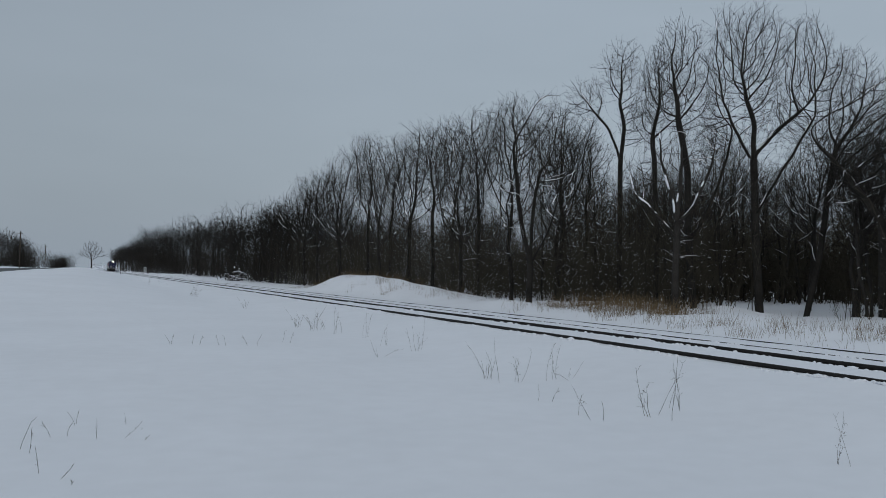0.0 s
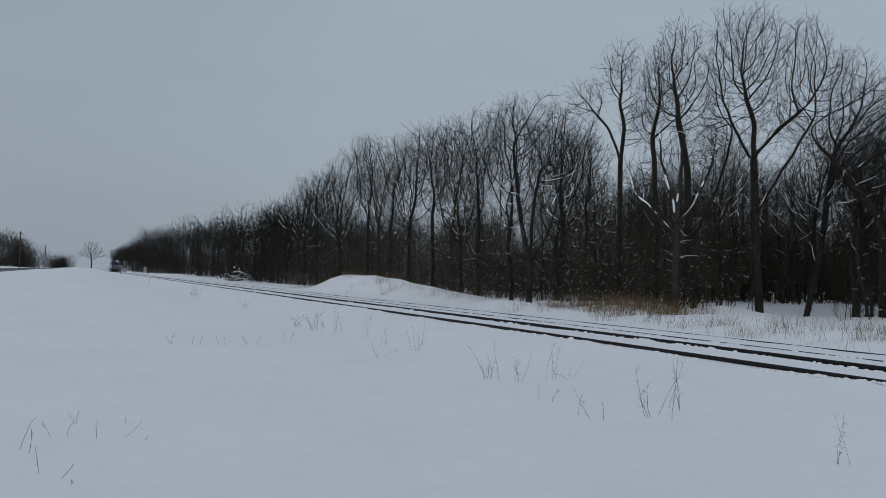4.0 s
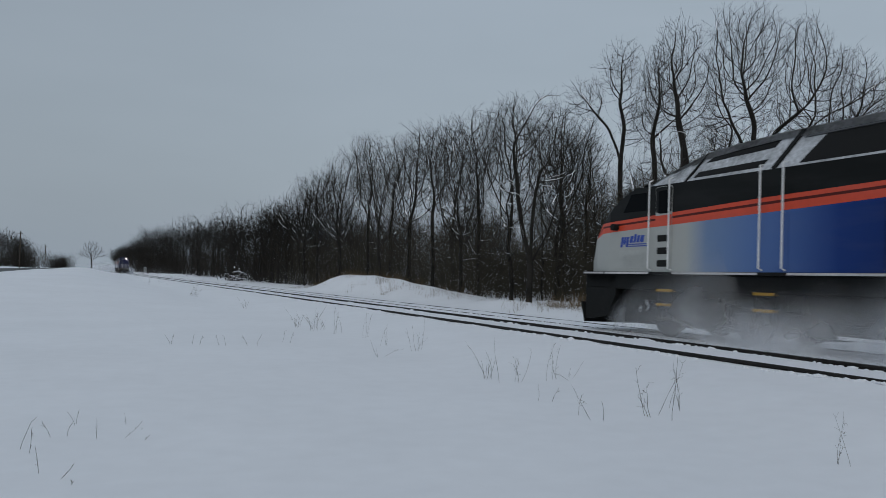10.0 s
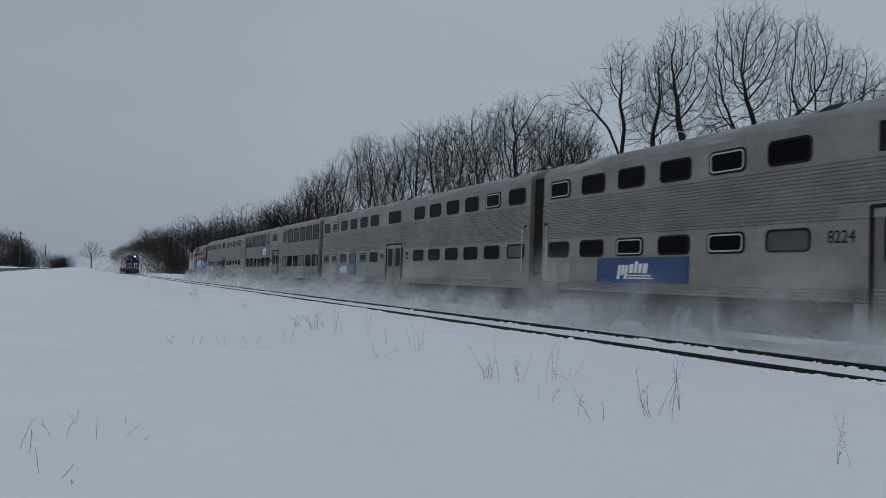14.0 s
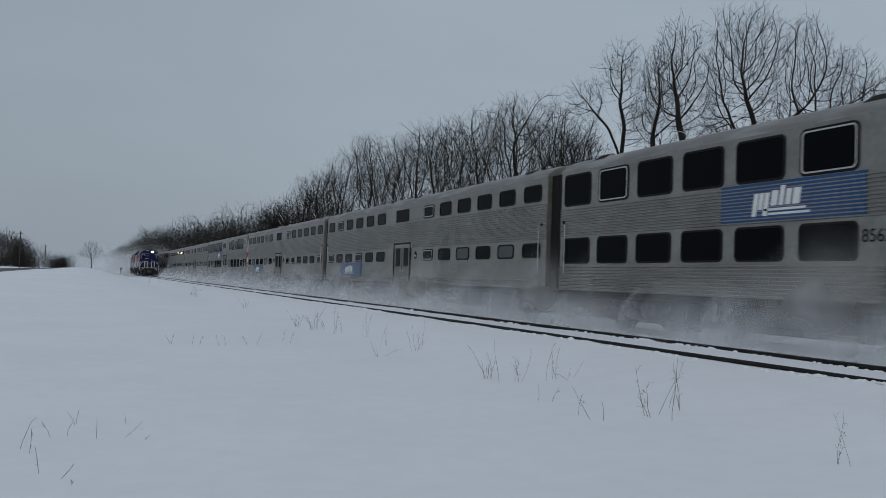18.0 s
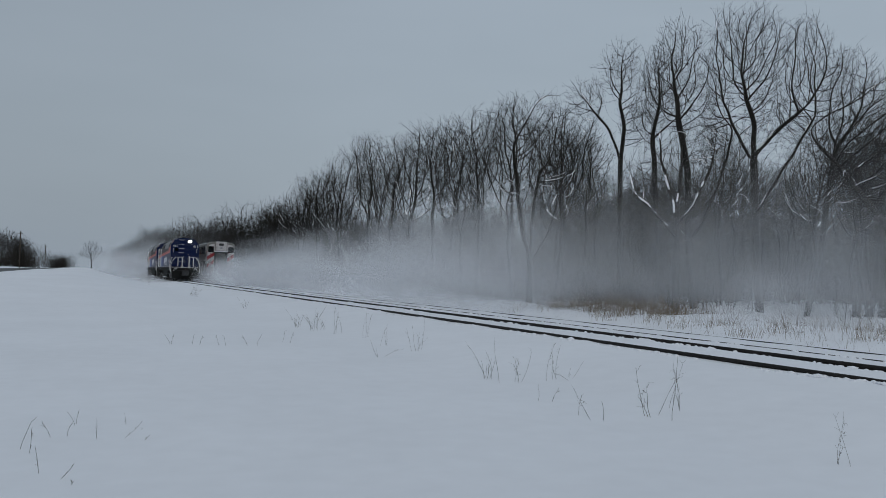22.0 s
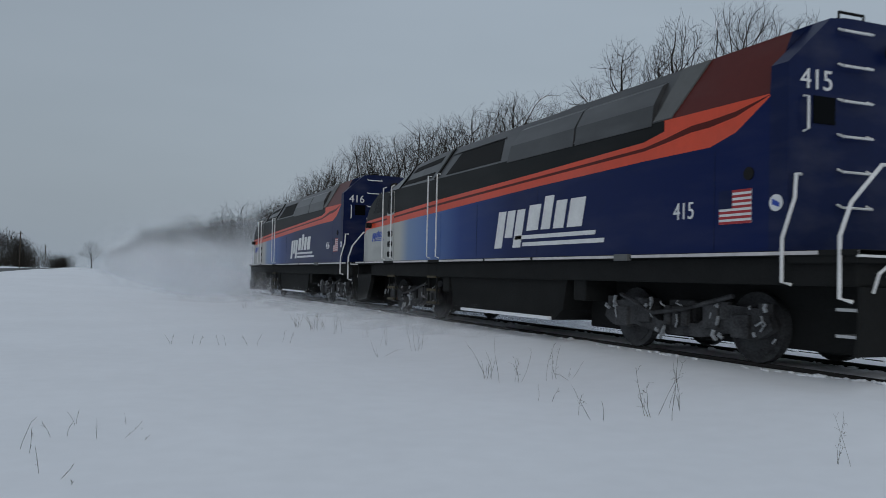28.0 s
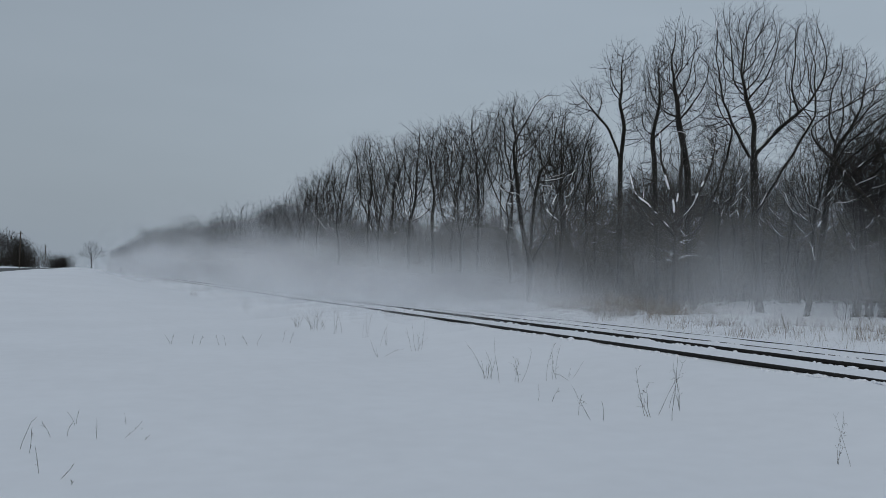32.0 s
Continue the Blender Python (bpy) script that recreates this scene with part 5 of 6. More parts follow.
def engine_rear(thing, number):
    """The blunt end: ladder, lamps, port, platform rails, steps, coupler."""
    y = -17.9
    for i in range(6):
        z = 2.15 + 0.468 * i
        part("ladder_rung", rod(bmesh.new(), [(-0.64, y + 0.01, z + 0.05), (-0.64, y - 0.09, z), (-0.12, y - 0.09, z), (-0.12, y + 0.01, z + 0.05)], 0.018), WHITE, thing, "white ladder rung")
    for x, mat in ((-1.02, 0), (1.12, 0)):
        lettering(number, 0.38, WHITE, thing, on_rear(x, y - 0.004, 3.80), "number", 1.0)
    port = part("end_window", plate_xz(bmesh.new(), [(-1.08, 3.24), (-0.70, 3.24), (-0.70, 3.60), (-1.08, 3.60)], y - 0.012, y), GLASS, thing, "small dark square window")
    for x in (0.35, 0.59):
        lamp = part("headlight", disc(bmesh.new(), (x, y - 0.012, 4.32), 0.098, 0.02, "Y", 18), LAMP_ON, thing, "lit round headlight deep in its housing")
        part("reflector", ring_y(0.112, 0.098, x, y - 0.0, 4.32, 18, 0.17), LAMP_REFLECTOR, lamp)
        part("bezel", ring_y(0.135, 0.112, x, y - 0.0, 4.32, 18, 0.16), GASKET, lamp)
    part("marker_lamp", disc(bmesh.new(), (0.70, y - 0.02, 4.02), 0.05, 0.05, "Y", 12), LAMP_OFF, thing)
    part("marker_lamp", disc(bmesh.new(), (0.34, y - 0.02, 2.95), 0.045, 0.05, "Y", 12), LAMP_OFF, thing)
    part("placard", boxed(0.38, 0.56, y - 0.015, y, 2.62, 2.70), WHITE, thing)
    for sgn in (-1, 1):
        part("side_grab", rod(bmesh.new(), [(sgn * 1.24, y, 3.58), (sgn * 1.24, y - 0.08, 3.56), (sgn * 1.24, y - 0.08, 3.14), (sgn * 1.24, y, 3.12)], 0.018), WHITE, thing, "white corner grab iron")
        # tall bent rail from the corner down to the steps
        part("corner_rail", rod(bmesh.new(), [(sgn * 1.30, y - 0.02, 2.55), (sgn * 1.42, y - 0.06, 2.55), (sgn * 1.44, y - 0.06, 2.24), (sgn * 1.56, y + 0.02, 1.72), (sgn * 1.56, y + 0.02, 1.16), (sgn * 1.46, y - 0.04, 1.13)], 0.024), WHITE, thing, "white bent corner rail")
        # platform railing
        rail = rod(bmesh.new(), [(sgn * 0.36, y - 0.98, 1.60), (sgn * 0.36, y - 0.98, 2.57), (sgn * 0.72, y - 0.98, 2.58), (sgn * 1.06, y - 0.98, 2.58), (sgn * 1.40, y - 0.85, 2.12), (sgn * 1.52, y - 0.80, 1.72), (sgn * 1.52, y - 0.80, 0.98), (sgn * 1.42, y - 0.90, 0.94)], 0.026)
        part("platform_rail", rail, WHITE, thing, "white platform hand rail")
        part("rail_post", boxed(sgn * 0.80 - 0.035, sgn * 0.80 + 0.035, y - 1.0, y - 0.95, 1.58, 2.57), WHITE, thing)
        part("rail_post", boxed(sgn * 0.36 - 0.04, sgn * 0.36 + 0.04, y - 1.01, y - 0.95, 1.58, 2.57), WHITE, thing)
        part("mu_box", boxed(sgn * 0.36 - 0.13, sgn * 0.36 + 0.13, y - 1.08, y - 1.0, 1.42, 1.68, 0.015), GREY, thing, "grey cable socket box")
        part("low_grab", rod(bmesh.new(), [(sgn * 1.22, y - 1.0, 1.05), (sgn * 1.20, y - 1.06, 1.28), (sgn * 0.98, y - 1.06, 1.42), (sgn * 0.90, y - 1.06, 1.42), (sgn * 1.0, y - 1.02, 1.24)], 0.02), WHITE, thing, "white bent low grab iron")
        for z in (1.18, 0.84, 0.52):
            part("tread", boxed(sgn * 1.08 - 0.22, sgn * 1.08 + 0.22, y - 0.86, y - 0.56, z - 0.02, z + 0.02, 0.005), ALU, thing, "snow-covered step tread")
        bm = bmesh.new()
        plate_xz(bm, [(sgn * 0.55, 1.12), (sgn * 1.38, 1.12), (sgn * 1.40, 0.55), (sgn * 1.45, 0.30), (sgn * 0.75, 0.30)], y - 0.98, y - 0.93)
        part("end_plate", bm, UNDER, thing, "black pilot plate")
    part("platform", boxed(-1.5, 1.5, y - 1.02, y, 1.40, 1.55, 0.02), UNDER, thing)
    part("platform_edge", boxed(-1.52, 1.52, y - 1.05, y - 1.02, 1.47, 1.55), WHITE, thing, "white platform edge")
    bm = bmesh.new()
    chain = [(-0.36 + 0.18 * i, y - 0.98, 2.5 - 0.34 * math.sin(math.pi * i / 4)) for i in range(5)]
    part("safety_chain", rod(bm, chain, 0.012, 5), GREY, thing, "sagging safety chain")
    bm = bmesh.new()
    box(bm, -0.13, 0.13, y - 1.60, y - 0.9, 0.74, 0.98, 0.04)
    box(bm, -0.19, 0.10, y - 1.86, y - 1.55, 0.68, 1.02, 0.05)
    disc(bm, (0.14, y - 1.80, 0.85), 0.10, 0.36, "Z", 12)
    rod(bm, [(-0.18, y - 1.4, 1.02), (-0.5, y - 1.25, 1.16), (-1.1, y - 1.12, 1.18)], 0.018)
    part("coupler", bm, ICED, thing, "heavy iron coupler")
    part("draft_gear", boxed(-0.36, 0.36, y - 1.08, y - 0.92, 0.58, 1.16, 0.05), ICED, thing, "snow-dusted draft gear plate")
    part("snow_lump", ico((-0.16, y - 1.14, 0.90), (0.17, 0.07, 0.24)), ICED, thing, "lump of dirty packed snow")
    for x in (-0.5, 0.45, 0.62, -0.62):
        part("air_hose", rod(bmesh.new(), [(x, y - 1.0, 1.02), (x, y - 1.16, 0.88), (x + 0.05, y - 1.2, 0.55), (x + 0.02, y - 1.16, 0.34)], 0.028), GASKET, thing, "black air hose")


def plate_xz(bm, outline, y0, y1):
    a = [bm.verts.new((x, y0, z)) for x, z in outline]
    b = [bm.verts.new((x, y1, z)) for x, z in outline]
    n = len(outline)
    bm.faces.new(a)
    bm.faces.new(b[::-1])
    for i in range(n):
        bm.faces.new((a[i], b[i], b[(i + 1) % n], a[(i + 1) % n]))
    return bm


def ring_y(r1, r0, x, y, z, k=18, deep=0.04):
    bm = bmesh.new()
    pts = lambda r, yy: [bm.verts.new((x + r * math.cos(2 * math.pi * i / k), yy, z + r * math.sin(2 * math.pi * i / k))) for i in range(k)]
    rows = [pts(r1, y), pts(r1, y - deep), pts(r0, y - deep), pts(r0, y)]
    for a, b in zip(rows, rows[1:] + rows[:1]):
        for i in range(k):
            bm.faces.new((a[i], a[(i + 1) % k], b[(i + 1) % k], b[i]))
    return bm


def ico(centre, size):
    bm = bmesh.new()
    bmesh.ops.create_icosphere(bm, subdivisions=2, radius=1.0, matrix=Matrix.LocRotScale(centre, None, size))
    for v in bm.verts:
        v.co += Vector((1, 1, 1)) * 0.03 * noise.noise(v.co * 4)
    return bm


# ---- gallery coaches ----
COACH = 25.10
PITCH_COACH = 25.92
HALF = 1.57


def coach_profile(big):
    """Half of the coach's cross-section, bottom to roof crown, with its flutes."""
    pts = []
    bands = ((1.02, 1.72, True), (1.72, 2.54, False), (2.54, 3.34, True), (3.34, 4.33, False)) if big else ((1.02, 1.30, True), (1.30, 2.50, False), (2.50, 3.62, True), (3.62, 4.33, False))
    for z0, z1, fluted in bands:
        if not fluted:
            pts += [(HALF, z0), (HALF, z1)]
            continue
        k = int(round((z1 - z0) / 0.075))
        for i in range(k):
            z, dz = z0 + (z1 - z0) * i / k, (z1 - z0) / k
            pts += [(HALF, z + dz * 0.12), (HALF + 0.026, z + dz * 0.30), (HALF + 0.026, z + dz * 0.62), (HALF, z + dz * 0.80)]
    wall = len(pts)
    for i in range(1, 15):
        a = math.pi / 2 * i / 14
        x, z = (HALF + 0.02) * math.cos(a) ** 0.75 if i < 14 else 0.0, 4.33 + 0.50 * math.sin(a) ** 1.15
        pts.append((x, z))
        if i < 9:
            a2 = a + math.pi / 2 / 14 * 0.5
            pts.append(((HALF + 0.045) * math.cos(a2) ** 0.75, 4.345 + 0.50 * math.sin(a2) ** 1.15))
    return pts, wall


def coach_shell(big):
    half, wall = coach_profile(big)
    ring = [(-x, z) for x, z in half] + [(x, z) for x, z in half[-2::-1]]
    me = bpy.data.meshes.new("shell")
    ys = (-0.0, -0.06, -COACH + 0.06, -COACH)
    verts = [(x * (0.985 if k in (0, 3) else 1), y, z if k not in (0, 3) else z - 0.012) for k, y in enumerate(ys) for x, z in ring]
    n = len(ring)
    faces = [(k * n + i, k * n + i + 1, (k + 1) * n + i + 1, (k + 1) * n + i) for k in range(3) for i in range(n - 1)]
    faces += [(k * n + n - 1, k * n, (k + 1) * n, (k + 1) * n + n - 1) for k in range(3)]
    faces += [tuple(range(n)), tuple(range(3 * n + n - 1, 3 * n - 1, -1))]
    me.from_pydata(verts, [], faces)
    for m in (STAINLESS, STAINLESS_ROOF):
        me.materials.append(m)
    idx = [1 if (len(f) == 4 and sum(verts[v][2] for v in f) / 4 > 4.36) else 0 for f in faces]
    me.polygons.foreach_set("material_index", idx)
    me.update()
    return me


PANES = {}


def window_meshes(w, h, framed, fogged):
    """A round-cornered coach window, centred at its middle, for the side towards -x."""
    key = (w, h, framed, fogged)
    if key not in PANES:
        out = rounded(-w / 2, w / 2, -h / 2, h / 2, 0.13)
        mid = rounded(-w / 2 + 0.045, w / 2 - 0.045, -h / 2 + 0.045, h / 2 - 0.045, 0.10)
        rim = rounded(-w / 2 + 0.075, w / 2 - 0.075, -h / 2 + 0.075, h / 2 - 0.075, 0.08)
        g = part("gasket", ring_plate(bmesh.new(), out, mid, -0.022, 0.0), GASKET)
        p = part("pane", plate(bmesh.new(), rim if framed else mid, -0.008, 0.0), GLASS_FOGGED if fogged else GLASS)
        f = part("frame", ring_plate(bmesh.new(), mid, rim, -0.030, 0.0), ALU)
        PANES[key] = (g.data, p.data, f.data)
        for o in (g, p, f):
            bpy.data.objects.remove(o)
    return PANES[key]


def coach_window(thing, y, z, w, h, sgn, framed=False, fogged=False):
    g, p, f = window_meshes(w, h, framed, fogged)
    win = new("window", g)
    win.parent = thing
    win.matrix_local = Matrix.Translation((sgn * HALF, y, z)) @ (Matrix.Identity(4) if sgn < 0 else Matrix.Rotation(math.pi, 4, "Z"))
    if framed:
        win["label"] = "window with a pale metal frame"
    elif fogged:
        win["label"] = "frosted window"
    pane = new("pane", p)
    pane.parent = win
    if framed:
        fr = new("frame", f)
        fr.parent = win


def coach_door(thing, sgn, z0, z1):
    made = [part("door_frame", ring_plate(bmesh.new(), rounded(-13.34, -11.22, z0 - 0.04, z1 + 0.07, 0.05, 2), rounded(-13.26, -11.30, z0, z1, 0.04, 2), sgn * HALF, sgn * (HALF + 0.035)), GASKET, thing, "black rubber door surround")]
    for y0, y1 in ((-13.25, -12.30), (-12.26, -11.31)):
        leaf = part("door_leaf", plate(bmesh.new(), rounded(y0, y1, z0 + 0.02, z1 - 0.01, 0.03, 2), sgn * HALF, sgn * (HALF + 0.012)), DOOR_STEEL, thing, "dull steel door leaf")
        made.append(leaf)
        part("pane", plate(bmesh.new(), rounded(y0 + 0.2, y1 - 0.2, z1 - 0.95, z1 - 0.15, 0.07, 3), sgn * (HALF + 0.012), sgn * (HALF + 0.018)), GLASS, leaf)
        part("handle", boxed(sgn * (HALF + 0.02) - 0.012, sgn * (HALF + 0.02) + 0.012, (y1 if y0 < -13 else y0) - 0.14, (y1 if y0 < -13 else y0) - 0.10, z0 + 0.98, z0 + 1.10) if y0 < -13 else boxed(sgn * (HALF + 0.02) - 0.012, sgn * (HALF + 0.02) + 0.012, y0 + 0.10, y0 + 0.14, z0 + 0.98, z0 + 1.10), ALU, leaf)
    made.append(part("door_seal", boxed(sgn * (HALF + 0.008) - 0.008, sgn * (HALF + 0.008) + 0.008, -12.30, -12.26, z0, z1), GASKET, thing))
    made.append(part("door_sill", boxed(min(sgn * 1.3, sgn * HALF), max(sgn * 1.3, sgn * HALF), -13.7, -10.9, z0 - 0.06, 1.02), STAINLESS, thing, "lowered door sill"))
    for o in made:
        o.location.y = -0.35


def make_coach(big, cab, number="", sign=True, seed=1):
    """A bilevel gallery coach; its front end at y = 0, the body towards -y, its origin on the rail."""
    rng = random.Random(seed)
    thing = new("gallery_coach")
    key = "big" if big else "small"
    if key not in SHELLS:
        SHELLS[key] = coach_shell(big)
    part("shell", SHELLS[key], None, thing, "fluted stainless-steel body with a snow-dusted roof")
    front = [-((0.90 if big else 0.98) + 1.74 * i) for i in range(6)]
    rear = [-(15.60 + 1.725 * i) for i in range(6)]
    for sgn in (-1, 1):
        lit = rng.sample(range(12), 4)
        misted = rng.sample(range(12), 2)
        for i, y in enumerate(front + rear):
            hasup = not (cab and i == 11)
            if big:
                if hasup:
                    coach_window(thing, y, 3.84, 1.36, 0.90, sgn, i in lit[:2], False)
                coach_window(thing, y, 2.13, 1.36, 0.72, sgn, i in lit[2:], i in misted)
            else:
                if hasup:
                    coach_window(thing, y, 3.925, 1.12, 0.52, sgn, i in lit[:2], False)
                if not (cab and i == 11):
                    coach_window(thing, y, 2.18, 1.14, 0.46, sgn, i in lit[1:], i in misted)
        if cab:
            win = part("cab_window", ring_plate(bmesh.new(), rounded(-24.72, -23.62, 3.60, 4.22, 0.03, 2), rounded(-24.66, -23.68, 3.66, 4.16, 0.03, 2), sgn * HALF, sgn * (HALF + 0.03)), ALU, thing, "sliding cab window in a pale frame")
            part("pane", plate(bmesh.new(), rounded(-24.66, -23.68, 3.66, 4.16, 0.03, 2), sgn * HALF, sgn * (HALF + 0.008)), GLASS_FOGGED, win)
            part("mullion", boxed(sgn * (HALF + 0.015) - 0.012, sgn * (HALF + 0.015) + 0.012, -24.2, -24.14, 3.66, 4.16), ALU, win)
        if big:
            lou = part("vent_grille", ring_plate(bmesh.new(), rounded(-12.95, -11.22, 3.58, 4.22, 0.03, 2), rounded(-12.88, -11.29, 3.65, 4.15, 0.03, 2), sgn * HALF, sgn * (HALF + 0.02)), STAINLESS, thing, "louvred vent grille")
            for k in range(9):
                part("slat", boxed(sgn * (HALF + 0.01) - 0.014, sgn * (HALF + 0.01) + 0.014, -12.88, -11.29, 3.66 + 0.055 * k, 3.69 + 0.055 * k), UNDER, lou)
            coach_door(thing, sgn, 0.62, 2.92)
        else:
            part("vent_opening", plate(bmesh.new(), rounded(-13.32, -11.72, 3.66, 4.19, 0.02, 2), sgn * HALF, sgn * (HALF + 0.012)), GASKET, thing, "dark rectangular vent opening")
            coach_door(thing, sgn, 0.50, 2.68)
            part("smooth_panel", plate(bmesh.new(), [(-10.9, 2.52), (-13.9, 2.52), (-13.9, 2.80), (-10.9, 2.80)], sgn * HALF, sgn * (HALF + 0.022)), STAINLESS, thing)
        if sign:
            y0, y1, z0, z1 = (-6.75, -10.45, 2.59, 3.37) if big else (-3.05, -6.75, 1.27, 1.91)
            board = part("sign_board", plate(bmesh.new(), [(y0, z0), (y1, z0), (y1, z1), (y0, z1)], sgn * HALF, sgn * (HALF + 0.024)), SIGN_BLUE, thing, "blue sign board with a white mark")
            ya, yb = y0 + (y1 - y0) * 0.25, y0 + (y1 - y0) * 0.66
            if sgn > 0:
                ya, yb = yb, ya
            logo(board, ya, yb, z0 + 0.10, z1 - 0.10, HALF + 0.024, sgn, WHITE)
        seal = part("round_seal", disc(bmesh.new(), (sgn * HALF, -14.25, 2.19), 0.17, 0.012, "X", 20), GASKET, thing, "dark round emblem")
        part("emblem_mark", plate(bmesh.new(), [(-14.16, 2.16), (-14.34, 2.10), (-14.34, 2.17), (-14.16, 2.25)], sgn * (HALF + 0.007), sgn * (HALF + 0.011)), GREY, seal)
        if number:
            lettering(number, 0.33, GASKET, thing, on_side(-10.95 if not big else -10.66, 2.20, sgn * (HALF + 0.004), sgn), "number", 0.95)
        if big:
            notice = part("notice", plate(bmesh.new(), [(-11.00, 2.16), (-11.14, 2.16), (-11.14, 2.44), (-11.00, 2.44)], sgn * HALF, sgn * (HALF + 0.006)), LOGO_BLUE, thing, "small blue and yellow notice")
            part("notice_lower", plate(bmesh.new(), [(-11.02, 1.90), (-11.12, 1.90), (-11.12, 2.10), (-11.02, 2.10)], sgn * HALF, sgn * (HALF + 0.006)), YELLOW, notice)
        # step irons at the ends and marker lamps
        for y in (-0.35, -COACH + 0.35):
            part("end_grab", rod(bmesh.new(), [(sgn * HALF, y, 2.9), (sgn * (HALF + 0.06), y, 2.88), (sgn * (HALF + 0.06), y, 1.5), (sgn * HALF, y, 1.48)], 0.014, 5), ALU, thing)
            part("marker_lamp", disc(bmesh.new(), (sgn * HALF, y + (0.12 if y > -5 else -0.12), 2.95), 0.05, 0.08, "X", 10), GASKET, thing)
    for y in (-1.6, -10.4, -13.6, -23.5):
        for sgn in (-1, 1):
            lie = Matrix.Translation((sgn * 1.22, y, 4.655)) @ Matrix.Rotation(sgn * radians(32), 4, "Y")
            bm = boxed(-0.20, 0.20, -0.30, 0.30, -0.05, 0.05, 0.02)
            bm.transform(lie)
            vent = part("roof_vent", bm, STAINLESS_ROOF, thing, "low sloping roof hatch")
            bm = boxed(-0.15, 0.15, -0.25, 0.25, 0.05, 0.056)
            bm.transform(lie)
            part("mesh_panel", bm, UNDER, vent)
    # underfloor
    part("floor_frame", boxed(-1.45, 1.45, -COACH + 0.1, -0.1, 0.92, 1.02), UNDER, thing)
    # full-length dark block added so that the space under the floor reads as shaded
    part("centre_sill", boxed(-0.66, 0.66, -COACH + 0.2, -0.2, 0.26, 0.93, 0.03), UNDER, thing, "dark block for the centre sill and the shade below the floor")
    part("equipment_box", boxed(-1.35, 1.35, -10.6, -6.0, 0.42, 0.92, 0.05), UNDER, thing, "grimy equipment boxes")
    part("equipment_box", boxed(-1.35, 1.35, -19.0, -14.2, 0.38, 0.92, 0.05), UNDER, thing, "grimy equipment boxes")
    part("pipe", rod(bmesh.new(), [(-1.40, -1.5, 0.86), (-1.40, -10.8, 0.86)], 0.035), UNDER, thing)
    part("pipe", rod(bmesh.new(), [(-1.40, -14.0, 0.86), (-1.40, -24.0, 0.86)], 0.035), UNDER, thing)
    truck(thing, -3.5, 2.6, 0.46, False)
    truck(thing, -21.6, 2.6, 0.46, False)
    # gangways
    for y0, y1 in ((0.0, 0.40), (-COACH - 0.40, -COACH)):
        if not (cab and y0 < -1):
            part("gangway", ring_box(1.40, 0.60, 1.05, 4.40, y0, y1), GASKET, thing, "black rubber gangway bellows")
    part("end_bulkhead", boxed(-1.2, 1.2, -0.02, 0.10, 1.05, 4.2, 0.02), UNDER, thing)
    if cab:
        coach_cab_end(thing)
    tagged(thing, "stainless coach with %s windows%s%s" % ("tall" if big else "small", ", striped cab end" if cab else "", ", number " + number if number else ""), "train car", "coaches of the passenger train")
    return thing


def ring_box(w1, w0, z0, z1, y0, y1):
    bm = bmesh.new()
    outer = [(-w1, z0), (w1, z0), (w1, z1), (-w1, z1)]
    inner = [(-w0, z0 + 0.12), (w0, z0 + 0.12), (w0, z1 - 0.15), (-w0, z1 - 0.15)]
    rows = [[bm.verts.new((x, y, z)) for x, z in o] for y, o in ((y0, outer), (y1, outer), (y1, inner), (y0, inner))]
    for a, b in zip(rows, rows[1:] + rows[:1]):
        for i in range(4):
            bm.faces.new((a[i], a[(i + 1) % 4], b[(i + 1) % 4], b[i]))
    return bm


def corner_line(sgn, y, out=0.0):
    """The end's plan from the gangway post round its corner to the side."""
    pts = [(0.72, y - 0.14), (1.05, y - 0.13), (1.32, y - 0.10), (1.46, y - 0.05), (1.545, y + 0.04), (1.572, y + 0.20)]
    return [(sgn * (x + out * (0.2 + 0.8 * i / 5)), yy - out * (1 - 0.8 * i / 5)) for i, (x, yy) in enumerate(pts)]


def corner_post(sgn, y, z0, z1):
    """A rounded corner panel; its top leans in under the roof."""
    bm = bmesh.new()
    rows = []
    for z, lean in ((z0, 0.0), (3.9, 0.0), (4.25, 0.06), (z1 + 0.12, 0.22)):
        front = corner_line(sgn, y)
        pts = [(x - sgn * lean * (1 if abs(x) > 1 else 0), yy + lean * 0.6) for x, yy in front]
        pts += [(sgn * 1.50, y + 0.20), (sgn * 0.72, y + 0.10)]
        rows.append([bm.verts.new((x, yy, z)) for x, yy in pts])
    n = len(rows[0])
    for a, b in zip(rows, rows[1:]):
        for i in range(n):
            bm.faces.new((a[i], a[(i + 1) % n], b[(i + 1) % n], b[i]))
    bm.faces.new(rows[0][::-1])
    bm.faces.new(rows[-1])
    return bm


def corner_stripe(sgn, y, z, tall, low, high):
    """A slanting stripe that wraps round the corner panel."""
    bm = bmesh.new()
    inner, outer = corner_line(sgn, y, -0.01), corner_line(sgn, y, 0.006)
    run = [0.0]
    for p, q in zip(outer, outer[1:]):
        run.append(run[-1] + math.dist(p, q))
    rise = 0.70
    clip = lambda v: min(high, max(low, v))
    rings = []
    for i in range(len(outer)):
        at = z + rise * (run[i] / run[-1] if sgn > 0 else 1 - run[i] / run[-1])
        a, b = clip(at), max(clip(at) + 0.002, clip(at + tall))
        rings.append([bm.verts.new((*p, zz)) for p, zz in ((outer[i], a), (outer[i], b), (inner[i], b), (inner[i], a))])
    for p, q in zip(rings, rings[1:]):
        for k in range(4):
            bm.faces.new((p[k], p[(k + 1) % 4], q[(k + 1) % 4], q[k]))
    bm.faces.new(rings[0][::-1])
    bm.faces.new(rings[-1])
    return bm


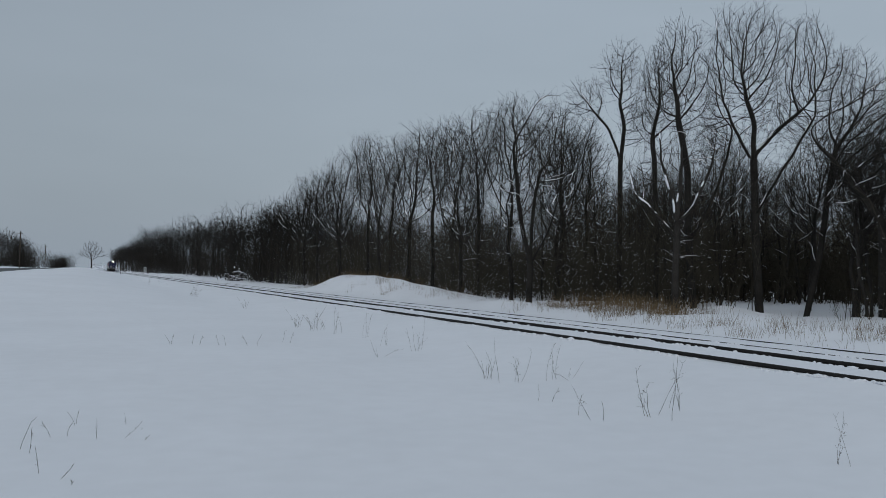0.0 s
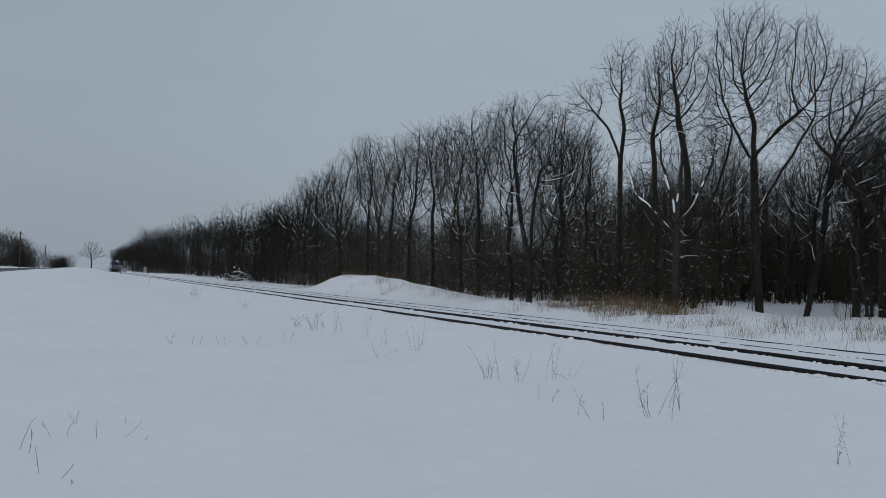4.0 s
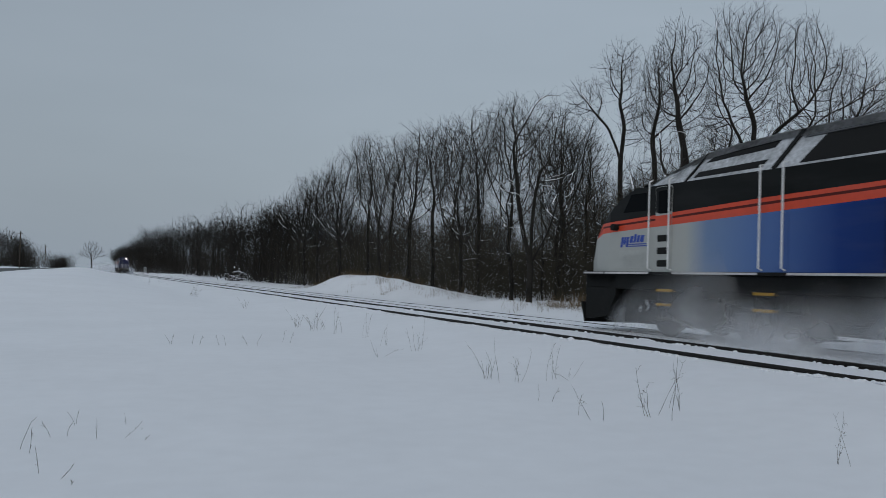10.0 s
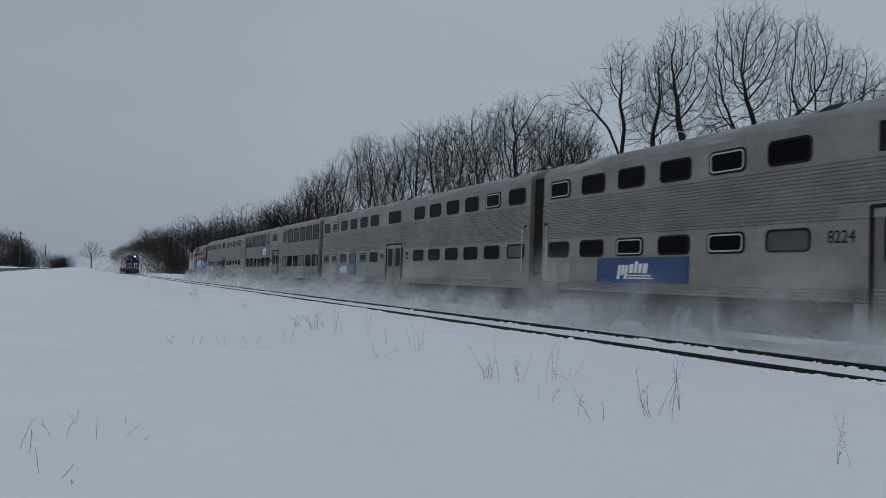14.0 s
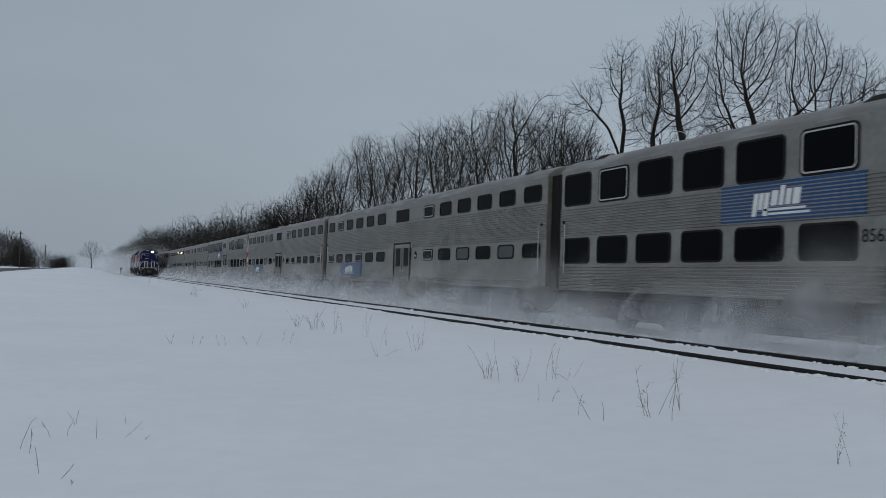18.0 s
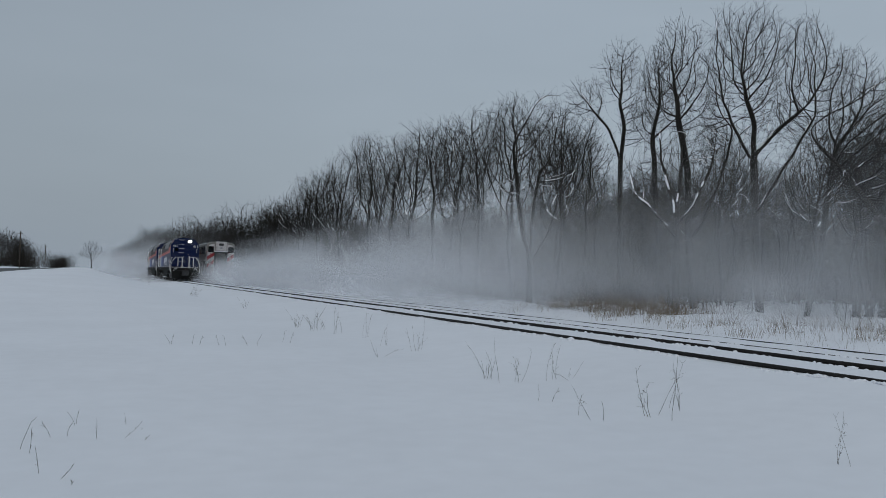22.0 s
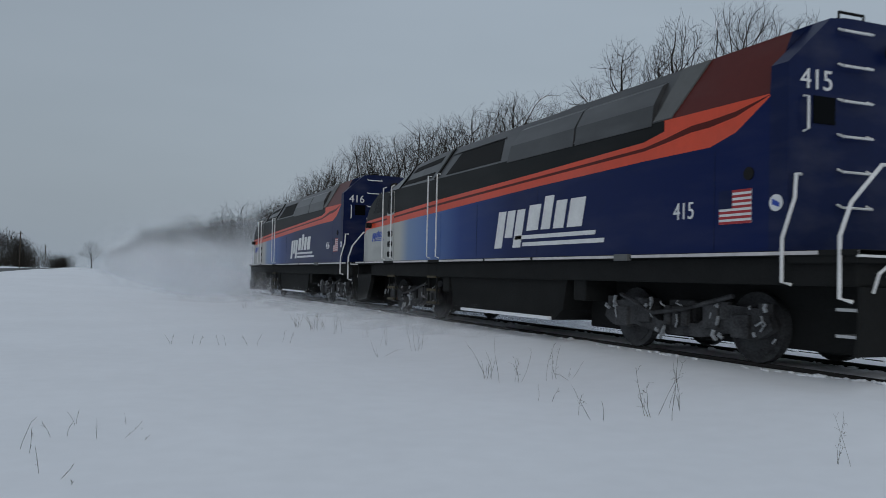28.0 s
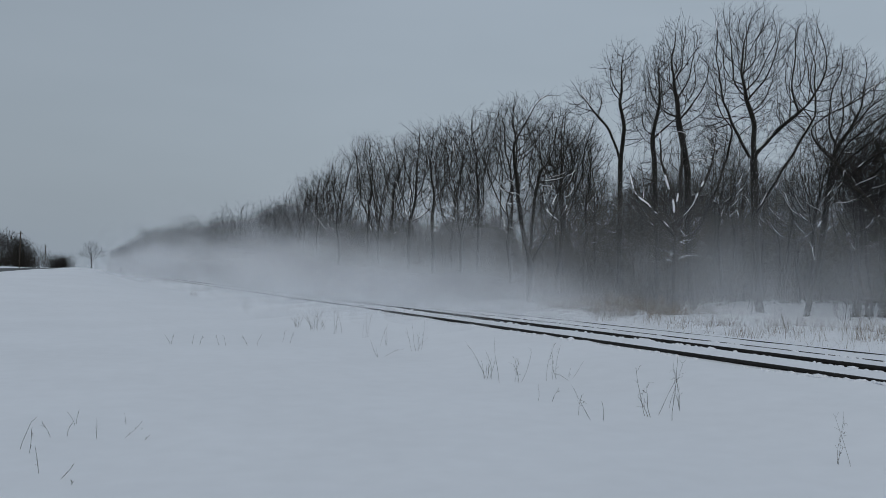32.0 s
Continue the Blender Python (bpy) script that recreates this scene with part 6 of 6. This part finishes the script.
def coach_cab_end(thing):
    """The control end: striped corner posts, windows, framed gangway door and the box over it."""
    y = -COACH
    for sgn in (-1, 1):
        x0, x1 = sorted((sgn * 0.72, sgn * 1.55))
        panel = part("corner_panel", corner_post(sgn, y, 1.02, 4.42), GRIMY_WHITE, thing, "white corner panel with red slanting stripes")
        for k in range(4):
            part("stripe", corner_stripe(sgn, y, 0.62 + 0.92 * k, 0.44, 1.06, 3.60), RED, panel, "red slanting stripe")
        part("end_window", plate_xz(bmesh.new(), rounded(x0 + 0.10, x1 - 0.10, 3.55, 4.20, 0.10), y - 0.16, y - 0.09), GLASS, thing, "dark end window")
        part("visor", boxed(x0 + 0.1, x1 - 0.1, y - 0.18, y - 0.10, 4.21, 4.25), GASKET, thing)
        lamp = part("marker_lamp", disc(bmesh.new(), (sgn * 1.15, y - 0.12, 1.98), 0.09, 0.06, "Y", 14), LAMP_OFF, thing)
        part("marker_lamp", disc(bmesh.new(), (sgn * 1.15, y - 0.12, 3.36), 0.06, 0.05, "Y", 12), RED, thing)
        part("door_post", boxed(sgn * 0.62 - 0.10, sgn * 0.62 + 0.10, y - 0.42, y, 1.02, 3.45, 0.03), GASKET, thing, "black gangway post")
        part("end_grab", rod(bmesh.new(), [(sgn * 0.80, y - 0.1, 2.5), (sgn * 0.80, y - 0.18, 2.48), (sgn * 0.80, y - 0.18, 1.3), (sgn * 0.80, y - 0.1, 1.28)], 0.016), ALU, thing)
        part("corner_step", boxed(x0, x1, y - 0.16, y - 0.04, 0.55, 0.98, 0.03), ICED, thing, "snowy corner step")
    door = part("gangway_door", boxed(-0.52, 0.52, y - 0.08, y, 1.05, 3.35, 0.02), DOOR_STEEL, thing, "steel gangway door with a window")
    part("pane", plate_xz(bmesh.new(), [(-0.28, 2.5), (0.28, 2.5), (0.28, 3.15), (-0.28, 3.15)], y - 0.095, y - 0.078), GLASS, door)
    part("door_header", boxed(-0.82, 0.82, y - 0.46, y, 3.45, 3.62, 0.03), GASKET, thing, "black gangway header")
    hood = part("upper_box", boxed(-0.60, 0.60, y - 0.34, y + 0.1, 3.74, 4.80, 0.06), GRIMY_WHITE, thing, "snow-plastered box over the end door")
    part("pane", plate_xz(bmesh.new(), [(a - 0.0, b + 4.46) for a, b in rounded(-0.28, 0.28, -0.14, 0.14, 0.10)], y - 0.36, y - 0.335), GLASS_FOGGED, hood)
    part("headlight", disc(bmesh.new(), (0.0, y - 0.36, 4.08), 0.13, 0.06, "Y", 18), LAMP_OFF, hood, "unlit round headlight")
    part("header_snow", boxed(-0.80, 0.80, y - 0.45, y - 0.05, 3.62, 3.70, 0.03), SNOW_CAP, thing, "snow on the header")
    part("horn", rod(bmesh.new(), [(0.75, y + 0.3, 4.70), (0.75, y + 0.3, 4.95), (0.75, y - 0.05, 5.0)], 0.05, 8), UNDER, thing)
    part("beacon", disc(bmesh.new(), (0.95, y + 0.9, 4.86), 0.10, 0.16, "Z", 12), GASKET, thing)
    bm = bmesh.new()
    box(bm, -0.14, 0.14, y - 0.75, y, 0.72, 0.98, 0.04)
    box(bm, -0.22, 0.22, y - 1.0, y - 0.68, 0.62, 1.06, 0.06)
    part("coupler", bm, ICED, thing, "snow-caked coupler")
    for x in (-0.55, -0.35, 0.4, 0.6):
        part("air_hose", rod(bmesh.new(), [(x, y - 0.1, 1.0), (x, y - 0.28, 0.85), (x + 0.04, y - 0.3, 0.5)], 0.028), ICED, thing)
    part("pilot", boxed(-1.2, 1.2, y - 0.22, y - 0.1, 0.30, 0.62, 0.03), ICED, thing, "ice-crusted pilot beam")


SHELLS = {}


def passenger_nose(t):
    """The first train's nose along the far track; it runs away from the camera at a steady pace."""
    return first_coach(t) + 20.68


def first_coach(t):
    """The front of the first coach, gathering speed slightly."""
    d = t - 11.0
    return 24.32 + 25.05 * d + 0.061 * d * d


def tail_passes(y):
    """When the passenger train's tail leaves a place on the line behind."""
    d = y + 206.5 - 24.32
    return 11.0 + (-25.05 + math.sqrt(25.05 ** 2 + 4 * 0.061 * d)) / (2 * 0.061)


# the second train's blunt end along the near track, time by time
LIGHT_ENGINES = ((0.0, 409.0), (3.0, 366.5), (6.0, 325.5), (9.0, 285.5), (12.0, 244.7), (14.5, 209.6), (17.0, 172.0), (19.0, 141.2), (20.0, 126.2), (21.0, 111.9), (22.0, 97.1),
                 (23.0, 81.9), (24.0, 67.5), (25.0, 53.05), (25.5, 45.9), (27.5, 16.45), (28.0, 8.65), (29.0, -5.85), (29.5, -13.2), (30.3, -25.4), (31.0, -36.0), (32.0, -51.2))


def on_track(spec, y):
    x, z, cant = spec
    return pose(x, y, z, 0, cant, 0)


def build_trains():
    lead = tagged(make_engine("409", True), "blue and grey diesel locomotive with orange stripe", "locomotive")
    for lamp in [o for o in lead.children if o.name.startswith("headlight")]:
        lamp.data.materials[0] = LAMP_OFF
    engine_roof_snow(lead)
    next(o for o in lead.children if o.name.startswith("body")).data.materials[6] = SNOW_FILM
    for ladder in [o for o in lead.children if o.name.startswith("step_ladder")]:
        for tread in sorted((o for o in ladder.children), key=lambda o: o.data.vertices[0].co.z)[1:]:
            tread.data.materials[0] = YELLOW
            tread["label"] = "worn yellow tread edge"
    one = tagged(make_engine("415"), "deep blue diesel locomotive running tail first, headlights lit", "locomotive", "light engines")
    two = tagged(make_engine("416"), "deep blue diesel locomotive coupled behind another", "locomotive", "light engines")
    for lamp in [o for o in two.children if o.name.startswith("headlight")]:
        lamp.data.materials[0] = LAMP_OFF
    consist = [(False, True, "8252"), (True, False, "7486"), (False, False, "7347"), (False, False, "8224"), (True, True, ""), (False, False, "7357"), (False, False, ""), (True, True, "8562")]
    cars = [make_coach(big, cab, num, True, 40 + i) for i, (big, cab, num) in enumerate(consist)]
    # the first coach's cab end: grime, and the coach gap's shade painted in grey
    for panel in [o for o in cars[0].children if o.name.startswith("corner_panel")]:
        panel.data.materials[0] = PANEL_GREY
        panel["label"] = "grimy corner panel, greyed for the shade in the gap"
        for stripe in sorted(panel.children, key=lambda o: -max(v.co.z for v in o.data.vertices))[1:]:
            stripe.data.materials[0] = DOOR_STEEL
            stripe["label"] = "grimy stripe, greyed for the shade in the gap"
    return lead, one, two, cars


def run_trains(lead, one, two, cars):
    times = [0.0, 4.0, 7.0, 9.0, 10.0, 11.0, 12.0, 14.0, 16.0, 18.0, 20.0, 22.0, 25.0, 28.0, 32.0]
    walk(lead, [(t, on_track(TRACK_FAR, passenger_nose(t))) for t in times])
    for i, car in enumerate(cars):
        walk(car, [(t, on_track(TRACK_FAR, first_coach(t) - PITCH_COACH * i)) for t in times])
    lead.scale = (1.0, 1.062, 1.0)
    one.scale, two.scale = (1.0, 1.055, 1.0), (1.0, 1.035, 1.0)
    walk(one, [(t, on_track(TRACK_NEAR, y + 18.5)) for t, y in LIGHT_ENGINES])
    walk(two, [(t, on_track(TRACK_NEAR, y + 17.9 + 20.78)) for t, y in LIGHT_ENGINES])


# ---- small things along the line ----
POLE_WOOD = material("weathered_pole", (0.07, 0.06, 0.05), 0.9, vary=0.4, scale=1.5, bump=0.4)
CABINET = material("galvanised_cabinet", (0.35, 0.36, 0.36), 0.5, 0.3, vary=0.2, scale=2.0)


def make_pole(x, y, h):
    thing = new("utility_pole")
    tagged(thing, "dark wooden utility pole beside the road", "utility pole", "poles along the road")
    part("pole", rod(bmesh.new(), [(0, 0, -0.6), (0, 0, h * 0.5), (0.03, 0, h)], 0.13, 8), POLE_WOOD, thing)
    part("crossarm", boxed(-0.6, 0.6, -0.05, 0.05, h - 0.75, h - 0.65, 0.01), POLE_WOOD, thing)
    for k in (-0.5, 0.5):
        part("insulator", disc(bmesh.new(), (k, 0, h - 0.52), 0.05, 0.16, "Z", 8), CABINET, thing)
    thing.matrix_world = pose(x, y, ground_height(x, y), 0, 0, 8)


def build_small_things():
    make_pole(-15.7, 232, 9.2)
    make_pole(-16.2, 375, 9.4)
    cab = new("relay_cabinet")
    tagged(cab, "small pale metal relay cabinet beside the track", "cabinet")
    part("body", boxed(-0.45, 0.45, -0.35, 0.35, 0.5, 2.0, 0.03), CABINET, cab)
    part("roof", boxed(-0.5, 0.5, -0.4, 0.4, 2.0, 2.06, 0.02), SNOW_CAP, cab, "snow-covered lid")
    for k in (-0.35, 0.35):
        part("leg", boxed(k - 0.05, k + 0.05, -0.05, 0.05, -0.4, 0.5), CABINET, cab)
    cab.matrix_world = pose(16.6, 285, ground_height(16.6, 285))
    post = new("marker_post")
    tagged(post, "dark trackside marker post with a small plate", "marker post")
    part("post", rod(bmesh.new(), [(0, 0, -0.5), (0, 0, 1.5)], 0.06, 8), POLE_WOOD, post)
    part("plate", boxed(-0.18, 0.18, -0.09, -0.06, 1.0, 1.5, 0.01), POLE_WOOD, post)
    post.matrix_world = pose(6.4, 195, ground_height(6.4, 195))
    # snow-laden bush and brush pile before the wood
    rng = random.Random(31)
    bush = new("snowy_bush")
    tagged(bush, "low dark bush loaded with snow", "bush")
    stems, caps = [], []
    for i in range(60):
        b = grow(rng, Vector((rng.gauss(0, 0.5), rng.gauss(0, 0.5), -0.2)), Vector((rng.gauss(0, 0.6), rng.gauss(0, 0.6), 1)), rng.uniform(1.2, 2.6), 0.05, 0.01, 5, 0.15, -0.04, 4)
        stems.append(b)
        for p in b[0][2:]:
            if rng.random() < 0.13:
                d = Vector((rng.gauss(0, 0.2), rng.gauss(0, 0.2), rng.gauss(0, 0.05)))
                caps.append(([p - d, p + Vector((0, 0, 0.06)), p + d], [0.03, rng.uniform(0.06, 0.12), 0.03], 6))
    tagged(part("stems", tube_mesh("stems", stems, BRUSH), None, bush), kind="stuff")
    tagged(part("snow_load", tube_mesh("snow_load", caps, SNOW_CAP), None, bush, "white snow lying on the stems"), kind="stuff")
    bush.matrix_world = pose(20.2, 128, ground_height(20.2, 128))


# ---- blown snow ----
def mist_material():
    """Fine airborne snow: thin, soft-edged, light passes through it."""
    m = bpy.data.materials.new("airborne_snow")
    m.use_nodes = True
    n, l = m.node_tree.nodes, m.node_tree.links
    n.remove(n["Principled BSDF"])
    fade, power, uneven, amount = n.new("ShaderNodeAttribute"), n.new("ShaderNodeMath"), n.new("ShaderNodeTexNoise"), n.new("ShaderNodeMath")
    fade.attribute_name = "fade"
    power.operation, amount.operation = "POWER", "MULTIPLY"
    power.inputs[1].default_value = 1.0
    uneven.inputs["Scale"].default_value, uneven.inputs["Detail"].default_value = 0.9, 3
    where = n.new("ShaderNodeTexCoord")
    l.new(where.outputs["Object"], uneven.inputs["Vector"])
    l.new(fade.outputs["Fac"], power.inputs[0])
    l.new(power.outputs[0], amount.inputs[0])
    l.new(uneven.outputs["Fac"], amount.inputs[1])
    clear, near, far, body, mix = n.new("ShaderNodeBsdfTransparent"), n.new("ShaderNodeBsdfDiffuse"), n.new("ShaderNodeBsdfTranslucent"), n.new("ShaderNodeMixShader"), n.new("ShaderNodeMixShader")
    near.inputs["Color"].default_value = far.inputs["Color"].default_value = (0.88, 0.90, 0.93, 1)
    body.inputs[0].default_value = 0.5
    l.new(near.outputs[0], body.inputs[1])
    l.new(far.outputs[0], body.inputs[2])
    l.new(amount.outputs[0], mix.inputs[0])
    l.new(clear.outputs[0], mix.inputs[1])
    l.new(body.outputs[0], mix.inputs[2])
    l.new(mix.outputs[0], n["Material Output"].inputs["Surface"])
    return m


AIRBORNE = mist_material()


def cloud_mesh(seed, wisps, length, depth, height, r0, r1, strength):
    """A cloud of soft upright wisps of snow, its origin at its foot."""
    rng = random.Random(seed)
    verts, faces, fade = [], [], []
    rings = ((0.22, 0.86, 0.9), (0.44, 0.54, 0.7), (0.70, 0.18, 0.35), (1.0, 0.0, 0.0))
    k = 12
    for i in range(wisps):
        c = Vector((rng.gauss(0, 0.4) * depth, rng.gauss(0, 0.42) * length, abs(rng.gauss(0, 0.45)) * height))
        r = rng.uniform(r0, r1) * (0.7 + 0.6 * c.z / height)
        a0 = rng.uniform(0, math.pi)
        u = Vector((math.cos(a0), math.sin(a0), rng.gauss(0, 0.15))).normalized()
        w = u.cross(Vector((math.sin(a0), -math.cos(a0), rng.gauss(0, 0.3)))).normalized()
        base = len(verts)
        bulge = u.cross(w) * r * 0.25
        core = strength * rng.uniform(0.6, 1.3)
        verts.append(tuple(c + bulge))
        fade.append(core)
        wob = [rng.uniform(0.8, 1.2) for j in range(k)]
        for part_r, level, lift in rings:
            for j in range(k):
                a = 2 * math.pi * j / k
                verts.append(tuple(c + bulge * lift + (u * math.cos(a) * 1.5 + w * math.sin(a) * 0.85) * r * part_r * wob[j]))
                fade.append(core * level)
        faces += [(base, base + 1 + j, base + 1 + (j + 1) % k) for j in range(k)]
        for ring in (0, 1, 2):
            o = base + 1 + ring * k
            faces += [(o + j, o + k + j, o + k + (j + 1) % k, o + (j + 1) % k) for j in range(k)]
    me = bpy.data.meshes.new("cloud")
    me.from_pydata(verts, [], faces)
    me.attributes.new("fade", "FLOAT", "POINT").data.foreach_set("value", fade)
    me.polygons.foreach_set("use_smooth", [True] * len(me.polygons))
    me.materials.append(AIRBORNE)
    me.update()
    return me


def build_clouds():
    """Spray that runs with the trains, and clouds that they leave standing."""
    spray = [cloud_mesh(s, 50, 4.4, 0.9, 1.05, 0.6, 1.2, 0.5) for s in (1, 2, 3)]
    drift = [cloud_mesh(s, 54, 7.0, 3.2, 2.1, 1.0, 2.1, 0.22) for s in (4, 5, 6)]
    faint = [cloud_mesh(s, 38, 8.0, 4.5, 3.0, 1.6, 3.0, 0.085) for s in (7, 8)]
    low = [cloud_mesh(s, 50, 4.5, 1.0, 0.6, 0.5, 0.9, 0.22) for s in (16, 17)]
    deep = [cloud_mesh(s, 46, 9.0, 6.0, 5.0, 1.8, 3.4, 0.13) for s in (14, 15)]
    haze = [cloud_mesh(s, 40, 8.0, 4.5, 2.8, 1.4, 2.6, 0.15) for s in (10, 11)]
    trail = [cloud_mesh(s, 44, 8.0, 3.4, 2.2, 1.3, 2.4, 0.20) for s in (12, 13)]
    rng = random.Random(99)
    running, standing = [], []

    def cloud(me, label, group):
        ob = new("snow_cloud", me)
        return tagged(ob, label, "snow cloud", group, kind="stuff")

    # beside the passenger train: from a little behind the nose to its tail
    for i in range(64):
        back = 7 + i * 3.45 + rng.uniform(-0.6, 0.6)
        ob = cloud(spray[i % 3], "white snow spray whirled up along the passenger train", "spray of the passenger train")
        running.append((ob, "far", back, TRACK_FAR[0] - 1.75 - rng.uniform(0, 0.5), -0.5 + rng.uniform(0, 0.3)))
    for i in range(9):
        back = 226 + i * 2.4
        ob = cloud(drift[i % 3], "white snow cloud trailing the passenger train", "spray of the passenger train")
        running.append((ob, "far", back, TRACK_FAR[0] + rng.uniform(-1.5, 3.0), -0.4 + rng.uniform(0, 0.5)))
    # beside and behind the light engines
    for i in range(22):
        back = 12 + i * 1.6 + rng.uniform(-0.5, 0.5)
        hidden = i < 13
        ob = cloud(spray[i % 3], "white snow spray whirled up by the light engines", "spray of the light engines")
        running.append((ob, "near", back, TRACK_NEAR[0] + (2.2 if hidden or i % 2 else 1.0), -0.75 + 0.25 * i / 22))
    for i in range(12):
        back = 11 + i * 3.0 + rng.uniform(-0.6, 0.6)
        ob = cloud(low[i % 2], "thin snow mist round the wheels of the light engines", "spray of the light engines")
        running.append((ob, "near", back, TRACK_NEAR[0] - 1.9 - rng.uniform(0, 0.6), -0.7))
    for i in range(20):
        back = 38 + i * 2.6 + rng.uniform(-1, 1)
        ob = cloud(trail[i % 2], "white snow cloud trailing the light engines", "spray of the light engines")
        running.append((ob, "left_behind", back, TRACK_NEAR[0] + rng.uniform(-4.5, 3.5), -0.9 + rng.uniform(0, 1.1)))
    # what stays standing over the far track and drifts to the wood
    for i in range(28):
        y = 20 + i * 3.2 + rng.uniform(-1, 1)
        ob = cloud(drift[(i + 1) % 3], "white snow cloud hanging over the track", "standing snow clouds")
        standing.append((ob, "far", y, TRACK_FAR[0] + rng.uniform(0.0, 3.5), rng.uniform(-0.4, 0.5), rng.uniform(0.9, 1.3)))
    for i in range(36):
        y = 32 + i * 3.6 + rng.uniform(-1, 1)
        ob = cloud(haze[i % 2], "thin haze of fine snow lingering before the wood", "standing snow clouds")
        standing.append((ob, "lingering", y, TRACK_FAR[0] + rng.uniform(2.0, 6.0), rng.uniform(-0.2, 1.2), 0.5))
    for i in range(8):
        y = 14 + i * 3.2 + rng.uniform(-1, 1)
        ob = cloud(faint[i % 2], "faint haze of fine snow at the wood's edge", "standing snow clouds")
        standing.append((ob, "lingering", y, TRACK_FAR[0] + rng.uniform(4.0, 8.0), rng.uniform(-0.6, 0.6), 0.5))
    for i in range(20):
        y = 18 + i * 3.4 + rng.uniform(-1, 1)
        ob = cloud(faint[i % 2], "faint haze of fine snow left over the tracks", "standing snow clouds")
        standing.append((ob, "haze", y, TRACK_FAR[0] + rng.uniform(2.0, 7.0), rng.uniform(-0.4, 0.4), 0.4))
    for i in range(44):
        y = 72 + i * 5.0 + rng.uniform(-1, 1)
        ob = cloud(deep[i % 2], "white haze of fine snow hanging over the distant line", "standing snow clouds")
        standing.append((ob, "haze", y, TRACK_NEAR[0] + rng.uniform(-5.0, 8.0), rng.uniform(-0.8, 0.4), 0.4))
    return running, standing


def nose_of_engines(t):
    ts, ys = zip(*LIGHT_ENGINES)
    return float(np.interp(t, ts, ys))


def run_clouds(running, standing):
    times = [0.0, 4.0, 7.0, 9.0, 10.0, 11.0, 12.0, 14.0, 16.0, 18.0, 20.0, 22.0, 25.0, 28.0, 32.0]
    for ob, which, back, x, z in running:
        if which == "far":
            walk(ob, [(t, pose(x, passenger_nose(t) - back, z + TRACK_FAR[1])) for t in times])
        elif which == "near":
            walk(ob, [(t, pose(x, y + back, z)) for t, y in LIGHT_ENGINES])
        else:
            # the trailing cloud stays back and settles where the line is still far off
            walk(ob, [(t, pose(x + 1.6 * max(0.0, t - 29.5), max(y + back, back * 0.85 - 6.0), z - 0.5 * max(0.0, t - 30.4))) for t, y in LIGHT_ENGINES])
    for ob, which, y, x, z, wind in standing:
        # rises when the train's tail has passed, hangs, drifts and settles back into the snow
        if which == "far":
            start = tail_passes(y) - 0.2
            stay, ebb = float(np.interp(y, (20, 60), (0.5, 0.9))), float(np.interp(y, (20, 60), (1.3, 3.6)))
        elif which == "lingering":
            start = tail_passes(y) + 0.3
            stay, ebb = 3.0, 7.5
        else:
            start = float(np.interp(-(y + 0), [-v for _, v in LIGHT_ENGINES], [t for t, _ in LIGHT_ENGINES])) + 2.6
            stay, ebb = 3.0, 16.0
        rows = [(0.0, pose(x, y, -8))]
        for dt, dx, dz in ((-0.4, 0, -8), (0.5, 0.1, z - 0.6), (stay, 1, z), (stay + ebb * 0.5, 2.6, z - 1.3), (stay + ebb, 4.5, z - 3.2), (stay + ebb * 1.8, 6, -8)):
            t = start + dt
            if 0.05 < t < 31.9:
                rows.append((t, pose(x + dx * wind, y + dx * 0.5, dz)))
                last = (dx, dz)
        rows.append((32.0, pose(x + last[0] * wind, y + last[0] * 0.5, last[1] - 0.05)))
        walk(ob, rows)


# ---- put together ----
build_ground()
build_road()
build_track(TRACK_NEAR, "track_near", "railway track with dark rails in drifted snow")
build_track(TRACK_FAR, "track_far", "railway track almost buried under snow")
build_rail_snow()
trains = build_trains()
build_woods()
build_undergrowth()
build_grass()
build_weeds()
build_small_things()
clouds = build_clouds()


def motions():
    run_trains(*trains)
    run_clouds(*clouds)


motions()
